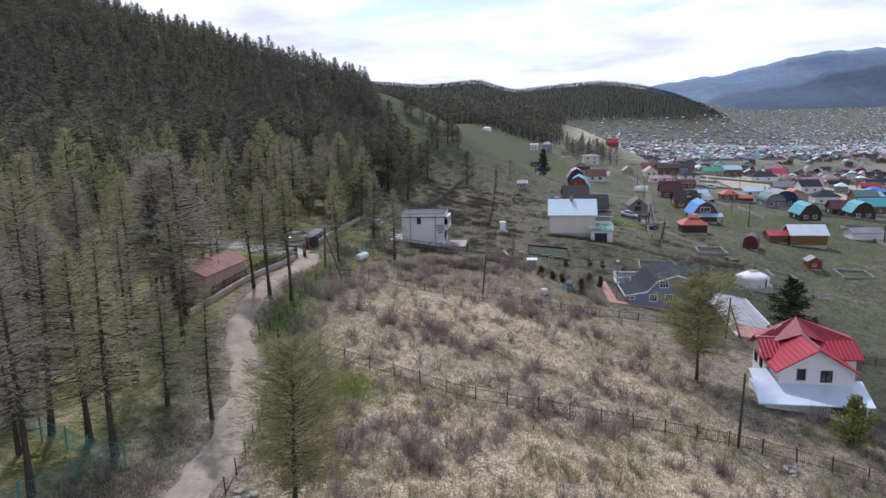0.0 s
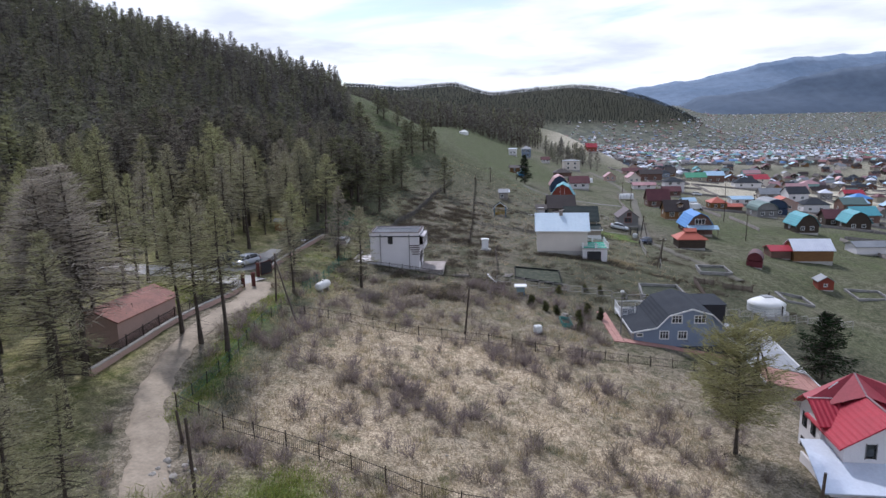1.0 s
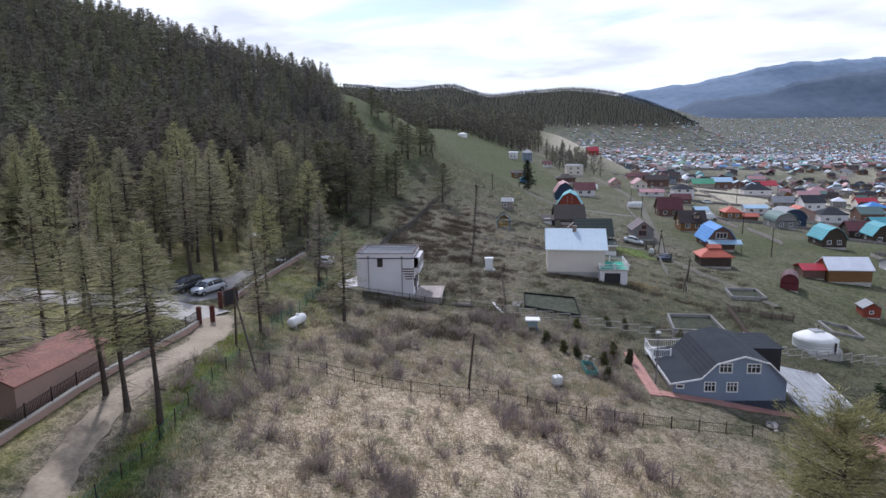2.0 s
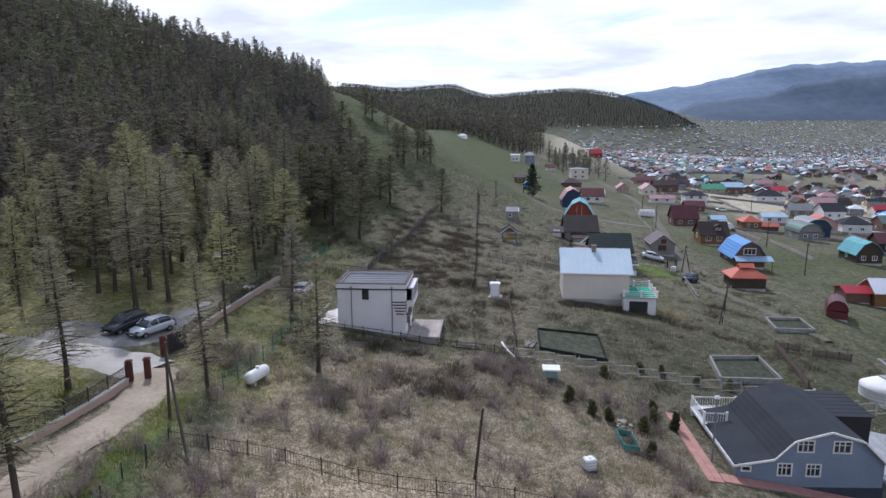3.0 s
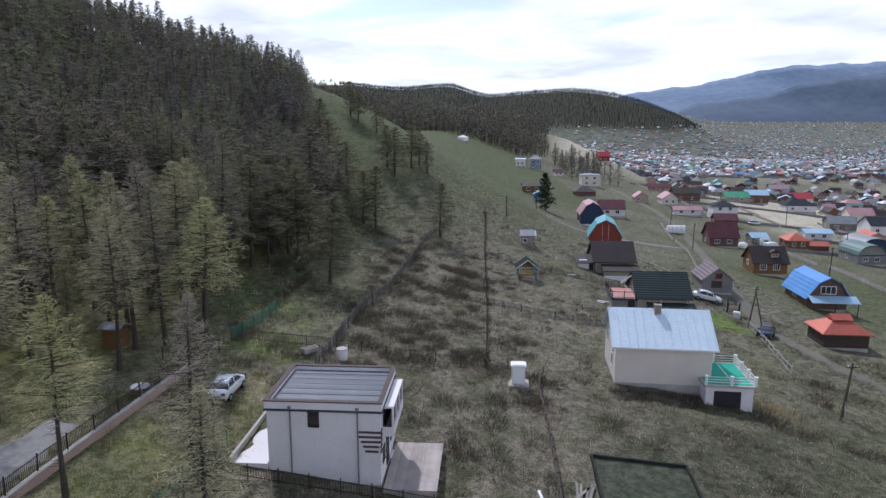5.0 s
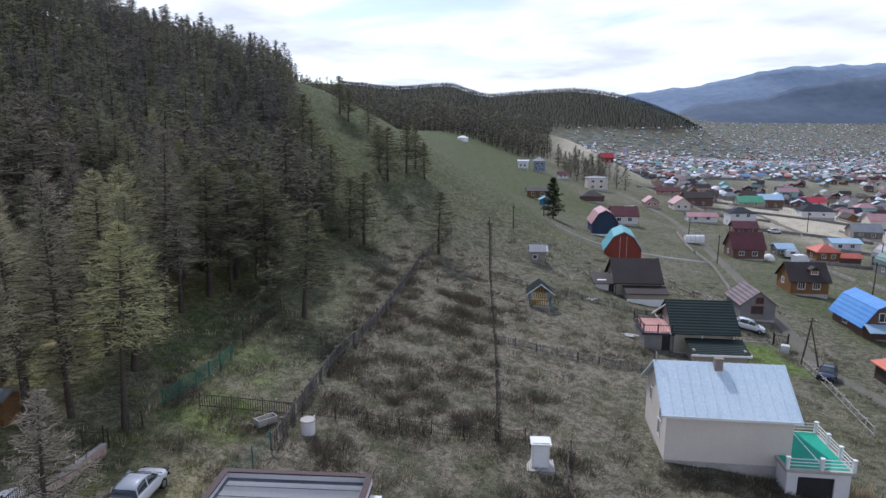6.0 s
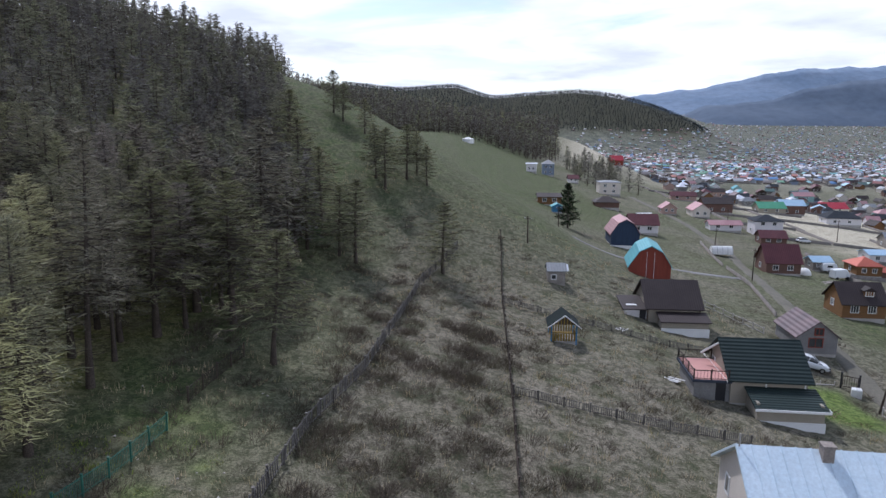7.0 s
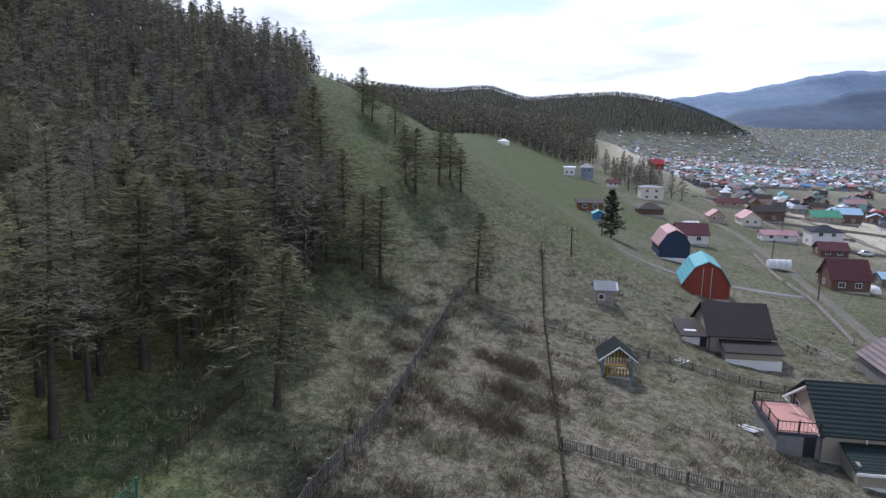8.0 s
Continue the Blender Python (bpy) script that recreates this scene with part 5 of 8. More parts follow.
part("roof_lantern", boxes((1.9, 3.8, 1.7, 3.3, 2.7, 3.45)), dark_log, pav)
bm = bmesh.new()
prism(bm, [(1.4, 3.45), (2.5, 4.1), (3.6, 3.45)], 1.5, 4.2, "x")
part("lantern_roof", bm, orange_roof, pav)
house("small_red_hut", "small red brick hut with a pale roof", at_corner(74.6, 130.4, -5.2, -12), 2.7, 2.7, 1.8, 0.8, rust_wall, grey_roof, "gable", "y", 0.25, 1.2, category="hut", openings=dict(front=[(1.0, 0.7, 0.5, 0.4, 0)]))
house("barrel_hut", "dark red barrel-roofed hut", at_corner(64.6, 138.4, -2.2, -30), 2.9, 4.6, 1.2, 1.8, material("maroon_paint", (0.10, 0.022, 0.028), (0.13, 0.03, 0.035), fine=8, grain=0.15), maroon_roof, "barrel", "y", 0.15, 1.0, category="hut")
house("brick_shed", "brown brick workshop with a white sheet roof", at_corner(82.0, 151.6, -4.3, -8), 8.2, 5.6, 2.7, 1.9, log_wall, white_roof, over=0.35, plinth=1.3, category="workshop")
house("red_annex", "low workshop annex under a red sheet roof", at_corner(77.7, 153.2, -3.9, -8), 4.2, 4.4, 1.9, 0.8, brick_wall, red_roof, over=0.3, plinth=1.3, category="workshop")


def gazebo():
    x, y = 19.0, 169.2
    ob = thing("gazebo", "yellow and blue wooden gazebo with a dark green roof", "gazebo", pose(x, y, 5.15, 0, 0, -6))
    for px in (-1.35, 1.35):
        for py in (-1.3, 1.3):
            part("post", boxes((px - 0.07, px + 0.07, py - 0.07, py + 0.07, -0.5, 2.0)), blue_paint, ob)
    part("floor", boxes((-1.4, 1.4, -1.35, 1.35, -0.5, 0.05)), concrete, ob)
    for k in range(9):
        part("slat", boxes((-1.25 + k * 0.29, -1.08 + k * 0.29, -1.33, -1.29, 0.15, 0.95)), yellow_paint, ob)
        part("slat", boxes((-1.25 + k * 0.29, -1.12 + k * 0.29, 1.29, 1.33, 0.15, 1.3)), yellow_paint, ob)
    for py in (-0.9, -0.3, 0.3, 0.9):
        part("slat", boxes((1.32, 1.36, py - 0.2, py + 0.2, 0.15, 0.95)), yellow_paint, ob)
        part("slat", boxes((-1.36, -1.32, py - 0.2, py + 0.2, 0.15, 0.95)), yellow_paint, ob)
    part("roof", roof_mesh("gable", 1.4, 1.1, 0.35, -1.8, 1.8, 2.05, "y", 0), material("matt_dark_green_roofing", (0.014, 0.020, 0.020), (0.020, 0.028, 0.027), fine=6, grain=0.2, rough=0.9, spec=0.1), ob, "dark green sheet roof")
    # dark sheet added behind the slats in place of the shaded interior
    bm = bmesh.new()
    prism(bm, [(-1.3, 2.0), (1.3, 2.0), (0, 3.0)], -1.32, -1.28, "y")
    part("gable_panel", bm, dark_wood, ob)
    for k in range(-3, 4):
        part("slat", boxes((k * 0.33 - 0.06, k * 0.33 + 0.06, -1.36, -1.325, 2.02, 2.95 - abs(k) * 0.25)), yellow_paint, ob)
    for s in (-1, 1):
        bm = bmesh.new()
        prism(bm, [(s * 1.8, 1.68), (s * 1.8, 1.8), (0, 3.2), (0, 3.06)], -1.87, -1.805, "y")
        part("barge_board", bm, white_paint, ob)
    part("bench", boxes((-1.2, 1.2, 0.6, 1.1, 0.4, 0.48)), yellow_paint, ob)


gazebo()


def wooden_shed():
    ob = house("weathered_shed", "small weathered plank shed with a patched sheet roof", at_corner(21.1, 188.7, 6.45, -5), 2.4, 2.6, 2.2, 0.8, weathered, grey_roof, "gable", "x", 0.2, 0.8, category="shed", openings=dict(front=[(0.5, 0.9, 0.6, 0.6, 0)]))
    bm = bmesh.new()
    prism(bm, [(0.2, 2.0), (0.2, 2.1), (1.4, 2.8), (1.4, 2.7)], 1.5, 2.9, "x")
    part("roof_sheet", bm, white_roof, ob, "loose pale sheet on the roof")


wooden_shed()


# ---- trees ----
def larch_arrays(seed, tall, spread, branches, tufts, size, crown_from=0.22, one=False, up=0.0, fat=1.0, slim=0.085, fuzz=1.0, oval=0.62, bare=0.5, dead=0, egg=False, flop=0.2, woody=0.25):
    """A larch: a tapered leaning trunk, thin limbs, and slivers of needles round the side twigs of each limb."""
    rng = np.random.default_rng(seed)
    trunk_v, trunk_f, limb_v, leaf_v = [], [], [], []
    lean = rng.normal(0, 0.012, 2) * tall

    def stem(h):
        return np.array([lean[0] * h * h + 0.10 * math.sin(5 * h + seed), lean[1] * h * h + 0.08 * math.cos(4 * h + seed), h * tall])

    sides, rings = (6, 7) if not one else (4, 3) if branches > 20 else (3, 2)
    r0 = fat * (0.05 + 0.0105 * tall)
    for k in range(rings):
        h = k / (rings - 1)
        flare = 1.5 if k == 0 else 1.0
        for i in range(sides):
            a = i * math.tau / sides
            trunk_v.append(stem(h) + np.array([math.cos(a), math.sin(a), 0]) * (r0 * flare * (1 - h) ** 0.8 + 0.015) + np.array([0, 0, -0.5 if k == 0 else 0]))
    for k in range(rings - 1):
        for i in range(sides):
            j = (i + 1) % sides
            p, q, r, s = k * sides + i, k * sides + j, (k + 1) * sides + j, (k + 1) * sides + i
            trunk_f += [(p, q, r), (p, r, s)]
    for n in range(dead):
        h, a = rng.uniform(0.08, crown_from + 0.05), rng.uniform(0, math.tau)
        d = np.array([math.cos(a), math.sin(a), rng.uniform(-0.25, 0.1)]) * rng.uniform(0.12, 0.5) * spread
        side, base = np.array([-math.sin(a), math.cos(a), 0.0]) * 0.02, stem(h)
        limb_v += [base + side, base - side, base + d, base + np.array([0, 0, 0.02]), base - np.array([0, 0, 0.02]), base + d]
    lumps = rng.uniform(0.72, 1.18, 7)
    for n in range(branches):
        h = crown_from + (0.99 - crown_from) * (n + rng.random()) / branches
        a = n * 2.39996 + rng.normal(0, 0.4)
        fill = (h - crown_from) / (1 - crown_from)
        lump = lumps[int(((a % math.tau) / math.tau * 3.0 + 4 * fill) % 7)]
        shape = max(0.1, 3.6 * (fill + 0.04) * (1.04 - fill)) ** 0.6 if egg else min(1.0, 0.5 + 2.6 * fill) * (1 - fill) ** oval
        length = spread * lump * shape * rng.uniform(0.6, 1.15) + 0.25
        rise = math.radians(-9 + 44 * fill ** 2 + rng.normal(0, 7)) + up
        out = np.array([math.cos(a) * math.cos(rise), math.sin(a) * math.cos(rise), math.sin(rise)])
        base = stem(h)
        side = np.array([-math.sin(a), math.cos(a), 0.0])
        tip = base + out * length + np.array([0, 0, 0.12 * length])
        if not one or n % 3 == 0:
            r = (0.016 + 0.013 * length) * (0.6 if egg else 1.0)
            limb_v += [base + side * r, base - side * r, tip, base + np.array([0, 0, r]), base - np.array([0, 0, r]), tip]
        m = max(2, int(tufts * (0.35 + length / spread)))
        sparse = bare if fill < 0.10 else 1.0
        for s in rng.uniform(0.03, 1.06, m) ** 0.62:
            if rng.random() > sparse:
                continue
            off = side * rng.normal(0, 0.05 + 0.17 * length * fuzz) * (1.1 - 0.5 * s) + np.array([0, 0, rng.normal(-0.02, 0.05 + 0.045 * length * fuzz)])
            p = base + (tip - base) * s + off
            d = out * rng.uniform(0.35, 1.0) + side * rng.normal(0, 0.75) + np.array([0, 0, rng.normal(-0.06, flop)])
            d = d / np.linalg.norm(d) * size * rng.uniform(0.55, 1.45)
            w = np.cross(d, rng.normal(0, 1, 3))
            w = w / (np.linalg.norm(w) + 1e-6) * slim * rng.uniform(0.5, 1.3)
            leaf_v += [p - d * 0.5 - w, p - d * 0.4 + w, p + d * 0.6]
    crown = np.array(limb_v + leaf_v)
    faces = np.arange(len(crown)).reshape(-1, 3)
    index = np.zeros(len(faces), int)
    index[: len(limb_v) // 3] = 1
    index[len(limb_v) // 3:] = rng.random(len(leaf_v) // 3) < woody
    return np.array(trunk_v), np.array(trunk_f), crown, faces, index


def tree_model(name, label, category, arrays, bark, leaves):
    wv, wf, lv, lf, index = arrays
    ob = thing(name, label, category, pose(0, 0, -500))
    new_trunk = new("trunk", mesh_of("trunk", wv, wf, bark))
    new_crown = new("crown", mesh_of("crown", lv, lf, leaves))
    new_crown.data.materials.append(bark)
    new_crown.data.polygons.foreach_set("material_index", index)
    new_trunk.parent = new_crown.parent = ob
    return ob


rng = np.random.default_rng(11)
LARCH = [larch_arrays(20 + k, 14.0, (3.9, 4.4, 4.1, 3.8, 4.3, 4.2, 5.0)[k], 104 if k < 6 else 150, (40, 40, 46, 40, 40, 46, 100)[k], 0.55, crown_from=(0.30, 0.36, 0.16, 0.40, 0.26, 0.20, 0.12)[k], slim=0.026 if k < 6 else 0.034, woody=0.06 if k < 6 else 0.02, dead=60, oval=0.88, egg=k == 6, up=0.25 if k == 6 else 0.0) for k in range(7)]
UPPER = [larch_arrays(40 + k, 14.0, 4.4 + 0.3 * (k % 3), 84, 30, 0.85, crown_from=(0.24, 0.30, 0.18, 0.36, 0.22, 0.28)[k], slim=0.05, dead=36, oval=0.85, woody=0.3) for k in range(6)]
LARCH_LABELS = ["young larch with thin yellow-green spring needles", "half-bare larch with grey-brown twigs"]
models = [tree_model("larch", LARCH_LABELS[k % 2], "tree", LARCH[k], bark_mat, needle_mat) for k in range(6)] + [tree_model("larch", "round-crowned olive-brown larch standing alone in the field", "tree", LARCH[6], bark_mat, lone_mat)]
fresh = [tree_model("larch", "slender larch with fresh yellow-green needles", "tree", LARCH[k], bark_mat, fresh_mat) for k in range(6)]
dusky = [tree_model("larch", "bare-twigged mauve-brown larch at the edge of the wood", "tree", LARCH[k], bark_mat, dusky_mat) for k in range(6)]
broad = [tree_model("larch", "tall wide larch, still bare and mauve-brown, by the pink building", "tree", larch_arrays(70 + k, 14.0, 5.6, 104, 40, 0.7, crown_from=0.3, slim=0.028, dead=50, oval=0.85, woody=0.06), bark_mat, broad_mat) for k in range(2)]
slope = [tree_model("larch", "olive-green larch standing on the grassy slope", "tree", UPPER[k], bark_mat, slope_mat) for k in range(6)]
round_crown = tree_model("larch", "round dense olive-green larch standing beside the red-roofed house", "tree", larch_arrays(27, 14.0, 4.9, 150, 100, 0.6, crown_from=0.24, slim=0.038, woody=0.02, dead=20, oval=0.8, egg=True, up=0.25), bark_mat, lone_mat)
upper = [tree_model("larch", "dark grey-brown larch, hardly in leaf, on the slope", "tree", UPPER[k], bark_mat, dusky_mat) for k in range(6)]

# trees whose places can be told one by one: x, y, height
SINGLE = [(-8.8, 33.0, 9.3), (-17.0, 42.6, 9.8), (-20.9, 36.6, 14.5), (-23.5, 38.2, 13.0), (-26.2, 38.9, 14.5), (-26.9, 36.4, 11.5), (-20.7, 44.1, 9.5), (-24.9, 47.8, 13), (25.7, 62.4, 10.4), (-20.9, 73.2, 13.0),
          (-18.0, 71.6, 14.5), (-28.0, 66.2, 17.5), (-29.3, 64.6, 16.5), (-30.4, 69.4, 17.0), (-31.2, 66.6, 15.5), (-23.4, 75.3, 12.5), (-18.4, 107.0, 12.0), (-15.9, 92.7, 11.5), (-12.7, 111.2, 11.5), (-8.3, 100.3, 11.2), (-29.0, 111.1, 15), (-34.8, 115.1, 15),
          (-30.3, 118.1, 16), (-26.9, 114.4, 16), (-38.2, 115.6, 15), (-33.4, 116.1, 14), (-26.4, 91.9, 12), (-22.9, 127.5, 14), (-30.2, 124.7, 15), (-16.8, 128.2, 14.0), (-25.0, 137.1, 15), (-20.6, 128.8, 14.5), (-25.1, 131.3, 15), (-19.6, 136.2, 14), (-22.3, 123.2, 13.5)]
SINGLE_FAR = [(-8.8, 152.0, 11.2), (-4.9, 180.9, 10.5), (-7.0, 181.9, 9.0), (6.2, 183.7, 9.5), (-19.0, 154.0, 14), (-17.8, 160.2, 14), (-16.0, 165.2, 13), (-14.1, 158.7, 13), (-12.0, 179.6, 11), (-2.4, 203, 9.5), (1.0, 208, 9.0),
              (4.3, 208.7, 6.5), (-11.3, 226.1, 7), (-7.0, 222.9, 6.5), (-4.0, 206, 8.5), (-13.5, 229, 8), (2.6, 211, 7.5), (-33, 78, 15), (-35, 74, 16), (-32.6, 84, 15), (-10.5, 190, 10), (-14.5, 196, 11), (-17.5, 205, 11)]
BROAD = (11, 12, 13, 14)
placed = list(SINGLE) + list(SINGLE_FAR)


def clear_of(x, y, gap):
    return all((x - p[0]) ** 2 + (y - p[1]) ** 2 > gap * gap for p in placed)


def in_wood(x, y):
    if x > float(forest_edge(y)):
        return False
    if -50 < x and 92 < y < 110:
        return x < -33 and (y > 104 or y < 95) and rng.random() < 0.3
    if -38 < x and 60 < y < 92:
        return (y < 64 and x < -25) or x < -33
    if -42 < x and 86 < y < 122:
        return False
    if -46 < x and 80 < y < 140 and rng.random() < 0.6:
        return False
    if y < 95 and x > -62:
        return rng.random() < 0.5
    return True


def near_camera_side(x, y):
    """The strip of wood that the flight passes: its trees are things of their own."""
    return x > -62 and y < 172


tries = 0
while len(placed) < 300 and tries < 60000:
    tries += 1
    y = rng.uniform(4, 172)
    x = rng.uniform(-62, -12)
    if in_wood(x, y) and clear_of(x, y, 4.6 if y < 112 else 2.9) and (y > 112 or rng.random() < 0.55):
        placed.append((x, y, float(np.clip(rng.normal(13.5, 2.2), 8, 18))))
for n, (x, y, tall) in enumerate(placed):
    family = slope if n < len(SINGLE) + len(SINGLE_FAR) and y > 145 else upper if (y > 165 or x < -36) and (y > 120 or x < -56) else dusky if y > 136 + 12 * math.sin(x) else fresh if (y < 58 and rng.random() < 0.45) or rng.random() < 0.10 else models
    source = broad[n % 2] if n in BROAD else models[6] if n == 0 else round_crown if n == 8 else family[(2, 5)[n % 2] if tall < 11.6 else int(rng.integers(6))]
    k = tall / 14.0
    one = copy_thing(source, pose(x, y, ground_at(x, y) - 0.05, rng.normal(0, 1.2), rng.normal(0, 1.2), rng.uniform(0, 360)))
    one.scale = (k * (1.0 if n in (0, 8) else 1.1 if n in BROAD else 1.45 if len(SINGLE) <= n < len(SINGLE) + len(SINGLE_FAR) and y > 145 else rng.uniform(0.85, 1.12) if n < 35 else rng.uniform(0.72, 0.98) if y < 128 else rng.uniform(0.92, 1.18)),) * 2 + (k,)
    tagged(one, group="larches at the edge of the wood")
for mdl in models + fresh + dusky + broad + slope + upper + [round_crown]:
    for ob in (*mdl.children, mdl):
        bpy.data.objects.remove(ob)


def wood(name, label, points, variants, leaf_mat, seed):
    """A wood too dense to count: all its trunks and crowns in one object of their own each."""
    rr = np.random.default_rng(seed)
    wv, wf, lv, lf, lt, li, nw, nl = [], [], [], [], [], [], 0, 0
    for x, y, z, tall in points:
        a = variants[int(rr.integers(len(variants)))]
        k, t = tall / 14.0, rr.uniform(0, math.tau)
        turn = np.array([[math.cos(t), -math.sin(t), 0], [math.sin(t), math.cos(t), 0], [0, 0, 1]]) * np.array([[k * rr.uniform(0.85, 1.2)], [k * rr.uniform(0.85, 1.2)], [k]])
        base = np.array([x, y, z])
        wv.append(a[0] @ turn.T + base)
        wf.append(a[1] + nw)
        lv.append(a[2] @ turn.T + base)
        lf.append(a[3] + nl)
        li.append(a[4])
        lt.append(np.full(len(a[2]), np.clip(rr.beta(1.6, 1.9) + 0.12 * math.sin(x * 0.05 + y * 0.03) + np.interp(y, [100, 170], [0.2, -0.08]), 0, 1)))
        nw, nl = nw + len(a[0]), nl + len(a[2])
    ob = tagged(new(name), label, "trees", "", "stuff")
    for nm, v, f, mat, tint in (("trunks", wv, wf, bark_mat, None), ("crowns", lv, lf, leaf_mat, np.concatenate(lt))):
        child = new(nm, mesh_of(nm, np.concatenate(v), np.concatenate(f), mat, tint))
        child.parent = ob
        tagged(child, kind="stuff")
        if tint is not None:
            child.data.materials.append(bark_mat)
            child.data.polygons.foreach_set("material_index", np.concatenate(li))


def fill_wood(n, x0, x1, y0, y1, gap, test, tall, seed):
    rr = np.random.default_rng(seed)
    cell, pts, k = {}, [], 0
    for p in placed:
        cell.setdefault((int(p[0] // gap), int(p[1] // gap)), []).append(p)
    while len(pts) < n and k < n * 60:
        k += 1
        x, y = rr.uniform(x0, x1), rr.uniform(y0, y1)
        if not test(x, y):
            continue
        cx, cy = int(x // gap), int(y // gap)
        if any((x - p[0]) ** 2 + (y - p[1]) ** 2 < gap * gap for i in (-1, 0, 1) for j in (-1, 0, 1) for p in cell.get((cx + i, cy + j), ())):
            continue
        h = float(np.clip(rr.normal(tall, tall * 0.17), tall * 0.55, tall * 1.4)) * float(np.interp(y, [0, 140, 185, 300], [1.05, 1.0, 0.74, 0.66]) if y < 300 else 1) * (float(np.interp(x, [-75, -45, -28], [1.0, 0.88, 0.72])) if 185 < y < 300 and x < 0 else 1.0)
        cell.setdefault((cx, cy), []).append((x, y, h))
        pts.append((x, y, ground_at(x, y) - 0.1, h))
    return pts


LOW = [larch_arrays(60 + k, 14.0, 3.9 + 0.4 * (k % 3), 66, 7.4, 1.35, crown_from=0.10 + 0.06 * (k % 3), one=True, slim=0.125, oval=0.85, woody=0.08) for k in range(8)]
FAR = [larch_arrays(90 + k, 14.0, 4.4, 30, 2.4, 1.6, crown_from=0.06, one=True, slim=0.24, oval=0.9) for k in range(6)]
wood("larch_wood", "dense larch wood on the hillside, half in leaf", fill_wood(2050, -190, -12, 20, 278, 2.75, lambda x, y: in_wood(x, y) and x > -0.72 * y - 14 and not near_camera_side(x, y), 13.0, 3) + fill_wood(150, -48, -8, 160, 236, 2.3, lambda x, y: float(forest_edge(y)) - 13 < x < float(forest_edge(y)) + 1.5, 12.5, 33) + fill_wood(40, 78, 125, 392, 520, 3.5, lambda x, y: abs(x - 100 - 0.18 * (y - 455)) < 16 and patch(x, y, 9.0, 1.0) > 0.4, 11.0, 44), LOW, forest_mat, 5)
wood("distant_larch_wood", "dark larch wood on the second hill", fill_wood(2300, -150, 165, 470, 720, 4.0, lambda x, y: x < np.interp(y, [470, 560, 640, 720], [70, 98, 113, 122]) + 5 * math.sin(y * 0.05) and ground_at(x, y) > 5, 13.0, 4), FAR, forest_mat, 6)


FARTHEST = [larch_arrays(120 + k, 14.0, 4.6, 11, 1.6, 4.2, crown_from=0.05, one=True, slim=1.0, flop=0.1, woody=0.0) for k in range(4)]
wood("far_hill_wood", "dark wood on the far hill", fill_wood(5600, -250, 1000, 1900, 2420, 7.0, lambda x, y: ground_at(x, y) > 22, 8.5, 14), FARTHEST, hazed_needle_mat, 16)


def pine(x, y, tall, spread, label, seed):
    a = larch_arrays(seed, tall, spread, 110, 46, 0.5, crown_from=0.06, up=0.1, slim=0.07, oval=0.6)
    ob = tree_model("pine", label, "tree", a, bark_mat, pine_mat)
    ob.matrix_basis = pose(x, y, ground_at(x, y) - 0.05)
    placed.append((x, y, tall))


pine(46.8, 84.5, 7.8, 3.6, "dense dark green pine beside the paved court", 7)
pine(37.8, 250.6, 10.3, 3.2, "dark green pine on the grassy slope", 8)


def leafy_bush(x, y, tall, wide, label, seed, leaves=willow_mat):
    a = larch_arrays(seed, tall, wide, 70, 40 if tall > 2 else 9, 0.30, crown_from=0.05, up=0.5, fat=0.6, slim=0.05, oval=0.45 if tall > 2 else 0.8, bare=1.0)
    ob = tree_model("willow_bush", label, "bush", a, bark_mat, leaves)
    ob.matrix_basis = pose(x, y, ground_at(x, y) - 0.1)


leafy_bush(35.6, 52.0, 3.8, 1.7, "fresh green willow bush before the white porch", 9)
for n, (x, y, tall) in enumerate(((14.6, 97.9, 1.3), (16.3, 96.2, 1.5), (17.6, 95.4, 1.2), (21.7, 95.7, 1.6), (20.3, 94.2, 1.3), (19.4, 89.8, 1.4), (23.3, 94.9, 1.9), (22.4, 98.0, 1.2), (24.2, 106.9, 1.1), (26.4, 106.4, 1.2), (20.0, 105.2, 1.0), (29.8, 105.2, 1.1), (33.0, 105.0, 1.2), (15.0, 99.2, 1.2))):
    leafy_bush(x, y, 0.85 * tall, 0.25, "slim young conifer sapling in the garden" if y < 100 else "small dark sapling beside the frame fence", 30 + n, sapling_mat)


# ---- shrubs and grass that nobody could count ----
def shrub_arrays(seed, twigs):
    rr = np.random.default_rng(seed)
    v = []
    for _ in range(twigs):
        a, tilt, length = rr.uniform(0, math.tau), abs(rr.normal(0, 0.46)), rr.uniform(0.55, 1.25)
        d = np.array([math.cos(a) * math.sin(tilt), math.sin(a) * math.sin(tilt), math.cos(tilt)])
        p = np.array([math.cos(a), math.sin(a), 0]) * rr.uniform(0, 0.22)
        w = np.cross(d, rr.normal(0, 1, 3))
        w = w / np.linalg.norm(w) * rr.uniform(0.010, 0.018)
        q = p + d * length
        v += [p - w, p + w, q]
        for s in rr.uniform(0.25, 0.95, 6):
            o = p + d * length * s
            e = d + rr.normal(0, 0.55, 3)
            v += [o - w * 0.7, o + w * 0.7, o + e / np.linalg.norm(e) * length * 0.35]
    v = np.array(v)
    return v, np.arange(len(v)).reshape(-1, 3)


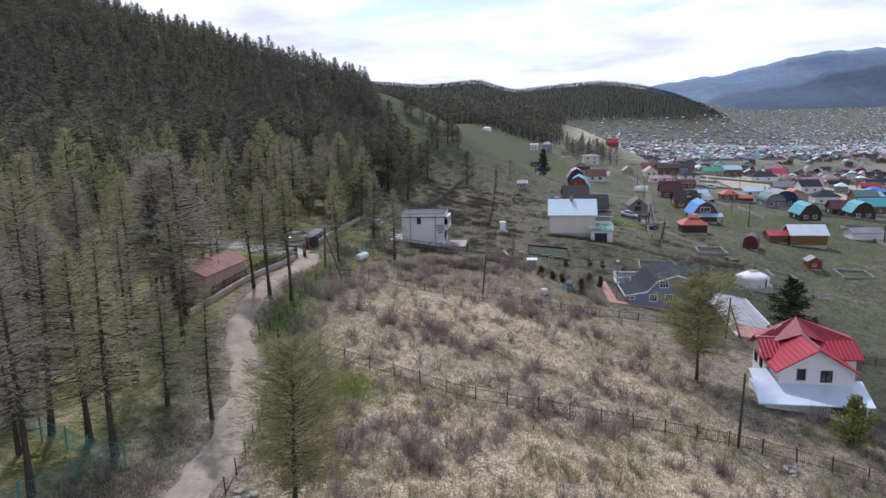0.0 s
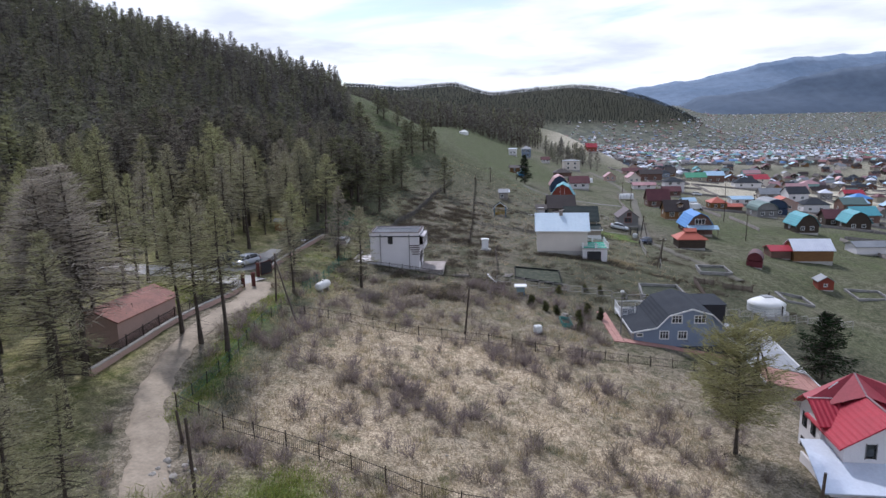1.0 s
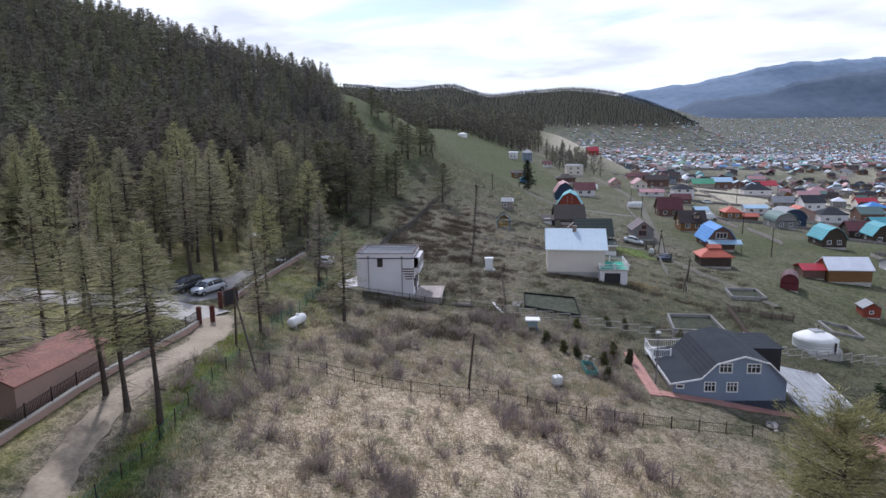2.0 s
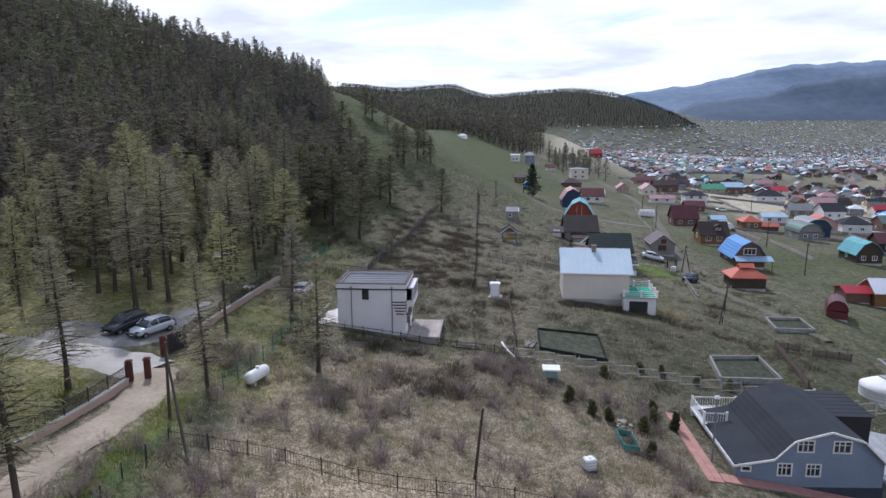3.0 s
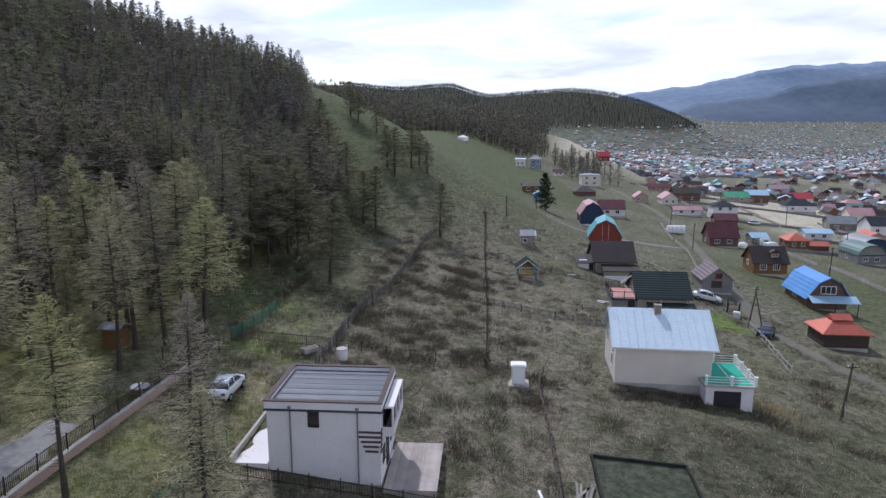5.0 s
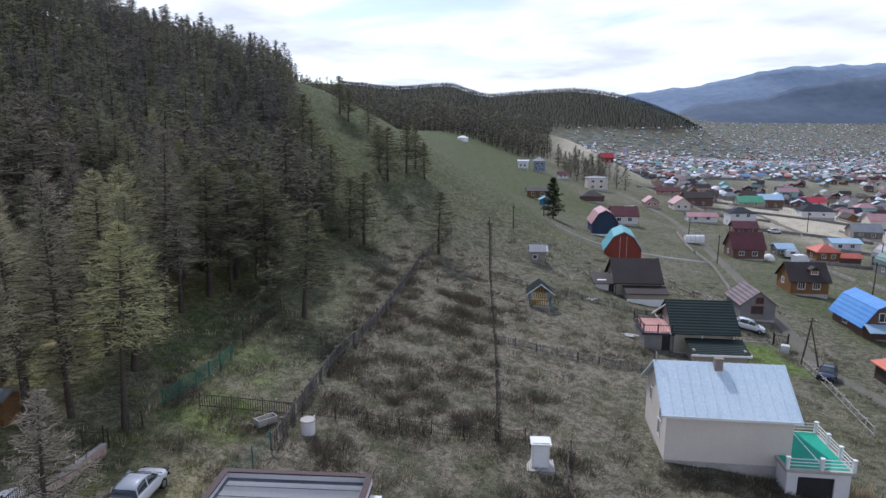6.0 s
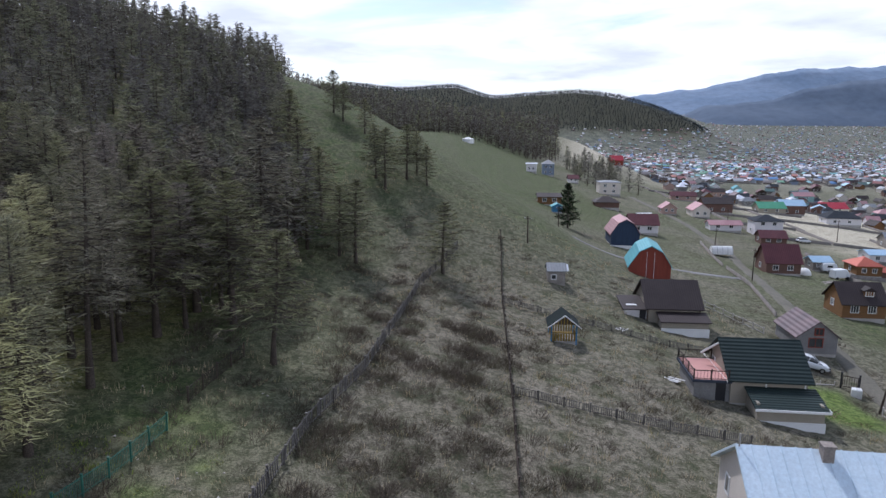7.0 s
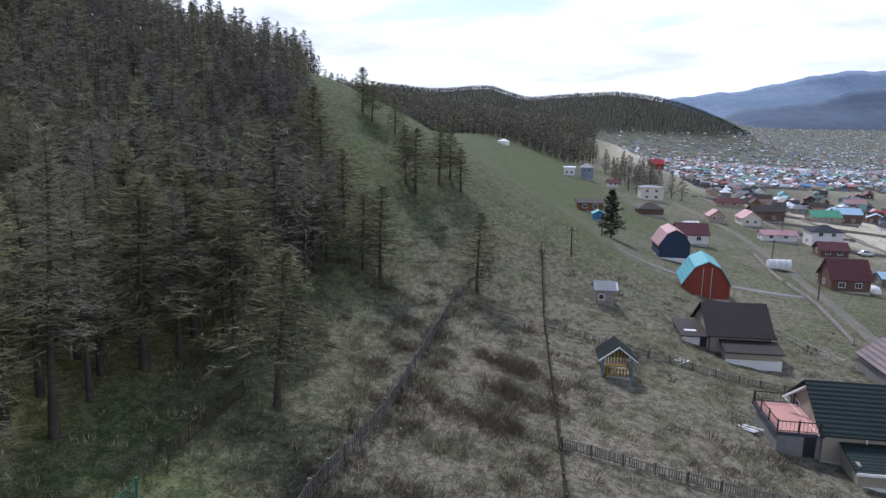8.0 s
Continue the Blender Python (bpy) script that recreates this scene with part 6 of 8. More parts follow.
def scatter(name, label, category, points, variants, mat, seed):
    rr = np.random.default_rng(seed)
    vs, fs, ts, n = [], [], [], 0
    for x, y, s, flat in points:
        v, f = variants[int(rr.integers(len(variants)))]
        t = rr.uniform(0, math.tau)
        c, d = math.cos(t) * s, math.sin(t) * s
        turn = np.array([[c, -d, 0], [d, c, 0], [0, 0, s * flat]])
        vs.append(v @ turn.T + np.array([x, y, ground_at(x, y) - 0.05]))
        fs.append(f + n)
        ts.append(np.full(len(v), rr.random()))
        n += len(v)
    ob = new(name, mesh_of(name, np.concatenate(vs), np.concatenate(fs), mat, np.concatenate(ts)))
    return tagged(ob, label, category, "", "stuff")


def keep_off(x, y):
    """Where no shrub grows: roads, houses and yards."""
    road_x = np.interp(y, *LANE)
    if y < 97 and abs(x - road_x) < 2.2:
        return True
    for x0, x1, y0, y1 in ((-10.5, 4.2, 109.5, 119), (20.5, 35.5, 130.3, 140), (22.5, 48, 77, 99), (29, 46, 55, 73), (31, 41, 153, 166), (32, 42, 179, 192), (47, 58, 103, 115), (13.8, 23.3, 108.8, 118), (38, 48, 206, 219)):
        if x0 < x < x1 and y0 < y < y1:
            return True
    return False


def shrub_points(n, seed):
    rr = np.random.default_rng(seed)
    pts = []
    while len(pts) < n:
        x, y = rr.uniform(-22, 48), rr.uniform(18, 108)
        dens = 0.06 + 0.95 * patch(x, y, 4.5, 2.2) ** 3
        if y < 100:
            dens *= 1.0 if x < 22 else 0.4
        elif x < 12 and y > 100:
            dens *= 1.0 if x > -2 else 0.5
        else:
            dens *= 0.28
        if x > 20 and y > 100:
            dens *= 0.25
        if y > 165:
            dens *= 0.5
        if rr.random() < dens and not keep_off(x, y):
            pts.append((x, y, rr.uniform(0.5, 1.5) * 1.15, rr.uniform(0.6, 0.95) if y < 105 else rr.uniform(0.45, 0.75)))
    return pts


SHRUBS = [shrub_arrays(200 + k, 30) for k in range(8)]
scatter("shrubs", "leafless purple-brown shrubs over the dry field", "shrubs", shrub_points(1250, 21), SHRUBS, twig_mat, 22)


def budding_points(n, seed):
    rr = np.random.default_rng(seed)
    pts = []
    while len(pts) < n:
        x, y = rr.uniform(-8, 34), rr.uniform(20, 52)
        if not keep_off(x, y) and rr.random() < 0.15 + 0.85 * float(patch(x, y, 3.1, 4.7)) ** 2:
            pts.append((x, y, rr.uniform(0.4, 1.2), rr.uniform(0.6, 0.95)))
    return pts


scatter("budding_shrubs", "pale shrubs budding yellow-green in the straw", "shrubs", budding_points(260, 23), SHRUBS, budding_mat, 24)


def heath_arrays(seed, twigs):
    """A low dense dome of short dark twigs."""
    rr = np.random.default_rng(seed)
    v = []
    for _ in range(twigs):
        a, r = rr.uniform(0, math.tau), 0.62 * math.sqrt(rr.random())
        p = np.array([math.cos(a) * r, math.sin(a) * r, 0.0])
        d = np.array([math.cos(a) * r * 0.9 + rr.normal(0, 0.12), math.sin(a) * r * 0.9 + rr.normal(0, 0.12), rr.uniform(0.7, 1.1) * (1.0 - 0.6 * r)]) * 0.62
        w = np.cross(d, rr.normal(0, 1, 3))
        w = w / np.linalg.norm(w) * rr.uniform(0.011, 0.020)
        v += [p - w, p + w, p + d]
    v = np.array(v)
    return v, np.arange(len(v)).reshape(-1, 3)


def sprig_points(n, seed):
    rr = np.random.default_rng(seed)
    pts = []
    while len(pts) < n:
        x, y = rr.uniform(-20, 62), rr.uniform(22, 215)
        if not keep_off(x, y) and rr.random() < (0.35 + 0.65 * float(patch(x, y, 2.3, 1.9))) * (0.35 if y < 104 else 1.0):
            pts.append((x, y, rr.uniform(0.22, 0.6), rr.uniform(0.6, 1.1)))
    return pts


def heath_points(n, seed):
    rr = np.random.default_rng(seed)
    pts = []
    for _ in range(52):
        cx, cy, r = rr.uniform(-6, 15), rr.uniform(122, 182), rr.uniform(0.5, 1.1)
        pts += [(cx + rr.normal(0, r), cy + rr.normal(0, r), rr.uniform(0.8, 1.5), rr.uniform(0.7, 1.0)) for _ in range(9)]
    # dark domes added at the lone larch's foot, standing in for its shade
    for _ in range(12):
        pts.append((25.7 + rr.normal(0, 0.9), 62.4 + rr.normal(0, 0.8), rr.uniform(0.7, 1.2), rr.uniform(0.5, 0.8)))
    while len(pts) < n:
        x, y = rr.uniform(-17, 60), rr.uniform(96, 200)
        dens = float(patch(x, y, 3.4, 0.7)) ** 2 * (0.3 + 0.7 * float(patch(x, y, 11.0, 4.1)))
        if x > 12:
            dens *= 0.30
        elif x < -4:
            dens *= 0.55
        if y > 172:
            dens *= 0.35
        if rr.random() < dens and not keep_off(x, y):
            pts.append((x, y, 0.45 + 1.15 * rr.random() ** 2, rr.uniform(0.7, 1.1)))
    return pts


scatter("heath_shrubs", "low dark brown shrubs in clumps on the slope, some standing in for tree shade", "shrubs", heath_points(3180, 51), [heath_arrays(250 + k, 66) for k in range(8)], heath_mat, 52)
scatter("heath_sprigs", "scattered dark sprigs and dead stalks on the slope", "shrubs", sprig_points(7000, 53), [heath_arrays(270 + k, 15) for k in range(8)], heath_mat, 54)


def scrub_points(n, seed):
    """Brown scrub on the dug bank before the cream house."""
    rr = np.random.default_rng(seed)
    return [(rr.uniform(20.5, 31.5), rr.uniform(126.5, 130.6), rr.uniform(0.5, 1.1), rr.uniform(0.6, 1.0)) for _ in range(n)]


scatter("bank_scrub", "dark brown scrub on the bank below the cream house", "shrubs", scrub_points(130, 57), [heath_arrays(290 + k, 66) for k in range(6)], heath_mat, 58)


def pebble_arrays(seed):
    """A small angular stone."""
    rr = np.random.default_rng(seed)
    v = np.array([(1, 0, 0), (-0.5, 0.87, 0), (-0.5, -0.87, 0), (0.1, 0.1, 0.9), (0, 0, -0.4)]) * rr.uniform(0.6, 1.3, (5, 3))
    return v, np.array([(0, 1, 3), (1, 2, 3), (2, 0, 3), (1, 0, 4), (2, 1, 4), (0, 2, 4)])


def pebble_points(n, seed):
    rr = np.random.default_rng(seed)
    pts = []
    while len(pts) < n:
        x, y = rr.uniform(-22, 45), rr.uniform(24, 200)
        if rr.random() < 0.15 + 0.85 * float(patch(x, y, 3.7, 6.4)) ** 2:
            pts.append((x, y, 0.05 + 0.10 * rr.random() ** 2, rr.uniform(0.5, 0.9)))
    return pts


scatter("pebbles", "small pale stones strewn over the slope", "stones", pebble_points(3600, 59), [pebble_arrays(310 + k) for k in range(8)], rubble_mat, 60)


def tuft_arrays(seed, blades, wide=1.0):
    rr = np.random.default_rng(seed)
    v = []
    for _ in range(blades):
        a, r = rr.uniform(0, math.tau), rr.uniform(0, 0.35)
        p = np.array([math.cos(a) * r, math.sin(a) * r, 0])
        d = np.array([math.cos(a) * rr.uniform(0, 0.5), math.sin(a) * rr.uniform(0, 0.5), 1.0]) * rr.uniform(0.16, 0.42)
        w = np.array([-math.sin(a * 3), math.cos(a * 3), 0]) * rr.uniform(0.010, 0.024) * wide
        v += [p - w, p + w, p + d]
    v = np.array(v)
    return v, np.arange(len(v)).reshape(-1, 3)


def tuft_points(n, seed):
    rr = np.random.default_rng(seed)
    pts = []
    while len(pts) < n:
        y = 20 + 190 * rr.random() ** 1.5
        x = rr.uniform(-20, 46)
        if rr.random() < (0.25 + 0.75 * patch(x, y, 3.2, 5.1)) * (1 if y < 104 and x < 24 else 0.25) and not keep_off(x, y):
            pts.append((x, y, rr.uniform(0.7, 1.6), rr.uniform(0.7, 1.2)))
    return pts


scatter("dry_grass", "tufts of dry straw-coloured grass on the slope", "grass", tuft_points(20000, 31), [tuft_arrays(300 + k, 9) for k in range(8)], straw_mat, 32)


def stalk_points(n, seed):
    rr = np.random.default_rng(seed)
    return [(36.0 + rr.normal(0, 1.3), 128.6 + rr.normal(0, 0.9), rr.uniform(1.0, 2.0), rr.uniform(0.8, 1.2)) for _ in range(n)]


scatter("dry_stalks", "tall straw-yellow dead grass below the garage", "grass", stalk_points(160, 63), [tuft_arrays(350 + k, 9) for k in range(6)], straw_mat, 64)


def lawn_points(n, seed):
    rr = np.random.default_rng(seed)
    pts = []
    while len(pts) < n:
        kind = rr.random()
        if kind < 0.2:
            x, y = -9.0 + rr.normal(0, 1.7), 50 + rr.normal(0, 1.6)
        elif kind < 0.6:
            y = rr.uniform(58, 92)
            x = -17.9 + 0.03 * (y - 70) + rr.normal(0, 0.75)
        elif kind < 0.75:
            x, y = rr.uniform(-34, -24), rr.uniform(86, 94)
        else:
            x, y = rr.uniform(-19, -9), rr.uniform(97, 140)
            if patch(x, y, 2.5, 3.0) < 0.45:
                continue
        pts.append((x, y, rr.uniform(0.6, 1.2), rr.uniform(0.5, 0.9)))
    return pts


scatter("green_grass", "tufts of fresh green grass beside the road and under the trees", "grass", lawn_points(6000, 61), [tuft_arrays(330 + k, 7, 1.8) for k in range(6)], lawn_mat, 62)


# ---- fences, poles and small things ----
def polyline(points, gap):
    pts = np.array(points, float)
    along = np.concatenate([[0], np.cumsum(np.hypot(*np.diff(pts, axis=0).T))])
    n = max(2, int(round(along[-1] / gap)) + 1)
    s = np.linspace(0, along[-1], n)
    return [(float(np.interp(v, along, pts[:, 0])), float(np.interp(v, along, pts[:, 1]))) for v in s]


def fence(name, label, points, high, post_mat, bar_mat, post_gap=2.5, picket=0.16, thick=0.012, post_r=0.035, rails=2, lift=0.0, picket_low=0.08, ragged=0.0, rail_r=0.02):
    """Posts that follow the ground, rails between them, and pickets too thin to pick apart."""
    ob = tagged(thing(name, label, "fence", pose(*points[0], ground_at(*points[0]))), kind="")
    inv = ob.matrix_basis.inverted()
    rr = random.Random(len(points) * 7 + int(points[0][0] * 13))
    posts = polyline(points, post_gap)
    me = bpy.data.meshes.new("post")
    bm = boxes((-post_r, post_r, -post_r, post_r, -0.5, high + 0.08), (-post_r * 1.4, post_r * 1.4, -post_r * 1.4, post_r * 1.4, high + 0.08, high + 0.12))
    bm.to_mesh(me)
    bm.free()
    me.materials.append(post_mat)
    tops = []
    for x, y in posts:
        z = ground_at(x, y) + lift
        shared("post", me, ob, inv @ pose(x, y, z, rr.gauss(0, 1 + 3 * ragged), rr.gauss(0, 1 + 3 * ragged), rr.uniform(0, 10)))
        tops.append((x, y, z))
    for k in range(rails):
        v = high * (0.18 + 0.74 * k / max(1, rails - 1))
        bm, last = bmesh.new(), None
        for x, y, z in tops:
            zz = z + v + rr.gauss(0, 0.05 * ragged)
            ring = [bm.verts.new((x + a * rail_r, y + a * rail_r, zz + b * rail_r)) for a, b in ((-1, -1), (1, -1), (1, 1), (-1, 1))]
            if last:
                for i in range(4):
                    bm.faces.new((last[i], last[(i + 1) % 4], ring[(i + 1) % 4], ring[i]))
            last = ring
        bmesh.ops.transform(bm, matrix=inv, verts=bm.verts[:])
        part("rail", bm, bar_mat, ob)
    if picket:
        v, f = [], []
        for x, y in polyline(points, picket):
            if rr.random() < 0.12 * ragged:
                continue
            z = ground_at(x, y) + lift
            h = high * (1 + rr.uniform(-0.12, 0.05) * (0.3 + ragged))
            tx, ty = rr.gauss(0, 0.03 * ragged), rr.gauss(0, 0.03 * ragged)
            n = len(v)
            for zz, ox, oy in ((z + picket_low, 0, 0), (z + h, tx, ty)):
                v += [(x - thick + ox, y - thick + oy, zz), (x + thick + ox, y - thick + oy, zz), (x + thick + ox, y + thick + oy, zz), (x - thick + ox, y + thick + oy, zz)]
            f += [(n, n + 1, n + 5, n + 4), (n + 1, n + 2, n + 6, n + 5), (n + 2, n + 3, n + 7, n + 6), (n + 3, n, n + 4, n + 7), (n + 4, n + 5, n + 6, n + 7)]
        v = np.array(v)
        v = v @ np.array(inv.to_3x3()).T + np.array(inv.translation)
        child = new("paling", mesh_of("paling", v, f, bar_mat))
        child.parent = ob
        tagged(child, kind="stuff")
    return ob


fence("iron_fence", "low rusty iron picket fence across the dry field", [(-18.6, 60.6), (-14.3, 57.7), (-7.8, 55.1), (1.3, 50.4), (12.6, 49.5), (24, 48.8), (34.6, 46), (46, 43)], 1.2, iron, iron, 2.6, 0.16, 0.008, rail_r=0.014)
fence("iron_fence", "low dark iron fence at the upper end of the field", [(-15.4, 83.3), (-8.8, 83.3), (-2, 81.6), (7, 81.5), (14, 80.2), (23.8, 80.4), (30.3, 80.9), (37, 78)], 1.1, iron, iron, 2.6, 0.2, 0.008, rail_r=0.014)
fence("iron_fence", "dark iron fence along the dirt road", [(-12.9, 29), (-13.0, 35), (-13.3, 41), (-14.2, 46.5)], 1.0, iron, iron, 2.2, 0.0, rails=1)
fence("iron_fence", "dark iron fence between the road and the field", [(-18.6, 60.6), (-17.6, 66), (-17.0, 72), (-16.4, 79.5), (-15.4, 83.3)], 1.0, iron, green_mesh, 2.4, 0.2, 0.006, rail_r=0.01)
fence("iron_fence", "low iron fence below the white house", [(-10.8, 110.4), (-4, 109.6), (1, 109.2), (7.6, 108.4), (11.0, 107.7)], 0.9, iron, iron, 2.0, 0.17, 0.013)
fence("picket_fence", "weathered grey plank picket fence along the slope", [(-7.0, 127.3), (-5.6, 136.7), (-4.4, 143.6), (-1.6, 152.6), (0.8, 165.8), (3.2, 178.5), (5.5, 184.5), (8.5, 192)], 1.2, old_board, old_board, 2.2, 0.34, 0.04, 0.07, 2, ragged=1.0, rail_r=0.035)
fence("wire_fence", "dark overgrown wire fence between two plots", [(8.8, 131.8), (10.6, 148), (12.2, 164.6), (13.4, 178), (15.7, 200)], 0.8, dark_wood, dark_wood, 2.4, 0.10, 0.03, 0.06, 1, ragged=0.8)
fence("picket_fence", "dark sagging picket fence across the upper plot", [(11.2, 153.0), (17.2, 151.6), (22.7, 150.4), (30.5, 149.4)], 0.8, old_board, old_board, 2.2, 0.16, 0.03, 0.05, ragged=1.0)
fence("picket_fence", "grey picket fence above the gazebo", [(13.4, 178.5), (19.1, 176.6), (26.8, 174.4), (32, 172.2), (39, 171.6)], 0.8, old_board, old_board, 2.2, 0.16, 0.03, 0.05, ragged=1.0)
fence("board_fence", "low dark double-rail fence below the white cabinet", [(14.4, 131.8), (13.2, 128), (12.6, 120), (11.8, 112.7), (11.2, 107.9)], 0.65, dark_wood, dark_wood, 1.7, 0.0, 0.03, 0.05, 2, ragged=0.1, rail_r=0.07)
fence("iron_fence", "low iron picket fence across the plot by the cabinet", [(-5.8, 132.4), (-2.3, 132.4), (1.1, 131.9), (4.9, 131.8), (8.8, 131.8), (11.0, 132.4)], 0.95, iron, iron, 2.3, 0.17, 0.012, rail_r=0.012)


def frame_fence(label, points, high, mat):
    """Bays of welded frames with thin bars, each bay level, so that the line goes down the slope in steps."""
    ob = thing("frame_fence", label, "fence", pose(*points[0], ground_at(*points[0])))
    inv = ob.matrix_basis.inverted()
    line = polyline(points, 2.1)
    for (x0, y0), (x1, y1) in zip(line, line[1:]):
        z = max(ground_at(x0, y0), ground_at(x1, y1)) + 0.04
        long = math.hypot(x1 - x0, y1 - y0) - 0.06
        turn = inv @ pose(x0, y0, z, 0, 0, math.degrees(math.atan2(y1 - y0, x1 - x0)))
        bay = part("panel", boxes((0, long, -0.03, 0.03, 0.05, 0.12), (0, long, -0.03, 0.03, high - 0.07, high), (0, 0.07, -0.03, 0.03, -0.6, high), (long - 0.07, long, -0.03, 0.03, -0.6, high)), mat, ob)
        bay.matrix_basis = turn
        bars = bmesh.new()
        for k in range(1, 14):
            box(bars, k * long / 14 - 0.008, k * long / 14 + 0.008, -0.008, 0.008, 0.12, high - 0.07)
        part("bar_mesh", bars, mat, bay)


frame_fence("pale metal frame fence stepping down below the gardens", [(11.1, 107.6), (20.1, 106.0), (28.6, 104.6), (37, 104.2), (44.5, 104.2), (51, 105.0), (57.5, 107.2), (67.2, 109.0)], 0.95, concrete)
fence("panel_fence", "pale grey board fence beside the village track", [(77.6, 268), (73.2, 252), (69.2, 237)], 0.75, weathered, weathered, 2.4, 0.26, 0.08, 0.05)
fence("panel_fence", "pale grey board fence along the plot", [(68.4, 233.5), (64.0, 215), (56.9, 193.3)], 0.75, weathered, weathered, 2.4, 0.26, 0.08, 0.05)
fence("panel_fence", "weathered board fence beside the parked car", [(51.0, 161.8), (48.6, 154.5), (46.5, 146.7), (45.2, 141)], 0.9, concrete, concrete, 1.8, 0.0, rails=2, rail_r=0.035, post_r=0.05)
fence("panel_fence", "weathered board fence beside the brown-roofed house", [(49.5, 183), (46.4, 192.5), (44.6, 197)], 0.9, concrete, concrete, 1.8, 0.0, rails=2, rail_r=0.035, post_r=0.05)
fence("board_fence", "dark board fence round a vegetable plot", [(46.9, 121.3), (45.4, 114.8), (43.7, 108.6)], 1.0, dark_wood, dark_wood, 2.2, 0.18, 0.08, 0.06)
fence("iron_fence", "dark iron fence behind the red-roofed house", [(49.5, 75.5), (52, 77.6), (57.1, 79.4), (64, 81)], 1.2, iron, iron, 2.4, 0.18, 0.015)
fence("green_fence", "green wire fence between wood and field", [(-14.9, 93.6), (-13.4, 101), (-12.4, 108), (-11.0, 113.4)], 1.4, green_mesh, green_mesh, 2.4, 0.12, 0.004, 0.035, 3, rail_r=0.01)
fence("green_fence", "green wire fence beside the white house", [(-9.2, 118.6), (-8.1, 124.1), (-7.0, 127.3)], 1.4, green_mesh, green_mesh, 2.4, 0.12, 0.004, 0.035, 3, rail_r=0.01)
fence("iron_fence", "low dark fence at the end of the yard", [(-13.1, 131.8), (-9.5, 132.0), (-6.4, 132.1)], 1.1, dark_wood, iron, 2.0, 0.17, 0.02)
fence("wire_fence", "old wire fence on thin posts at the end of the drive", [(-19.9, 125.9), (-18.1, 125.6), (-16.6, 126.0), (-15.9, 128.6)], 1.0, dark_wood, iron, 1.7, 0.0, rails=2, rail_r=0.012, post_r=0.05)
fence("green_fence", "dark green fence at the foot of the wood", [(-15.6, 131.5), (-14.2, 135.5), (-13.2, 140.4)], 1.2, green_mesh, green_mesh, 2.0, 0.13, 0.012, 0.05)
fence("iron_fence", "old iron fence below the wood", [(-13.1, 144.1), (-12.4, 148), (-11.4, 152.4)], 1.2, dark_wood, iron, 2.0, 0.2, 0.016, 0.05, ragged=0.7)
fence("netting_fence", "teal netting fence in the wood", [(-31, 39.6), (-28.6, 38.9), (-25.2, 37.6), (-21.3, 35.4), (-19.8, 35.6)], 1.6, teal_mesh, teal_mesh, 2.6, 0.14, 0.006, 0.035, 3, rail_r=0.012)
fence("netting_fence", "teal netting fence running down through the wood", [(-19.8, 35.6), (-21.9, 32.2), (-24.6, 28)], 1.6, teal_mesh, teal_mesh, 2.6, 0.14, 0.006, 0.035, 3, rail_r=0.012)


def yard_wall(points, gap_high=0.55):
    """A low rendered wall with a coping and an iron fence on top."""
    ob = thing("yard_wall", "low red-brown wall with pale coping along the drive", "wall", pose(*points[0], ground_at(*points[0])))
    inv = ob.matrix_basis.inverted()
    pts = polyline(points, 2.5)
    for a, b in zip(pts, pts[1:]):
        za, zb = ground_at(*a), ground_at(*b)
        d = Vector((b[0] - a[0], b[1] - a[1], 0)).normalized()
        s = Vector((-d.y, d.x, 0))
        for nm, half, lo, hi, mat in (("wall_section", 0.16, -0.6, gap_high, pink_render), ("coping", 0.22, gap_high, gap_high + 0.08, concrete)):
            bm = bmesh.new()
            vs = [bm.verts.new(Vector((p[0], p[1], z + v)) + s * side * half) for p, z in ((a, za), (b, zb)) for side in (-1, 1) for v in (lo, hi)]
            for f in ((0, 1, 3, 2), (4, 6, 7, 5), (0, 4, 5, 1), (2, 3, 7, 6), (0, 2, 6, 4), (1, 5, 7, 3)):
                bm.faces.new([vs[i] for i in f])
            bmesh.ops.recalc_face_normals(bm, faces=bm.faces[:])
            bmesh.ops.transform(bm, matrix=inv, verts=bm.verts[:])
            part(nm, bm, mat, ob)
    fence("iron_fence", "black iron pickets on the low yard wall", points, 1.05, iron, iron, 2.5, 0.14, 0.013, lift=gap_high + 0.05)


yard_wall([(-27.6, 66), (-26.6, 71.6), (-25.4, 77), (-24.3, 81), (-23.0, 86.5), (-22.3, 93.0)])
yard_wall([(-21.5, 100.6), (-20.8, 106.6), (-19.7, 112.2), (-18.0, 120.5), (-16.9, 125.2)])
house("pink_house", "long pink rendered building with a faded red roof", at_corner(-27.8, 71.8, 7.0, 79), 9.5, 5.0, 2.7, 1.0, pink_render, material("faded_red_tiles", (0.30, 0.145, 0.115), (0.22, 0.115, 0.095), scale=0.8, fine=6, grain=0.2), over=0.35, plinth=1.0)


def gate_post(x, y):
    z = ground_at(x, y)
    ob = thing("gate_post", "dark red brick gate post with a cap", "gate post", pose(x, y, z, 0, 0, 12), "gate posts of the drive")
    part("shaft", boxes((-0.23, 0.23, -0.23, 0.23, -0.4, 1.75)), stone_red, ob)
    part("cap", boxes((-0.29, 0.29, -0.29, 0.29, 1.75, 1.84), (-0.18, 0.18, -0.18, 0.18, 1.84, 1.92)), stone_red, ob)


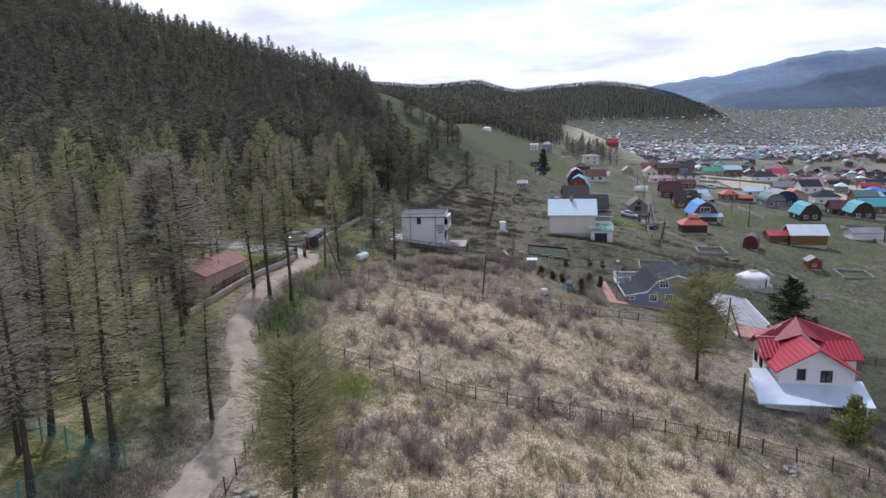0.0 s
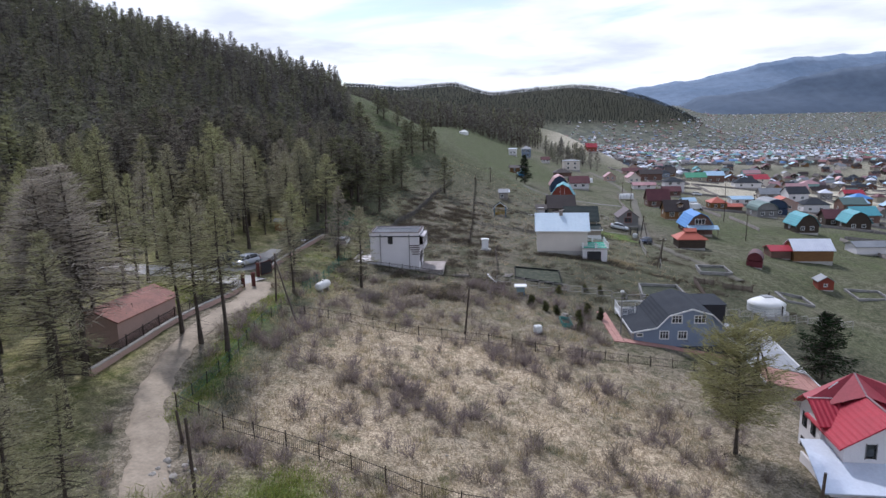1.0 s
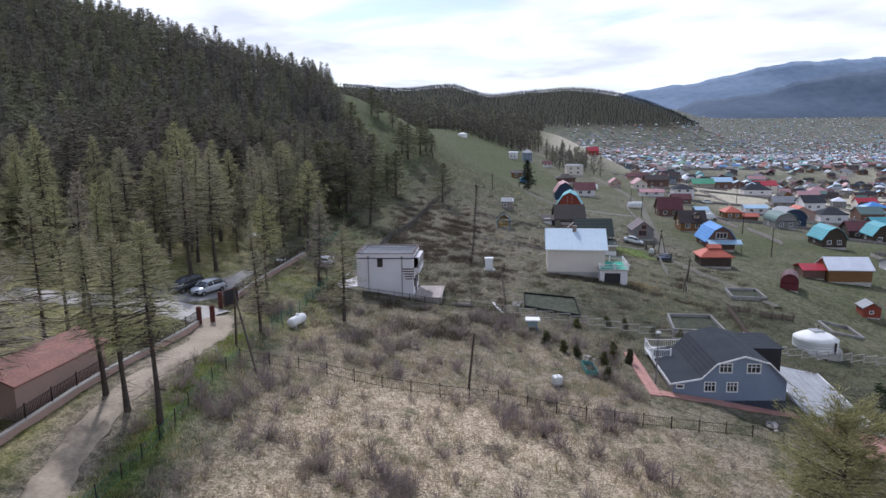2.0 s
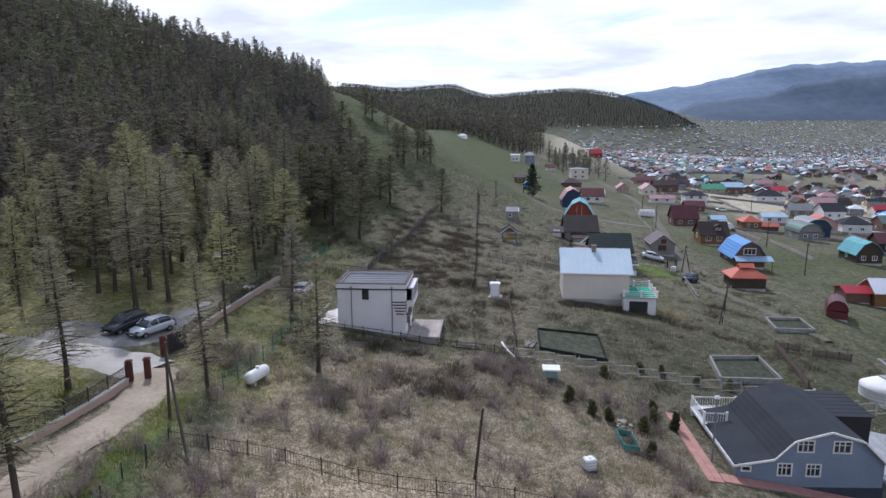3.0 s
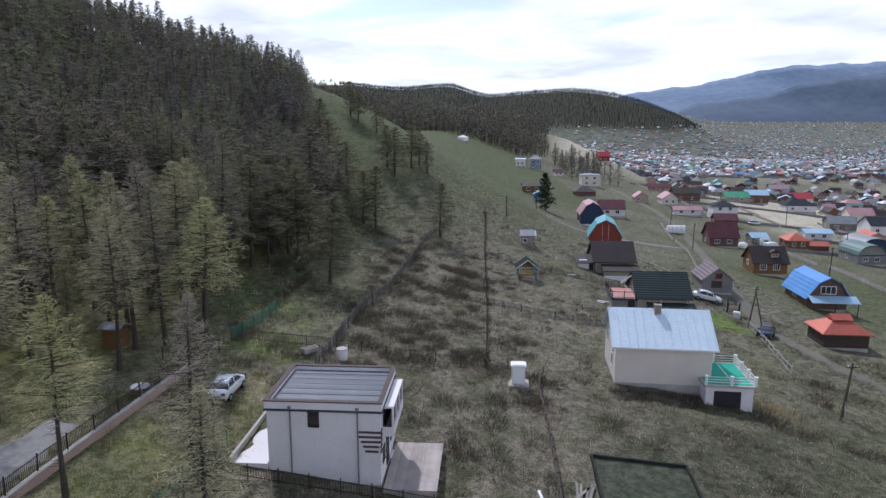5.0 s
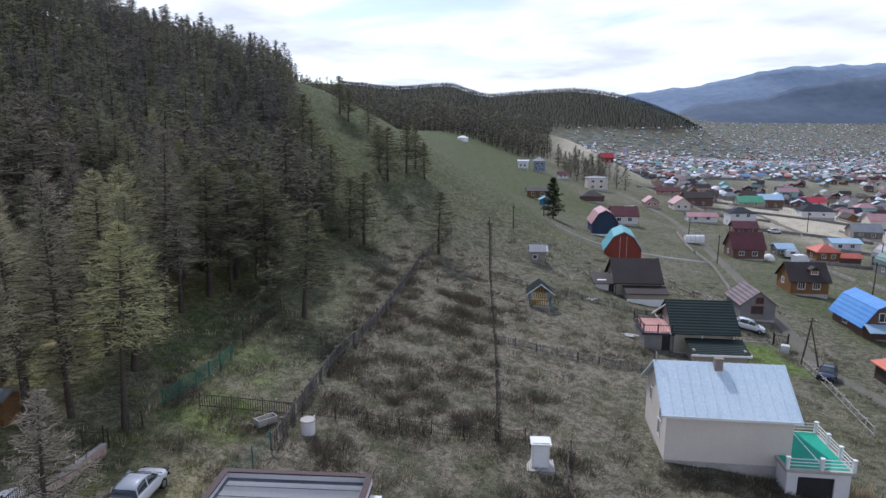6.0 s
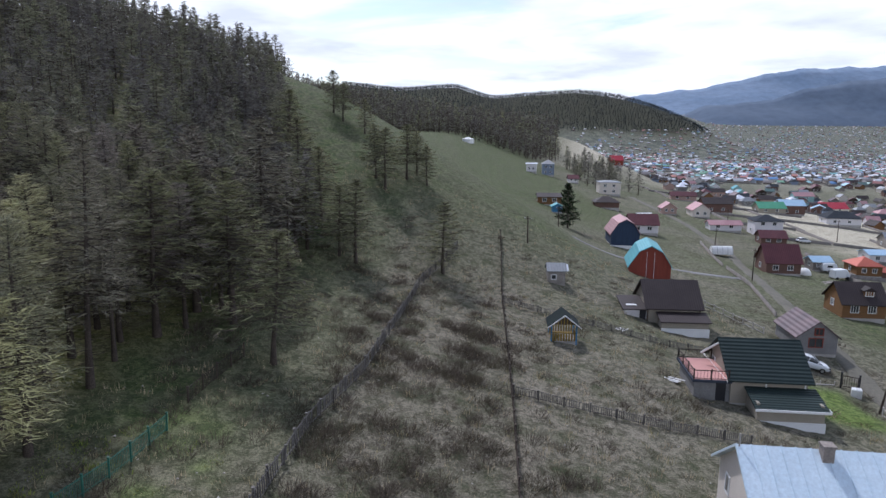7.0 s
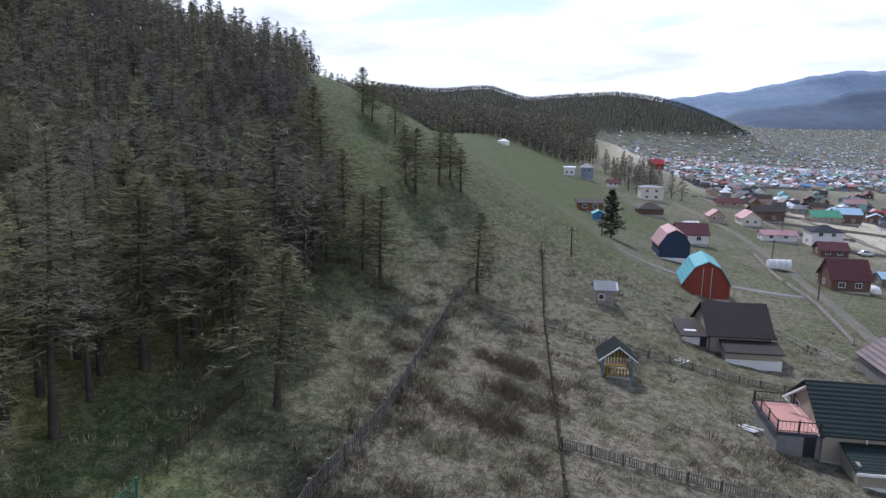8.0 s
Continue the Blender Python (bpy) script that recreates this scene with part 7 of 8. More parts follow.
for p in ((-22.3, 93.6), (-21.2, 94.4), (-21.9, 99.6)):
    gate_post(*p)
leaf = thing("iron_gate", "dark metal gate leaf standing open", "gate", pose(-21.6, 99.9, ground_at(-21.6, 99.9), 0, 0, 62))
part("gate_frame", boxes((0, 2.2, -0.03, 0.03, 0.1, 0.18), (0, 2.2, -0.03, 0.03, 1.8, 1.88), (0, 0.08, -0.03, 0.03, 0.1, 1.88), (2.12, 2.2, -0.03, 0.03, 0.1, 1.88)), stone_red, leaf)
for k in range(9):
    part("board", boxes((0.1 + k * 0.225, 0.31 + k * 0.225, -0.02, 0.02, 0.18, 1.8)), dark_door, leaf)


def garden_gate():
    ob = thing("garden_gate", "black sheet-metal garden gate between dark posts", "gate", pose(50.8, 168.4, ground_at(50.8, 168.4), 0, 0, -35))
    for px in (0, 1.75):
        part("post", boxes((px - 0.09, px + 0.09, -0.09, 0.09, -0.5, 1.75), (px - 0.12, px + 0.12, -0.12, 0.12, 1.75, 1.83)), dark_door, ob)
    part("gate_frame", boxes((0.1, 1.65, -0.03, 0.03, 0.15, 0.22), (0.1, 1.65, -0.03, 0.03, 1.38, 1.45), (0.1, 0.17, -0.03, 0.03, 0.22, 1.38), (1.58, 1.65, -0.03, 0.03, 0.22, 1.38)), iron, ob)
    for k in range(6):
        part("bar", boxes((0.3 + k * 0.23, 0.34 + k * 0.23, -0.015, 0.015, 0.22, 1.38)), iron, ob)


garden_gate()
cube = thing("water_container", "white plastic container beside the garden gate", "container", pose(51.3, 166.4, ground_at(51.3, 166.4), 0, 0, -30))
bm = boxes((-0.5, 0.5, -0.45, 0.45, -0.1, 0.95))
bmesh.ops.bevel(bm, geom=bm.edges[:], offset=0.08, segments=2, affect="EDGES")
part("bottle", bm, tank_white, cube)
part("cap", tube(bmesh.new(), (0, 0, 0.94), (0, 0, 1.02), 0.12, 0.12, 10), white_paint, cube)
fence("picket_fence", "short dark picket fence beside the foundation", [(47.0, 121.2), (50.4, 121.6)], 1.0, dark_wood, dark_wood, 1.7, 0.2, 0.05, 0.05)
fence("picket_fence", "dark picket fence above the yurt", [(51.6, 120.6), (54, 120.9), (57.2, 121.2)], 1.0, dark_wood, dark_wood, 1.9, 0.2, 0.05, 0.05)
fence("panel_fence", "low pale rail along the garden lawn", [(44.3, 166.8), (47.2, 167.8), (50.2, 168.6)], 0.4, concrete, concrete, 2.0, 0.0, rails=1, rail_r=0.05)


def caravan():
    """A small rounded caravan."""
    ob = thing("caravan", "small white caravan parked in a village yard", "caravan", pose(99.0, 246.5, ground_at(99, 246.5) + 0.35, 0, 0, -8))
    bm = bmesh.new()
    prism(bm, [(-1.6, 0.2), (-1.7, 0.9), (-1.45, 1.75), (-1.1, 1.95), (1.1, 1.95), (1.45, 1.75), (1.7, 0.9), (1.6, 0.2)], -0.95, 0.95, "y")
    bmesh.ops.bevel(bm, geom=bm.edges[:], offset=0.08, segments=2, affect="EDGES")
    part("shell", bm, car_white, ob)
    part("window_pane", boxes((-0.6, 0.6, -0.97, -0.952, 1.0, 1.5)), glass_mat, ob)
    for sgn in (-1, 1):
        part("wheel", tube(bmesh.new(), (0, sgn * 0.75, 0.0), (0, sgn * 0.93, 0.0), 0.34, 0.34, 14), rubber, ob)
    part("tow_bar", boxes((1.6, 2.5, -0.05, 0.05, 0.12, 0.22)), iron, ob)


def utility_pole(x, y, tall, lean_x=0.0, lean_y=0.0, brace=None, arm=True, base=False):
    z = ground_at(x, y)
    ob = thing("utility_pole", "dark wooden utility pole" + (" with a slanting brace" if brace else ""), "utility pole", pose(x, y, z), "utility poles")
    part("pole", tube(bmesh.new(), (0, 0, -0.6), (lean_x, lean_y, tall), 0.13, 0.085, 8), dark_wood, ob)
    if brace:
        bx, by = brace[0] - x, brace[1] - y
        part("brace", tube(bmesh.new(), (bx, by, ground_at(*brace) - z - 0.4), (lean_x * 0.85, lean_y * 0.85, tall * 0.87), 0.11, 0.08, 8), dark_wood, ob)
    if arm:
        part("cross_arm", boxes((lean_x - 0.55, lean_x + 0.55, lean_y - 0.05, lean_y + 0.05, tall - 0.5, tall - 0.4)), dark_wood, ob)
        for s in (-0.45, 0.45):
            part("insulator", tube(bmesh.new(), (lean_x + s, lean_y, tall - 0.4), (lean_x + s, lean_y, tall - 0.25), 0.04, 0.03, 6), white_paint, ob)
    if base:
        part("footing", tube(bmesh.new(), (0.16, 0, -0.5), (0.1, 0, 1.7), 0.14, 0.12, 8), concrete, ob)


utility_pole(-16.9, 87.4, 5.9, 0.35, -0.5, (-13.4, 81.2), arm=False)
utility_pole(24.0, 48.8, 6.6, 0.05, -0.3, arm=False)
utility_pole(4.8, 83.9, 5.3, 0.55, -0.3, arm=False)
utility_pole(44.1, 130.2, 5.6, 0.45, 0, (43.2, 129.2), base=True)
utility_pole(51.2, 162.6, 6.2, 0.55, -0.6, (52.8, 161.2))
utility_pole(81.0, 171.4, 7.0, 0.1, 0)
utility_pole(-13.3, 49.0, 5.0, -0.3, 0.3, arm=False)


def pole_line(rows):
    for x, y, tall in rows:
        utility_pole(x, y, tall, random.uniform(-0.2, 0.2), 0)


pole_line([(68, 222, 6.5), (75, 254, 6.5), (100, 300, 7), (118, 240, 7), (136, 300, 7), (91, 205, 6.5), (110, 160, 6.5), (33, 238, 4.5), (20, 200, 4.2)])
lamp = thing("yard_lamp", "grey metal lamp post beside the paved path", "lamp post", pose(24.7, 90.6, 0.55))
part("pole", tube(bmesh.new(), (0, 0, -0.5), (0.05, 0, 5.5), 0.09, 0.06, 8), grey_wall, lamp)
part("lamp_head", boxes((-0.16, 0.26, -0.14, 0.14, 5.5, 5.64), (-0.1, 0.2, -0.1, 0.1, 5.64, 5.72)), white_paint, lamp)


def gas_tank():
    ob = thing("gas_tank", "white horizontal gas tank on legs in the grass", "tank", pose(-12.8, 96.2, ground_at(-12.8, 96.2) - 0.02, 0, 0, 68))
    bm = bmesh.new()
    prof = [(-1.45, 0.0), (-1.4, 0.25), (-1.25, 0.44), (-1.05, 0.52), (1.05, 0.52), (1.25, 0.44), (1.4, 0.25), (1.45, 0.0)]
    loops = [[bm.verts.new((x, r * math.cos(k * math.tau / 16), 0.75 + r * math.sin(k * math.tau / 16))) for k in range(16)] for x, r in prof[1:-1]]
    for lo, hi in zip(loops, loops[1:]):
        for k in range(16):
            bm.faces.new((lo[k], lo[(k + 1) % 16], hi[(k + 1) % 16], hi[k]))
    bm.faces.new(loops[0][::-1])
    bm.faces.new(loops[-1])
    bmesh.ops.recalc_face_normals(bm, faces=bm.faces[:])
    part("vessel", bm, tank_white, ob, smooth=True)
    for x in (-0.8, 0.8):
        part("leg", boxes((x - 0.12, x + 0.12, -0.4, 0.4, -0.7, 0.35)), concrete, ob)
    part("valve_cap", tube(bmesh.new(), (0.1, 0, 1.2), (0.1, 0, 1.45), 0.16, 0.16, 10), tank_white, ob)


gas_tank()


def cabinet():
    ob = thing("meter_cabinet", "white metal cabinet with a pitched lid on the slope", "cabinet", pose(11.5, 129.0, ground_at(11.5, 129) + 0.1, 0, 0, -6))
    part("body", boxes((-0.6, 0.6, -0.5, 0.5, -0.4, 1.75)), white_wall, ob)
    part("door", boxes((-0.5, 0.5, -0.54, -0.505, 0.1, 1.6)), white_paint, ob)
    part("slab", boxes((-0.95, 1.0, -0.95, 0.8, -0.6, 0.02)), concrete, ob)
    part("lid", boxes((-0.72, 0.72, -0.62, 0.62, 1.75, 1.85), (-0.6, 0.6, -0.5, 0.5, 1.85, 1.93)), white_paint, ob)


def feeder():
    ob = thing("beehive_stand", "small teal stand with a white lid by the rail fence", "stand", pose(14.0, 102.9, ground_at(14, 102.9), 0, 0, -8))
    for x in (-0.5, 0.5):
        for y in (-0.4, 0.4):
            part("leg", boxes((x - 0.05, x + 0.05, y - 0.05, y + 0.05, -0.3, 0.45)), blue_paint, ob)
    part("body", boxes((-0.58, 0.58, -0.48, 0.48, 0.35, 1.1)), material("grey_teal_paint", (0.22, 0.30, 0.32), (0.18, 0.25, 0.27), fine=9, grain=0.15), ob)
    part("lid", boxes((-0.85, 0.85, -0.75, 0.75, 1.1, 1.24)), white_paint, ob)


def water_cube():
    ob = thing("water_container", "white plastic water container in a cage", "container", pose(13.6, 86.7, ground_at(13.6, 86.7) + 0.08, 0, 0, 14))
    ob.scale = (0.78, 0.78, 0.85)
    bm = boxes((-0.55, 0.55, -0.5, 0.5, 0.12, 1.12))
    bmesh.ops.bevel(bm, geom=bm.edges[:], offset=0.08, segments=2, affect="EDGES")
    part("bottle", bm, tank_white, ob)
    part("pallet", boxes((-0.6, 0.6, -0.55, 0.55, -0.1, 0.08)), dark_wood, ob)
    bm = bmesh.new()
    for z in (0.3, 0.6, 0.9):
        for a, b in (((-0.58, -0.53), (0.58, -0.53)), ((0.58, -0.53), (0.58, 0.53)), ((0.58, 0.53), (-0.58, 0.53)), ((-0.58, 0.53), (-0.58, -0.53))):
            tube(bm, (*a, z), (*b, z), 0.018, 0.018, 4)
    part("cage", bm, grey_wall, ob)
    part("cap", tube(bmesh.new(), (0, 0, 1.1), (0, 0, 1.22), 0.14, 0.14, 10), white_paint, ob)


cabinet()
feeder()
water_cube()


def border(name, label, category, corners, high, thick, mat, fill=None, fill_high=0.0):
    """A low frame on the ground: sides that follow the slope, with soil inside if there is any."""
    ob = thing(name, label, category, pose(*corners[0], ground_at(*corners[0])))
    inv = ob.matrix_basis.inverted()
    for a, b in zip(corners, corners[1:] + corners[:1]):
        d = (Vector(b) - Vector(a)).normalized()
        s = Vector((-d.y, d.x)) * thick / 2
        e = d * thick / 2
        bm = bmesh.new()
        vs = [bm.verts.new((*(Vector(p) + s * k + e * f), ground_at(*p) + v)) for p, f in ((a, -1), (b, -1)) for k in (-1, 1) for v in (-0.5, high)]
        for f in ((0, 1, 3, 2), (4, 6, 7, 5), (0, 4, 5, 1), (2, 3, 7, 6), (0, 2, 6, 4), (1, 5, 7, 3)):
            bm.faces.new([vs[i] for i in f])
        bmesh.ops.recalc_face_normals(bm, faces=bm.faces[:])
        bmesh.ops.transform(bm, matrix=inv, verts=bm.verts[:])
        part("side", bm, mat, ob)
    if fill:
        n = 9
        q = [Vector(c) for c in corners]
        bm = bmesh.new()
        grid = []
        for j in range(n):
            for i in range(n):
                p = (q[0] * (1 - i / 8) + q[1] * (i / 8)) * (1 - j / 8) + (q[3] * (1 - i / 8) + q[2] * (i / 8)) * (j / 8)
                grid.append(bm.verts.new((*p, ground_at(*p) + fill_high + random.uniform(0, 0.05))))
        for j in range(n - 1):
            for i in range(n - 1):
                bm.faces.new((grid[j * n + i], grid[j * n + i + 1], grid[(j + 1) * n + i + 1], grid[(j + 1) * n + i]))
        bmesh.ops.recalc_face_normals(bm, faces=bm.faces[:])
        bmesh.ops.transform(bm, matrix=inv, verts=bm.verts[:])
        part("soil", bm, fill, ob)
    return ob


black_net = material("black_netting", (0.02, 0.022, 0.021), (0.035, 0.038, 0.034), fine=8, grain=0.3, rough=0.9, spec=0.1)
old_concrete = material("weathered_concrete", (0.27, 0.262, 0.25), (0.19, 0.185, 0.175), scale=0.7, fine=6, grain=0.2, bump=0.3)
border("garden_bed", "dug garden bed edged with dark netting", "garden bed", [(14.3, 110.2), (21.2, 108.5), (22.1, 115.5), (15.1, 116.2)], 0.45, 0.16, black_net, soil, 0.2)
border("house_foundation", "open concrete house foundation on the slope", "foundation", [(32.8, 106.5), (40.7, 108.7), (41.2, 114.8), (34.1, 112.0)], 0.72, 0.24, old_concrete, soil, 0.27)
border("house_foundation", "low concrete foundation in the grass", "foundation", [(51.5, 129.3), (58.2, 131.1), (58.5, 135.3), (52.7, 134.3)], 0.6, 0.28, old_concrete, soil, 0.2)
border("house_foundation", "low pale foundation ring beside the track", "foundation", [(80.0, 126.6), (86.7, 127.4), (87.1, 131.6), (80.4, 131.3)], 0.4, 0.28, old_concrete)
border("house_foundation", "low brick foundation beside the village houses", "foundation", [(62, 119), (67.5, 120), (68, 124.5), (62.6, 123.5)], 0.4, 0.35, old_concrete)
border("garden_bed", "small garden bed edged with teal netting", "garden bed", [(17.4, 90.4), (18.6, 90.3), (18.7, 92.8), (17.5, 93.0)], 0.55, 0.05, teal_mesh, soil, 0.12)


def edging():
    """A bent pale board on edge along the foot of the double-rail fence."""
    ob = thing("garden_edging", "bent pale plank edging beside the double-rail fence", "edging", pose(11.1, 107.5, ground_at(11.1, 107.5)))
    bm, last = bmesh.new(), None
    for k in range(9):
        x, y = 11.05 - 0.45 * math.sin(math.pi * k / 8 * 0.6) - 0.05 * k, 107.5 + 0.5 * k
        z = ground_at(x, y)
        ring = [bm.verts.new((x - 11.1 + a, y - 107.5, z - ob.matrix_basis.translation.z + b)) for a, b in ((-0.09, -0.2), (0.09, -0.2), (0.09, 0.17), (-0.09, 0.17))]
        for i in range(4):
            if last:
                bm.faces.new((last[i], last[(i + 1) % 4], ring[(i + 1) % 4], ring[i]))
        if k in (0, 8):
            bm.faces.new(ring)
        last = ring
    bmesh.ops.recalc_face_normals(bm, faces=bm.faces[:])
    part("board", bm, white_paint, ob)


edging()
utility_pole(35.6, 78.6, 5.4, 0.3, -0.1, (38.0, 79.1), arm=False)
utility_pole(-16.3, 55.4, 2.4, -0.3, 0.1, arm=False)


def car(x, y, yaw, paint, label, long=4.4, tall=1.5, hatch=True):
    """A car: body with a waist, glazed cabin, wheels, lamps and bumpers. It looks along +x."""
    z = ground_at(x, y) + 0.14
    dx, dy = math.cos(math.radians(yaw)), math.sin(math.radians(yaw))
    pitch = -math.degrees(math.atan2(ground_at(x + dx, y + dy) - ground_at(x - dx, y - dy), 2))
    ob = thing("car", label, "car", pose(x, y, z, 0, pitch, yaw))
    h, w = long / 2, 0.88

    def loft(rows):
        """A closed skin over cross-sections, each a list of points from the one sill round to the other."""
        bm = bmesh.new()
        rings = [[bm.verts.new(p) for p in row] for row in rows]
        for lo, hi in zip(rings, rings[1:]):
            for k in range(len(lo)):
                q = (k + 1) % len(lo)
                bm.faces.new((lo[k], lo[q], hi[q], hi[k]))
        bm.faces.new(rings[0][::-1])
        bm.faces.new(rings[-1])
        bmesh.ops.recalc_face_normals(bm, faces=bm.faces[:])
        return bm

    def section(x, half, low, top):
        side = [(half * 0.90, low), (half, low + 0.16), (half, top - 0.22), (half * 0.95, top - 0.07), (half * 0.78, top)]
        return [(x, -u, v) for u, v in side] + [(x, u, v) for u, v in side[::-1]]

    deck = 0.98 if hatch else 0.94
    shape = ((-1, 0.74, 0.38, 0.70), (-0.97, 0.84, 0.28, deck - 0.10), (-0.86, 0.97, 0.22, deck), (-0.5, 1, 0.20, 0.99), (0.1, 1, 0.20, 0.97), (0.5, 1, 0.20, 0.93), (0.8, 0.96, 0.22, 0.82), (0.95, 0.84, 0.28, 0.68), (1, 0.70, 0.38, 0.56))
    part("body", loft([section(u * h, w * k, lo, hi) for u, k, lo, hi in shape]), paint, ob, smooth=True)
    rear = -h + (0.16 if hatch else 0.55)
    line = ((rear, 0.90), (rear + 0.40, tall - 0.14), (rear + 0.75, tall - 0.03), (-0.35, tall), (0.15, tall - 0.04), (0.45, tall - 0.16), (1.30, 0.88))

    def cabin(x, top, out=0.0):
        f = max(0.0, (top - 0.9) / (tall - 0.9))
        side = [(w * 0.93, 0.86), (w * (0.93 - 0.12 * f) + out, 0.86 + (top - 0.86) * 0.72), (w * (0.90 - 0.20 * f) + out, top - 0.03 * f + out), (w * (0.80 - 0.30 * f), top + 0.01 + out)]
        return [(x, -u, v) for u, v in side] + [(x, u, v) for u, v in side[::-1]]

    part("cabin_glass", loft([cabin(*p) for p in line]), glass_mat, ob, "dark tinted windows", smooth=True)
    part("roof_panel", loft([cabin(*p, 0.014)[2:6] for p in line[1:6]]), paint, ob, smooth=True)
    for a in (rear + 0.2, -0.35, 0.75):
        for s in (-1, 1):
            part("pillar", tube(bmesh.new(), (a + (0.12 if a < 0 else 0.3), s * (w - 0.06), 0.9), (a + (0.2 if a < 0 else -0.25), s * (w - 0.2), tall - 0.02), 0.04, 0.035, 5), paint, ob)
    for a in (-h + 0.85, h - 0.85):
        for s in (-1, 1):
            wheel = part("wheel", tube(bmesh.new(), (a, s * (w - 0.19), 0.18), (a, s * (w + 0.02), 0.18), 0.32, 0.32, 18), rubber, ob, "black tyre with an alloy rim")
            part("rim", tube(bmesh.new(), (a, s * (w + 0.0), 0.18), (a, s * (w + 0.035), 0.18), 0.20, 0.18, 12), chrome, wheel)
    for s in (-1, 1):
        part("headlight", boxes((h - 0.28, h - 0.02, s * 0.62 - 0.16, s * 0.62 + 0.16, 0.58, 0.70)), glass_mat, ob)
        part("tail_light", boxes((-h - 0.01, -h + 0.12, s * 0.66 - 0.13, s * 0.66 + 0.13, 0.66, 0.84)), red_sheet, ob)
        part("mirror", boxes((0.72, 0.88, s * (w + 0.08) - 0.08, s * (w + 0.08) + 0.08, 0.95, 1.08)), paint, ob)
    for a in (h, -h):
        part("bumper", boxes((a - 0.05, a + 0.05, -0.8, 0.8, 0.26, 0.44)), dark_door, ob)
    part("number_plate", boxes((h + 0.052, h + 0.062, -0.26, 0.26, 0.30, 0.41)), white_paint, ob)
    return ob


silver = material("silver_car_paint", (0.58, 0.61, 0.66), (0.54, 0.57, 0.62), fine=20, grain=0.04, rough=0.25, metal=0.15, spec=0.6)
charcoal = material("dark_grey_car_paint", (0.06, 0.065, 0.07), (0.05, 0.055, 0.06), fine=20, grain=0.05, rough=0.25, metal=0.4, spec=0.6)
car_white = material("white_car_paint", (0.68, 0.70, 0.72), (0.64, 0.66, 0.68), fine=20, grain=0.03, rough=0.25, spec=0.6)
car_blue = material("dark_blue_car_paint", (0.03, 0.045, 0.08), (0.035, 0.05, 0.09), fine=20, grain=0.04, rough=0.25, metal=0.3, spec=0.6)
car(-24.9, 104.7, 239, silver, "silver hatchback parked on the asphalt beside the gate")
car(-27.6, 105.4, 243, charcoal, "dark grey car with a light roof parked under the trees", 4.6, 1.6)
car(-13.1, 120.9, 82, car_white, "white saloon parked on the grass behind the white house", 4.2, 1.4, False)
car(49.2, 172.4, -20, car_white, "white saloon parked beside the grey block house", 4.6, 1.45, False)
car(50.3, 156.0, -130, car_blue, "dark blue car parked beside the board fence")
caravan()
car(118.6, 289.5, 10, car_white, "white car parked between far houses")
van = thing("van", "white delivery van in a village yard", "van", pose(96.4, 238.4, ground_at(96.4, 238.4) + 0.2, 0, 0, 10))
bm = boxes((-1.9, 1.2, -0.9, 0.9, 0.2, 2.1))
bmesh.ops.bevel(bm, geom=bm.edges[:], offset=0.12, segments=2, affect="EDGES")
part("body", bm, car_white, van)
bm = bmesh.new()
prism(bm, [(1.2, 0.25), (2.1, 0.25), (2.15, 0.95), (1.75, 1.1), (1.35, 1.9), (1.2, 1.95)], -0.85, 0.85, "y")
part("cab", bm, car_white, van)
for a in (-1.2, 1.4):
    for s in (-1, 1):
        part("wheel", tube(bmesh.new(), (a, s * 0.7, 0.15), (a, s * 0.92, 0.15), 0.34, 0.34, 14), rubber, van)


def heap(name, label, category, x, y, n, size, mat, seed, flat=0.5):
    """A loose heap: uneven pieces lying over each other on the ground."""
    rr = random.Random(seed)
    ob = thing(name, label, category, pose(x, y, ground_at(x, y)))
    for _ in range(n):
        a, r = rr.uniform(0, math.tau), size * math.sqrt(rr.random())
        px, py = r * math.cos(a), r * math.sin(a)
        s = rr.uniform(0.12, 0.34)
        bm = bmesh.new()
        bmesh.ops.create_icosphere(bm, subdivisions=1, radius=s)
        for v in bm.verts:
            v.co *= rr.uniform(0.75, 1.15)
            v.co.z *= flat + 0.2
        bmesh.ops.translate(bm, vec=(px, py, ground_at(x + px, y + py) - ground_at(x, y) + 0.08 + 0.25 * (1 - r / size)), verts=bm.verts[:])
        part("stone", bm, mat, ob)
    return ob


heap("stone_heap", "pale stones and rubbish beside the blue house", "stones", 33.4, 83.6, 14, 0.9, rubble_mat, 1)
heap("stone_heap", "pale stones in the rough garden", "stones", 18.6, 94.8, 10, 0.8, rubble_mat, 2)
heap("stone_heap", "pale stones scattered over the dry field", "stones", 27.0, 46.0, 8, 0.8, rubble_mat, 3)
heap("stone_heap", "roadside stones at the verge", "stones", -11.6, 32.5, 16, 1.6, rubble_mat, 4)
heap("stone_heap", "roadside stones below the verge", "stones", -15.8, 52.0, 12, 1.4, rubble_mat, 5)


def planks(name, label, x, y, yaw, n, long, mat, seed):
    rr = random.Random(seed)
    ob = thing(name, label, "planks", pose(x, y, ground_at(x, y) + 0.05, 0, 0, yaw))
    for k in range(n):
        part("plank", box(bmesh.new(), -long / 2, long / 2, -0.09, 0.09, 0, 0.05, pose(rr.uniform(-0.3, 0.3), rr.uniform(-0.6, 0.6), 0.06 + 0.06 * (k // 3), 0, 0, rr.gauss(0, 9))), mat, ob)


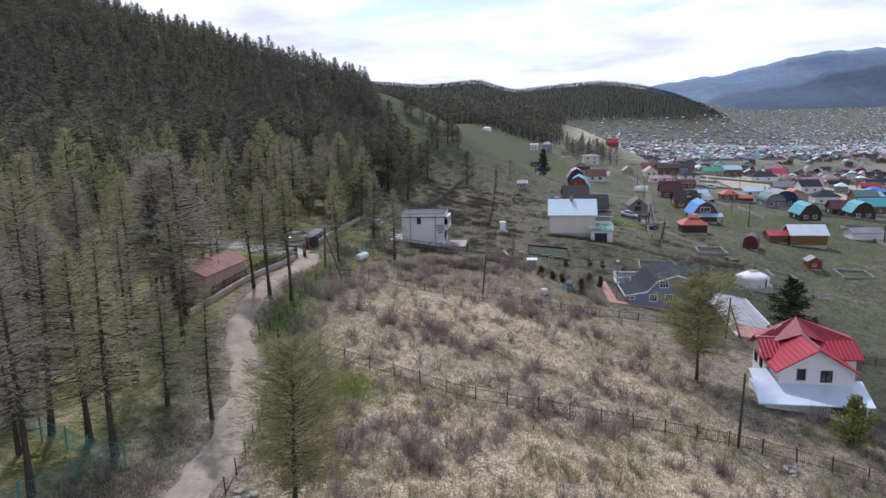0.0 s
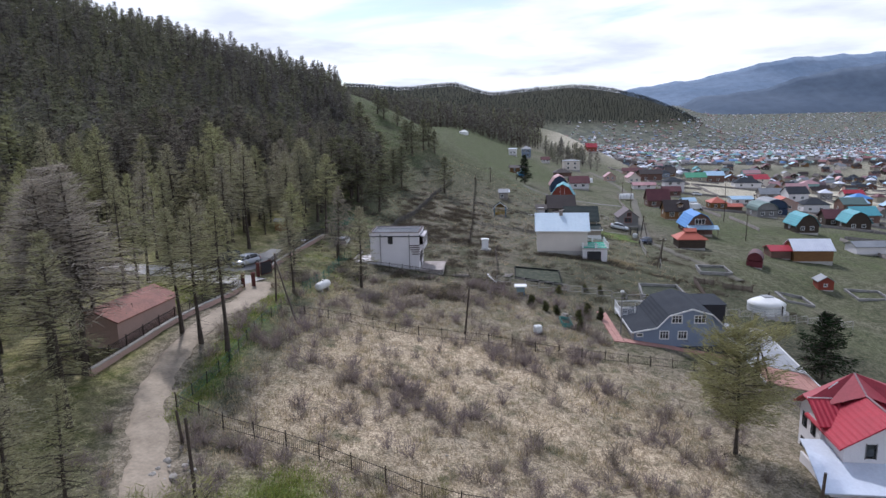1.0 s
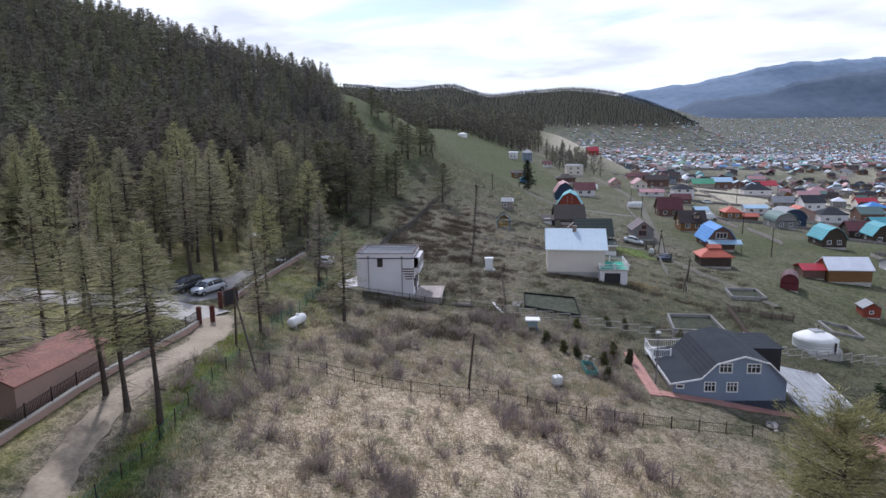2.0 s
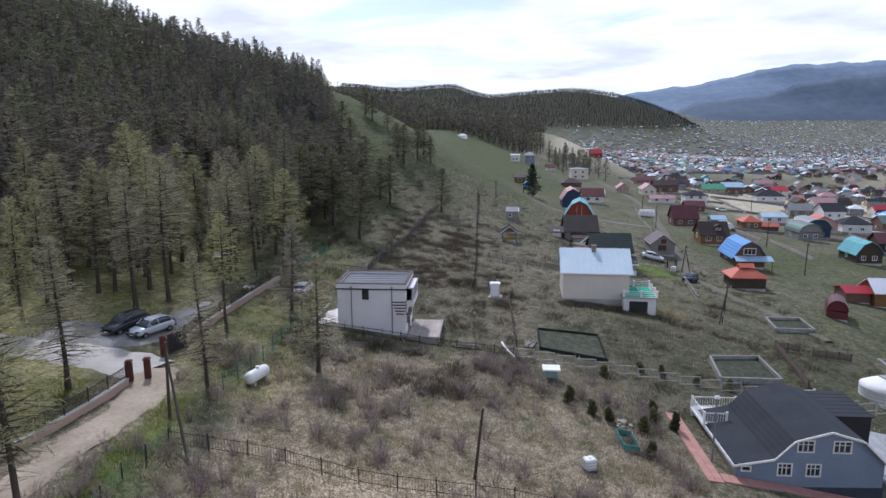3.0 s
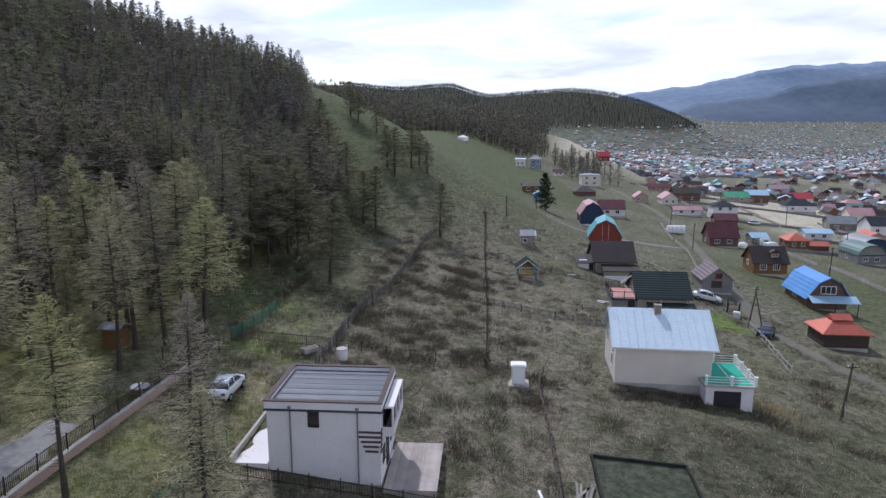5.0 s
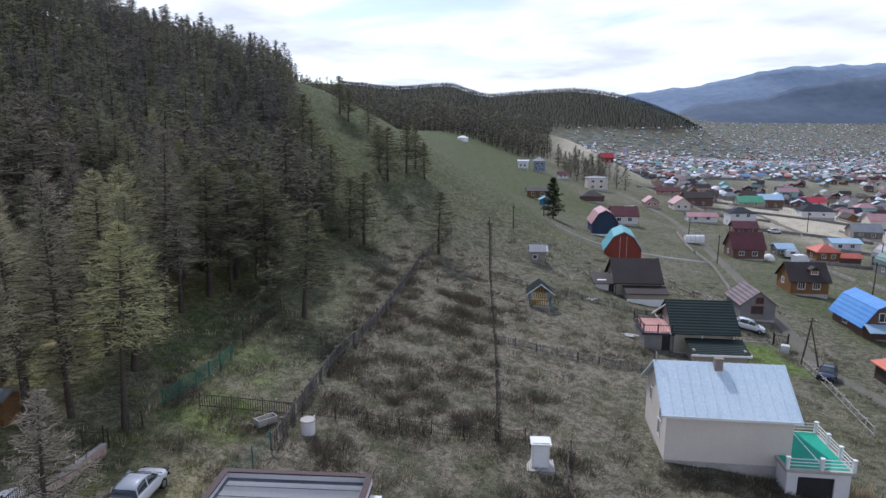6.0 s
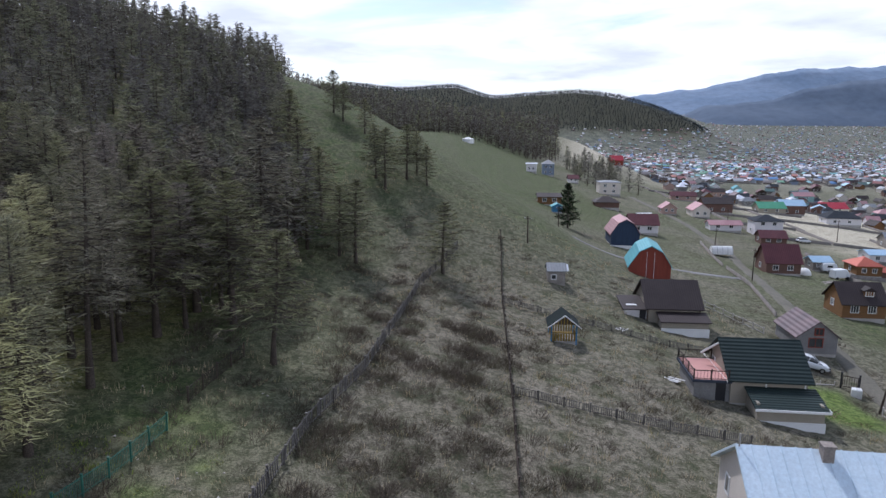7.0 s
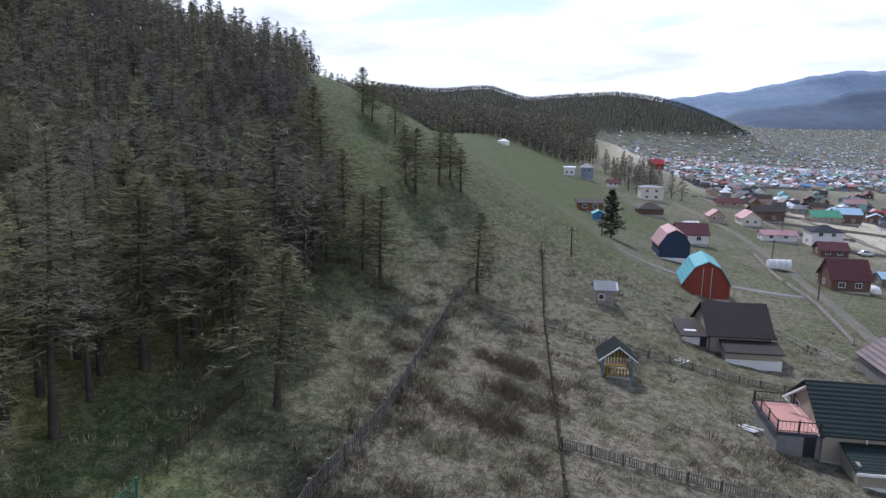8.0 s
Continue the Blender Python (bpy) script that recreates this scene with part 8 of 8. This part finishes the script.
planks("plank_pile", "pile of grey planks on the slope", 6.0, 109.6, -8, 9, 2.6, weathered, 1)
planks("plank_pile", "pale boards lying beside the garden bed", 13.4, 111.4, 75, 6, 2.4, weathered, 2)
planks("plank_pile", "white boards lying by the picket fence", 27.7, 175.9, 30, 3, 1.4, white_paint, 3)
planks("plank_pile", "white frame pieces lying in the grass", 28.6, 161.5, -40, 4, 1.7, white_paint, 4)
planks("plank_pile", "pale timber stacked near the village houses", 90.5, 232, 20, 8, 4, deck_wood, 5)
well = thing("well_ring", "white concrete well ring with a lid", "well", pose(-5.0, 130.0, ground_at(-5, 130)))
part("ring", tube(bmesh.new(), (0, 0, -0.4), (0, 0, 1.0), 0.5, 0.5, 20), white_wall, well)
part("lid", tube(bmesh.new(), (0, 0, 1.0), (0, 0, 1.08), 0.54, 0.54, 20), concrete, well)
part("pipe", tube(bmesh.new(), (0.45, 0.1, 0.9), (0.45, 0.1, 1.35), 0.05, 0.05, 6), white_paint, well)
trough = thing("trough", "old pale bathtub used as a trough", "trough", pose(-8.1, 130.6, ground_at(-8.1, 130.6) + 0.05, 0, 0, 40))
part("shell", boxes((-0.75, 0.75, -0.36, -0.3, 0, 0.5), (-0.75, 0.75, 0.3, 0.36, 0, 0.5), (-0.75, -0.69, -0.3, 0.3, 0, 0.5), (0.69, 0.75, -0.3, 0.3, 0, 0.5), (-0.7, 0.7, -0.31, 0.31, 0, 0.06)), concrete, trough)
house("ticket_hut", "small brown timber hut among the trees", at_corner(-25.6, 127.3, 8.9, -10), 1.6, 1.5, 2.0, 0.3, log_wall, grey_roof, over=0.25, plinth=0.6, category="hut")
wall_white = thing("retaining_wall", "short white retaining wall behind the white house", "wall", at_corner(-6.6, 121.8, ground_at(-5, 122), -6))
part("wall_body", boxes((0, 4.6, 0, 0.3, -0.8, 0.5)), white_paint, wall_white)
table = thing("cable_drum_table", "round pale table beside the drive wall", "table", pose(-19.2, 119.5, ground_at(-19.2, 119.5)))
part("tabletop", tube(bmesh.new(), (0, 0, 0.65), (0, 0, 0.72), 0.7, 0.7, 16), white_paint, table)
part("leg", tube(bmesh.new(), (0, 0, -0.2), (0, 0, 0.65), 0.14, 0.14, 8), concrete, table)
sign = thing("shelter", "small roofed shelter at the edge of the wood", "shelter", pose(-12.6, 113.8, ground_at(-12.6, 113.8)))
for px in (-0.6, 0.6):
    part("post", boxes((px - 0.05, px + 0.05, -0.05, 0.05, -0.3, 2.2)), dark_wood, sign)
part("roof", roof_mesh("gable", 0.6, 0.35, 0.25, -0.9, 0.9, 2.2, "x", 0), dark_wood, sign)
house("cyan_shed", "low shed with a bright cyan sheet roof", at_corner(31.2, 37.0, -5.0, -8), 5.0, 4.0, 2.0, 0.5, weathered, ribbed("cyan_sheet_roof", (0.05, 0.45, 0.62), (0.05, 0.40, 0.55), 0.4), over=0.3, plinth=1.5, category="shed")


# ---- the village and the town ----
MID = [  # x, y, width, depth, wall height, roof rise, kind, axis, wall, roof, label
    (58.8, 268.9, 7.3, 5.9, 2.5, 2.3, "gable", "x", white_wall, maroon_roof, "white village house with a maroon roof"),
    (88.8, 326, 5, 5, 2.2, 1.8, "gable", "y", pink_render, pink_roof, "small pink village house"),
    (61.9, 315.0, 7.8, 5.8, 1.8, 1.8, "hip", "x", brick_wall, brown_roof, "low brown brick house with a hipped roof"),
    (78.4, 370.5, 8.7, 6.7, 5.0, 0.7, "hip", "x", cream_wall, grey_roof, "cream two-storey house with a nearly flat roof"),
    (37.5, 288.1, 6.8, 4.8, 2.3, 0.8, "gable", "x", log_wall, brown_roof, "ochre log cabin on the grassy slope"),
    (39.3, 275.3, 2.6, 2.6, 1.7, 0.7, "gable", "y", blue_paint, turquoise_roof, "small turquoise hut below the log cabin"),
    (50.6, 391.1, 4.5, 3.4, 3.5, 0.3, "gable", "x", white_wall, white_roof, "white boxy house high on the slope"),
    (59.5, 400.1, 5.4, 4.9, 4.9, 1.8, "hip", "x", blue_wall, grey_roof, "blue-grey tower house high on the slope"),
    (70.3, 392.8, 4.4, 3.9, 2.0, 1.4, "gable", "x", white_wall, maroon_roof, "small white house with a dark red roof"),
    (100.5, 327.5, 6, 8, 2.6, 2.2, "gable", "y", cream_wall, pink_roof, "cream house with a faded pink gable roof"),
    (113.5, 348, 11, 7, 3.6, 2.0, "gable", "x", brick_wall, brown_roof, "brown brick house with a dark roof"),
    (119.1, 396.4, 11.2, 5.1, 2.2, 1.6, "gable", "x", pink_render, maroon_roof, "long pink house with a red-brown roof"),
    (107.2, 296.5, 8.2, 7, 4.4, 1.7, "hip", "x", white_wall, slate_roof, "white two-storey house with a dark hipped roof"),
    (161, 378, 10, 8, 4.0, 2.0, "gable", "x", brick_wall, sky_roof, "brick house with a pale blue roof"),
    (79.2, 237.5, 7.3, 6.5, 2.7, 3.4, "gable", "x", brick_wall, maroon_roof, "dark brick house with a maroon roof"),
    (105.0, 245.0, 5.6, 6, 2.4, 1.8, "hip", "x", log_wall, orange_roof, "log house with a coral red roof"),
    (111.2, 245.5, 5.2, 4, 1.6, 0.8, "gable", "x", brick_wall, orange_roof, "low brick annex with a coral red roof"),
    (166, 353, 13, 8, 2.6, 2.6, "hip", "x", white_wall, slate_roof, "white bungalow with a dark hipped roof"),
    (100.1, 279.3, 6.9, 5.3, 2.1, 1.7, "gable", "x", brick_wall, maroon_roof, "low brick house with a dark red roof"),
    (113.1, 227.8, 6.9, 8.5, 2.2, 2.8, "barrel", "y", grey_wall, mint_roof, "grey barn with a barrel roof of faded green"),
    (211, 427, 13, 10, 4.5, 2.6, "gable", "x", cream_wall, red_roof, "cream house with a bright red roof"),
    (151.3, 298.4, 9.1, 6.6, 2.7, 2.2, "gable", "x", weathered, grey_roof, "weathered plank house with a grey roof"),
    (154.0, 280.7, 8.1, 7.5, 5.5, 2.5, "gable", "x", white_wall, slate_roof, "tall white house with a dark roof"),
    (188.9, 342.9, 9.9, 7.9, 3.2, 2.4, "gable", "x", cream_wall, pink_roof, "cream house with a pink roof"),
    (105.2, 190.8, 6.0, 8, 2.4, 2.9, "gambrel", "y", dark_log, turquoise_roof, "dark log barn with a turquoise gambrel roof"),
    (133.5, 211.5, 7.0, 8, 2.6, 3.2, "gambrel", "y", dark_log, turquoise_roof, "dark log barn with a turquoise roof"),
    (132.3, 220.5, 9.1, 7.3, 2.7, 2.4, "gable", "x", dark_log, maroon_roof, "dark log house with a maroon roof"),
    (121.7, 239.6, 8.3, 9.4, 2.4, 3.5, "barrel", "y", navy_wall, grey_roof, "navy barn with a barrel roof"),
    (151.4, 265.2, 9.6, 7.7, 3.1, 2.3, "hip", "x", white_wall, slate_roof, "white bungalow with a slate-coloured roof"),
    (227.4, 354.5, 9.5, 8.1, 3.5, 2.4, "gable", "x", cream_wall, red_roof, "cream house with a red roof at the track"),
    (105.0, 164.5, 7.5, 5, 1.9, 0.9, "gable", "x", white_wall, grey_roof, "long white workshop with a grey roof"),
    (160.2, 247.6, 9.5, 8.1, 3.2, 2.7, "gable", "x", brick_wall, turquoise_roof, "brick house with a turquoise roof"),
    (136.1, 260.1, 9.1, 7.3, 2.9, 2.2, "gable", "y", pink_render, orange_roof, "pink house with an orange roof"),
    (95.7, 247.1, 4.3, 3.8, 2.2, 0.9, "gable", "x", weathered, sky_roof, "small plank shed with a pale blue roof"),
    (123.0, 266.4, 8.0, 5.7, 2.3, 0.9, "gable", "x", white_wall, sky_roof, "white workshop with a pale blue roof"),
    (181.8, 286.7, 9.5, 8.1, 3.5, 2.4, "gable", "x", brick_wall, mint_roof, "brick house with a mint green roof"),
    (203.5, 285.4, 9.5, 8.1, 3.5, 2.4, "gable", "x", white_wall, maroon_roof, "white house with a dark maroon roof"),
    (213.8, 328.0, 9.5, 8.1, 3.5, 2.4, "hip", "x", log_wall, blue_roof, "log house with a blue roof"),
    (93.8, 298.5, 9.6, 4.4, 2.0, 1.0, "gable", "x", white_wall, pink_roof, "long low white shed with a faded pink roof"),
    (140.5, 568.0, 9.0, 7.0, 4.0, 3.0, "gable", "x", rust_wall, red_roof, "red two-storey house at the edge of the wood"),
    (145.0, 366.0, 11.0, 7.0, 2.4, 2.2, "gable", "x", beige_wall, grass_roof, "beige house with a bright green roof"),
    (230.5, 600.0, 6.0, 6.0, 3.2, 2.0, "gable", "y", white_wall, mint_roof, "small white house in a row"),
    (245.0, 594.0, 6.0, 6.0, 3.2, 2.0, "gable", "y", teal_wall, turquoise_roof, "small teal house in a row"),
    (240.0, 577.0, 6.0, 6.0, 3.2, 2.0, "gable", "y", teal_wall, turquoise_roof, "small teal house with a turquoise roof"),
    (236.0, 561.0, 6.0, 6.0, 3.2, 2.0, "gable", "y", teal_wall, pink_roof, "small teal house with a pink roof"),
    (248.0, 556.0, 6.5, 6.0, 3.0, 2.4, "gable", "y", white_wall, slate_roof, "small white house with a black roof"),
    (229.0, 526.0, 10.0, 6.0, 3.0, 2.0, "gable", "x", pink_render, grey_roof, "long pink house with a grey roof"),
    (276.0, 564.0, 14.0, 8.0, 5.0, 2.4, "gable", "x", teal_wall, pink_roof, "teal two-storey house with a pink roof"),
    (274.0, 473.0, 11.0, 8.0, 4.0, 2.4, "hip", "x", teal_wall, pink_roof, "teal house with a pink hipped roof"),
]
random.seed(5)
for x, y, w, d, h, rise, kind, axis, wall, roof, label in MID:
    z = ground_at(x + w / 2, y + d / 2) + 0.3
    wide = h > 1.9
    front = [(w * 0.2, 0.8, min(1.1, w * 0.16), 0.95), (w * 0.62, 0.8, min(1.1, w * 0.16), 0.95)] if wide else []
    if h > 4:
        front += [(w * 0.2, 3.1, 1.1, 1.0), (w * 0.62, 3.1, 1.1, 1.0)]
    house("village_house", label, at_corner(x, y, z, -8 + random.uniform(-5, 5)), w, d, h, rise, wall, roof, kind, axis, 0.4, 1.5, openings=dict(front=front, left=[(d * 0.35, 0.8, 0.9, 0.95)] if wide else []))


def greenhouse(x, y, long, wide, yaw):
    ob = thing("greenhouse", "long white film greenhouse with a round roof", "greenhouse", pose(x, y, ground_at(x, y) + 0.1, 0, 0, yaw), "greenhouses")
    bm = bmesh.new()
    arc = [(wide / 2 * math.cos(a), 1.9 * math.sin(a)) for a in np.linspace(0, math.pi, 9)]
    prism(bm, [(float(p), float(q)) for p, q in arc], 0, long, "x")
    part("film", bm, felt_white, ob)
    for k in range(5):
        bm = bmesh.new()
        for a, b in zip(arc, arc[1:]):
            tube(bm, (k * long / 4, a[0] * 1.02, a[1] * 1.02), (k * long / 4, b[0] * 1.02, b[1] * 1.02), 0.04, 0.04, 4)
        part("hoop", bm, grey_paving, ob)


greenhouse(74.0, 253.6, 4.9, 2.2, -4)
greenhouse(70.8, 300, 5, 2.4, 10)
small_yurt = thing("yurt", "small white yurt on the hill shoulder", "yurt", pose(28.0, 441, ground_at(28, 441)))
bm = tube(bmesh.new(), (0, 0, -0.5), (0, 0, 1.7), 3.0, 3.0, 20)
part("canvas", bm, felt_white, small_yurt)
part("crown_cap", tube(bmesh.new(), (0, 0, 1.7), (0, 0, 2.7), 3.05, 0.6, 20), felt_white, small_yurt)
dome = thing("dome_tank", "pale dome-shaped tank in a village yard", "tank", pose(89.8, 240.7, ground_at(89.8, 240.7)))
bm = bmesh.new()
bmesh.ops.create_uvsphere(bm, u_segments=16, v_segments=10, radius=1.5)
part("shell", bm, felt_white, dome, smooth=True)

PAIRS = [(white_wall, pink_roof), (beige_wall, maroon_roof), (brick_wall, sky_roof), (log_wall, brown_roof), (cream_wall, grey_roof), (blue_wall, slate_roof), (weathered, mint_roof), (pink_render, brown_roof), (weathered, striped_roof), (grey_wall, grey_roof), (brick_wall, slate_roof), (dark_log, maroon_roof), (beige_wall, brown_roof), (grey_wall, white_roof)]
protos = []
for k, (wall, roof) in enumerate(PAIRS):
    w, d, h = 5.0 + (k * 37 % 5) * 0.6, 4.4 + (k * 17 % 3) * 0.5, 2.0 + (k * 29 % 3) * 0.5
    protos.append(house("town_house", "small town house with a sheet-metal roof in a fenced yard", pose(0, 0, -600 - 20 * k), w, d, h, 1.8, wall, roof, "hip" if k % 4 == 1 else "gable", "y" if k % 3 == 2 else "x", 0.35, 2.5, openings=dict(front=[(w * 0.2, 0.7, 1.0, 0.9), (w * 0.6, 0.7, 1.0, 0.9)])))


def town_ok(x, y):
    left = np.interp(y, [250, 300, 443, 665, 1200, 1700, 3500], [100, 112, 150, 190, 250, 330, 960])
    if x < left or x > 0.78 * y + 30:
        return False
    if y < 345 and x < 185:
        return False
    return float(height(x, y)) < (30 if y < 2600 else 145)


rr = np.random.default_rng(77)
spots = []
for y in np.arange(262, 640, 12.0):
    for x in np.arange(70, 540, 12.0):
        px, py = x + rr.normal(0, 3.0) + 0.14 * (y - 260), y + rr.normal(0, 2.5)
        if town_ok(px, py) and rr.random() < 0.25 + 0.55 * float(patch(px, py, 40.0, 1.2)) and not (px < 300 and py < 400 and rr.random() < 0.6):
            spots.append((px, py))
spots.sort(key=lambda p: p[0] * 0.3 + p[1])
for px, py in spots[:290]:
    copy = copy_thing(protos[int(rr.integers(len(protos)))], pose(px, py, ground_at(px, py) + 0.25, 0, 0, -8 + rr.normal(0, 8) + (90 if rr.random() < 0.3 else 0)))
    tagged(copy, group="houses of the town")
for p in protos:
    for ob in (*p.children_recursive, p):
        bpy.data.objects.remove(ob)


def ramp_material(name, colours, rough):
    m = material(name, (0.5, 0.5, 0.5), fine=0.5, grain=0.1, rough=rough)
    t = m.node_tree
    pick = node(t, "ShaderNodeAttribute", attribute_name="tint")
    ramp = node(t, "ShaderNodeValToRGB")
    ramp.color_ramp.interpolation = "CONSTANT"
    while len(ramp.color_ramp.elements) < len(colours):
        ramp.color_ramp.elements.new(0.5)
    for i, c in enumerate(colours):
        e = ramp.color_ramp.elements[i]
        e.position, e.color = i / len(colours), (*c, 1)
    wire(t, (pick.outputs["Fac"], ramp.inputs["Fac"]), (ramp.outputs["Color"], t.nodes["Principled BSDF"].inputs["Base Color"]))
    return m


def far_town(points, seed):
    """The far town: small gabled houses and plank fences, too many to count."""
    q = np.random.default_rng(seed)
    wv, wf, rv, rf, tw, tr, pv, pf = [], [], [], [], [], [], [], []
    for x, y in points:
        w, d, h, k = q.uniform(2.2, 4.2), q.uniform(1.9, 3.0), q.uniform(1.8, 3.6), q.uniform(1.0, 2.0)
        a = math.radians(q.normal(-8, 20) + (90 if q.random() < 0.35 else 0))
        z = ground_at(x, y) - 0.5
        c, s = math.cos(a), math.sin(a)

        def at(u, v, up):
            return (x + u * c - v * s, y + u * s + v * c, z + up)
        n = len(wv)
        wv += [at(-w, -d, 0), at(w, -d, 0), at(w, d, 0), at(-w, d, 0), at(-w, -d, h), at(w, -d, h), at(w, d, h), at(-w, d, h), at(-w, 0, h + k), at(w, 0, h + k)]
        wf += [(n, n + 1, n + 5, n + 4), (n + 1, n + 2, n + 6, n + 5), (n + 2, n + 3, n + 7, n + 6), (n + 3, n, n + 4, n + 7), (n + 5, n + 6, n + 9, n + 9), (n + 7, n + 4, n + 8, n + 8)]
        n = len(pv)
        if y < 2000 and q.random() < 0.75:
            px, py, ph = w + q.uniform(2, 5), d + q.uniform(3, 6), q.uniform(1.2, 1.9)
            pv += [at(u, v, up) for u, v in ((-px, -py), (px, -py), (px, py), (-px, py)) for up in (0, ph)]
            pf += [(n + a, n + b, n + b + 1, n + a + 1) for a, b in ((0, 2), (2, 4), (4, 6), (6, 0))]
        n = len(rv)
        o = 0.4
        rv += [at(-w - o, -d - o, h - 0.2), at(w + o, -d - o, h - 0.2), at(w + o, 0, h + k + 0.1), at(-w - o, 0, h + k + 0.1), at(w + o, d + o, h - 0.2), at(-w - o, d + o, h - 0.2)]
        rf += [(n, n + 1, n + 2, n + 3), (n + 3, n + 2, n + 4, n + 5)]
        tw += [q.random()] * 10
        tr += [q.random()] * 6
    ob = tagged(new("far_town"), "crowded low houses of the town across the valley floor", "town", "", "stuff")
    wf = [f if f[2] != f[3] else (f[0], f[1], f[2], f[0]) for f in wf]
    tri = [t for f in wf for t in (((f[0], f[1], f[2]), (f[0], f[2], f[3])) if f[3] != f[0] else ((f[0], f[1], f[2]),))]
    walls = new("walls", mesh_of("walls", wv, tri, ramp_material("town_walls", [(0.50, 0.49, 0.47), (0.24, 0.20, 0.17), (0.38, 0.35, 0.32), (0.20, 0.12, 0.10), (0.32, 0.35, 0.39), (0.62, 0.61, 0.59), (0.17, 0.145, 0.13)], 0.9), tw))
    roofs = new("roofs", mesh_of("roofs", rv, rf, ramp_material("town_roofs", [(0.12, 0.105, 0.10), (0.38, 0.39, 0.42), (0.20, 0.08, 0.075), (0.24, 0.25, 0.27), (0.10, 0.20, 0.36), (0.13, 0.12, 0.13), (0.36, 0.16, 0.13), (0.16, 0.32, 0.33), (0.55, 0.56, 0.60), (0.16, 0.14, 0.125), (0.28, 0.29, 0.31), (0.62, 0.62, 0.63), (0.12, 0.26, 0.17)], 0.5), tr))
    fences = new("yard_boards", mesh_of("yard_boards", pv, pf, weathered))
    for child in (walls, roofs, fences):
        child.parent = ob
        tagged(child, kind="stuff")


far_points = list(spots[290:])
for y in np.concatenate([np.arange(640, 1400, 10.5), np.arange(1400, 2400, 17.0), np.arange(2400, 4020, 27.0)]):
    gap = 11 + 0.007 * (y - 600)
    for x in np.arange(150, 0.78 * y + 40, gap):
        px, py = x + rr.normal(0, gap * 0.22), y + rr.normal(0, 5)
        dens = 0.35 + 0.75 * float(patch(px, py, 130.0, 2.7))
        if town_ok(px, py) and rr.random() < 0.72 * dens:
            far_points.append((px, py))
far_town(far_points, 9)


def village_fences():
    """Plank fences round the yards: boards joined, as nobody could tell them apart from here."""
    v, f = [], []
    q = np.random.default_rng(15)
    for x0 in np.arange(72, 330, 22.0):
        for y0 in np.arange(140, 520, 26.0):
            for dx, dy in ((22.0, 0), (0, 26.0)):
                x, y = x0 + 0.14 * (y0 - 200) + q.normal(0, 1.5), y0 - 0.14 * (x0 - 70) + q.normal(0, 1.5)
                if x > 0.75 * y or x < np.interp(y, [140, 240, 330, 520], [66, 80, 92, 125]) or q.random() < 0.55 or float(height(x, y)) > 12:
                    continue
                for k in range(8):
                    a = (x + dx * k / 8 + 0.14 * dy * k / 8, y + dy * k / 8 - 0.14 * dx * k / 8)
                    b = (x + dx * (k + 1) / 8 + 0.14 * dy * (k + 1) / 8, y + dy * (k + 1) / 8 - 0.14 * dx * (k + 1) / 8)
                    n = len(v)
                    for p in (a, b):
                        z = ground_at(*p)
                        for o in (-0.04, 0.04):
                            v += [(p[0] + o, p[1] + o, z - 0.2), (p[0] + o, p[1] + o, z + 0.9)]
                    f += [(n, n + 4, n + 5, n + 1), (n + 2, n + 3, n + 7, n + 6), (n + 1, n + 5, n + 7, n + 3)]
    ob = new("yard_fences", mesh_of("yard_fences", v, f, weathered))
    tagged(ob, "dark plank fences between the village yards", "fences", "", "stuff")


village_fences()
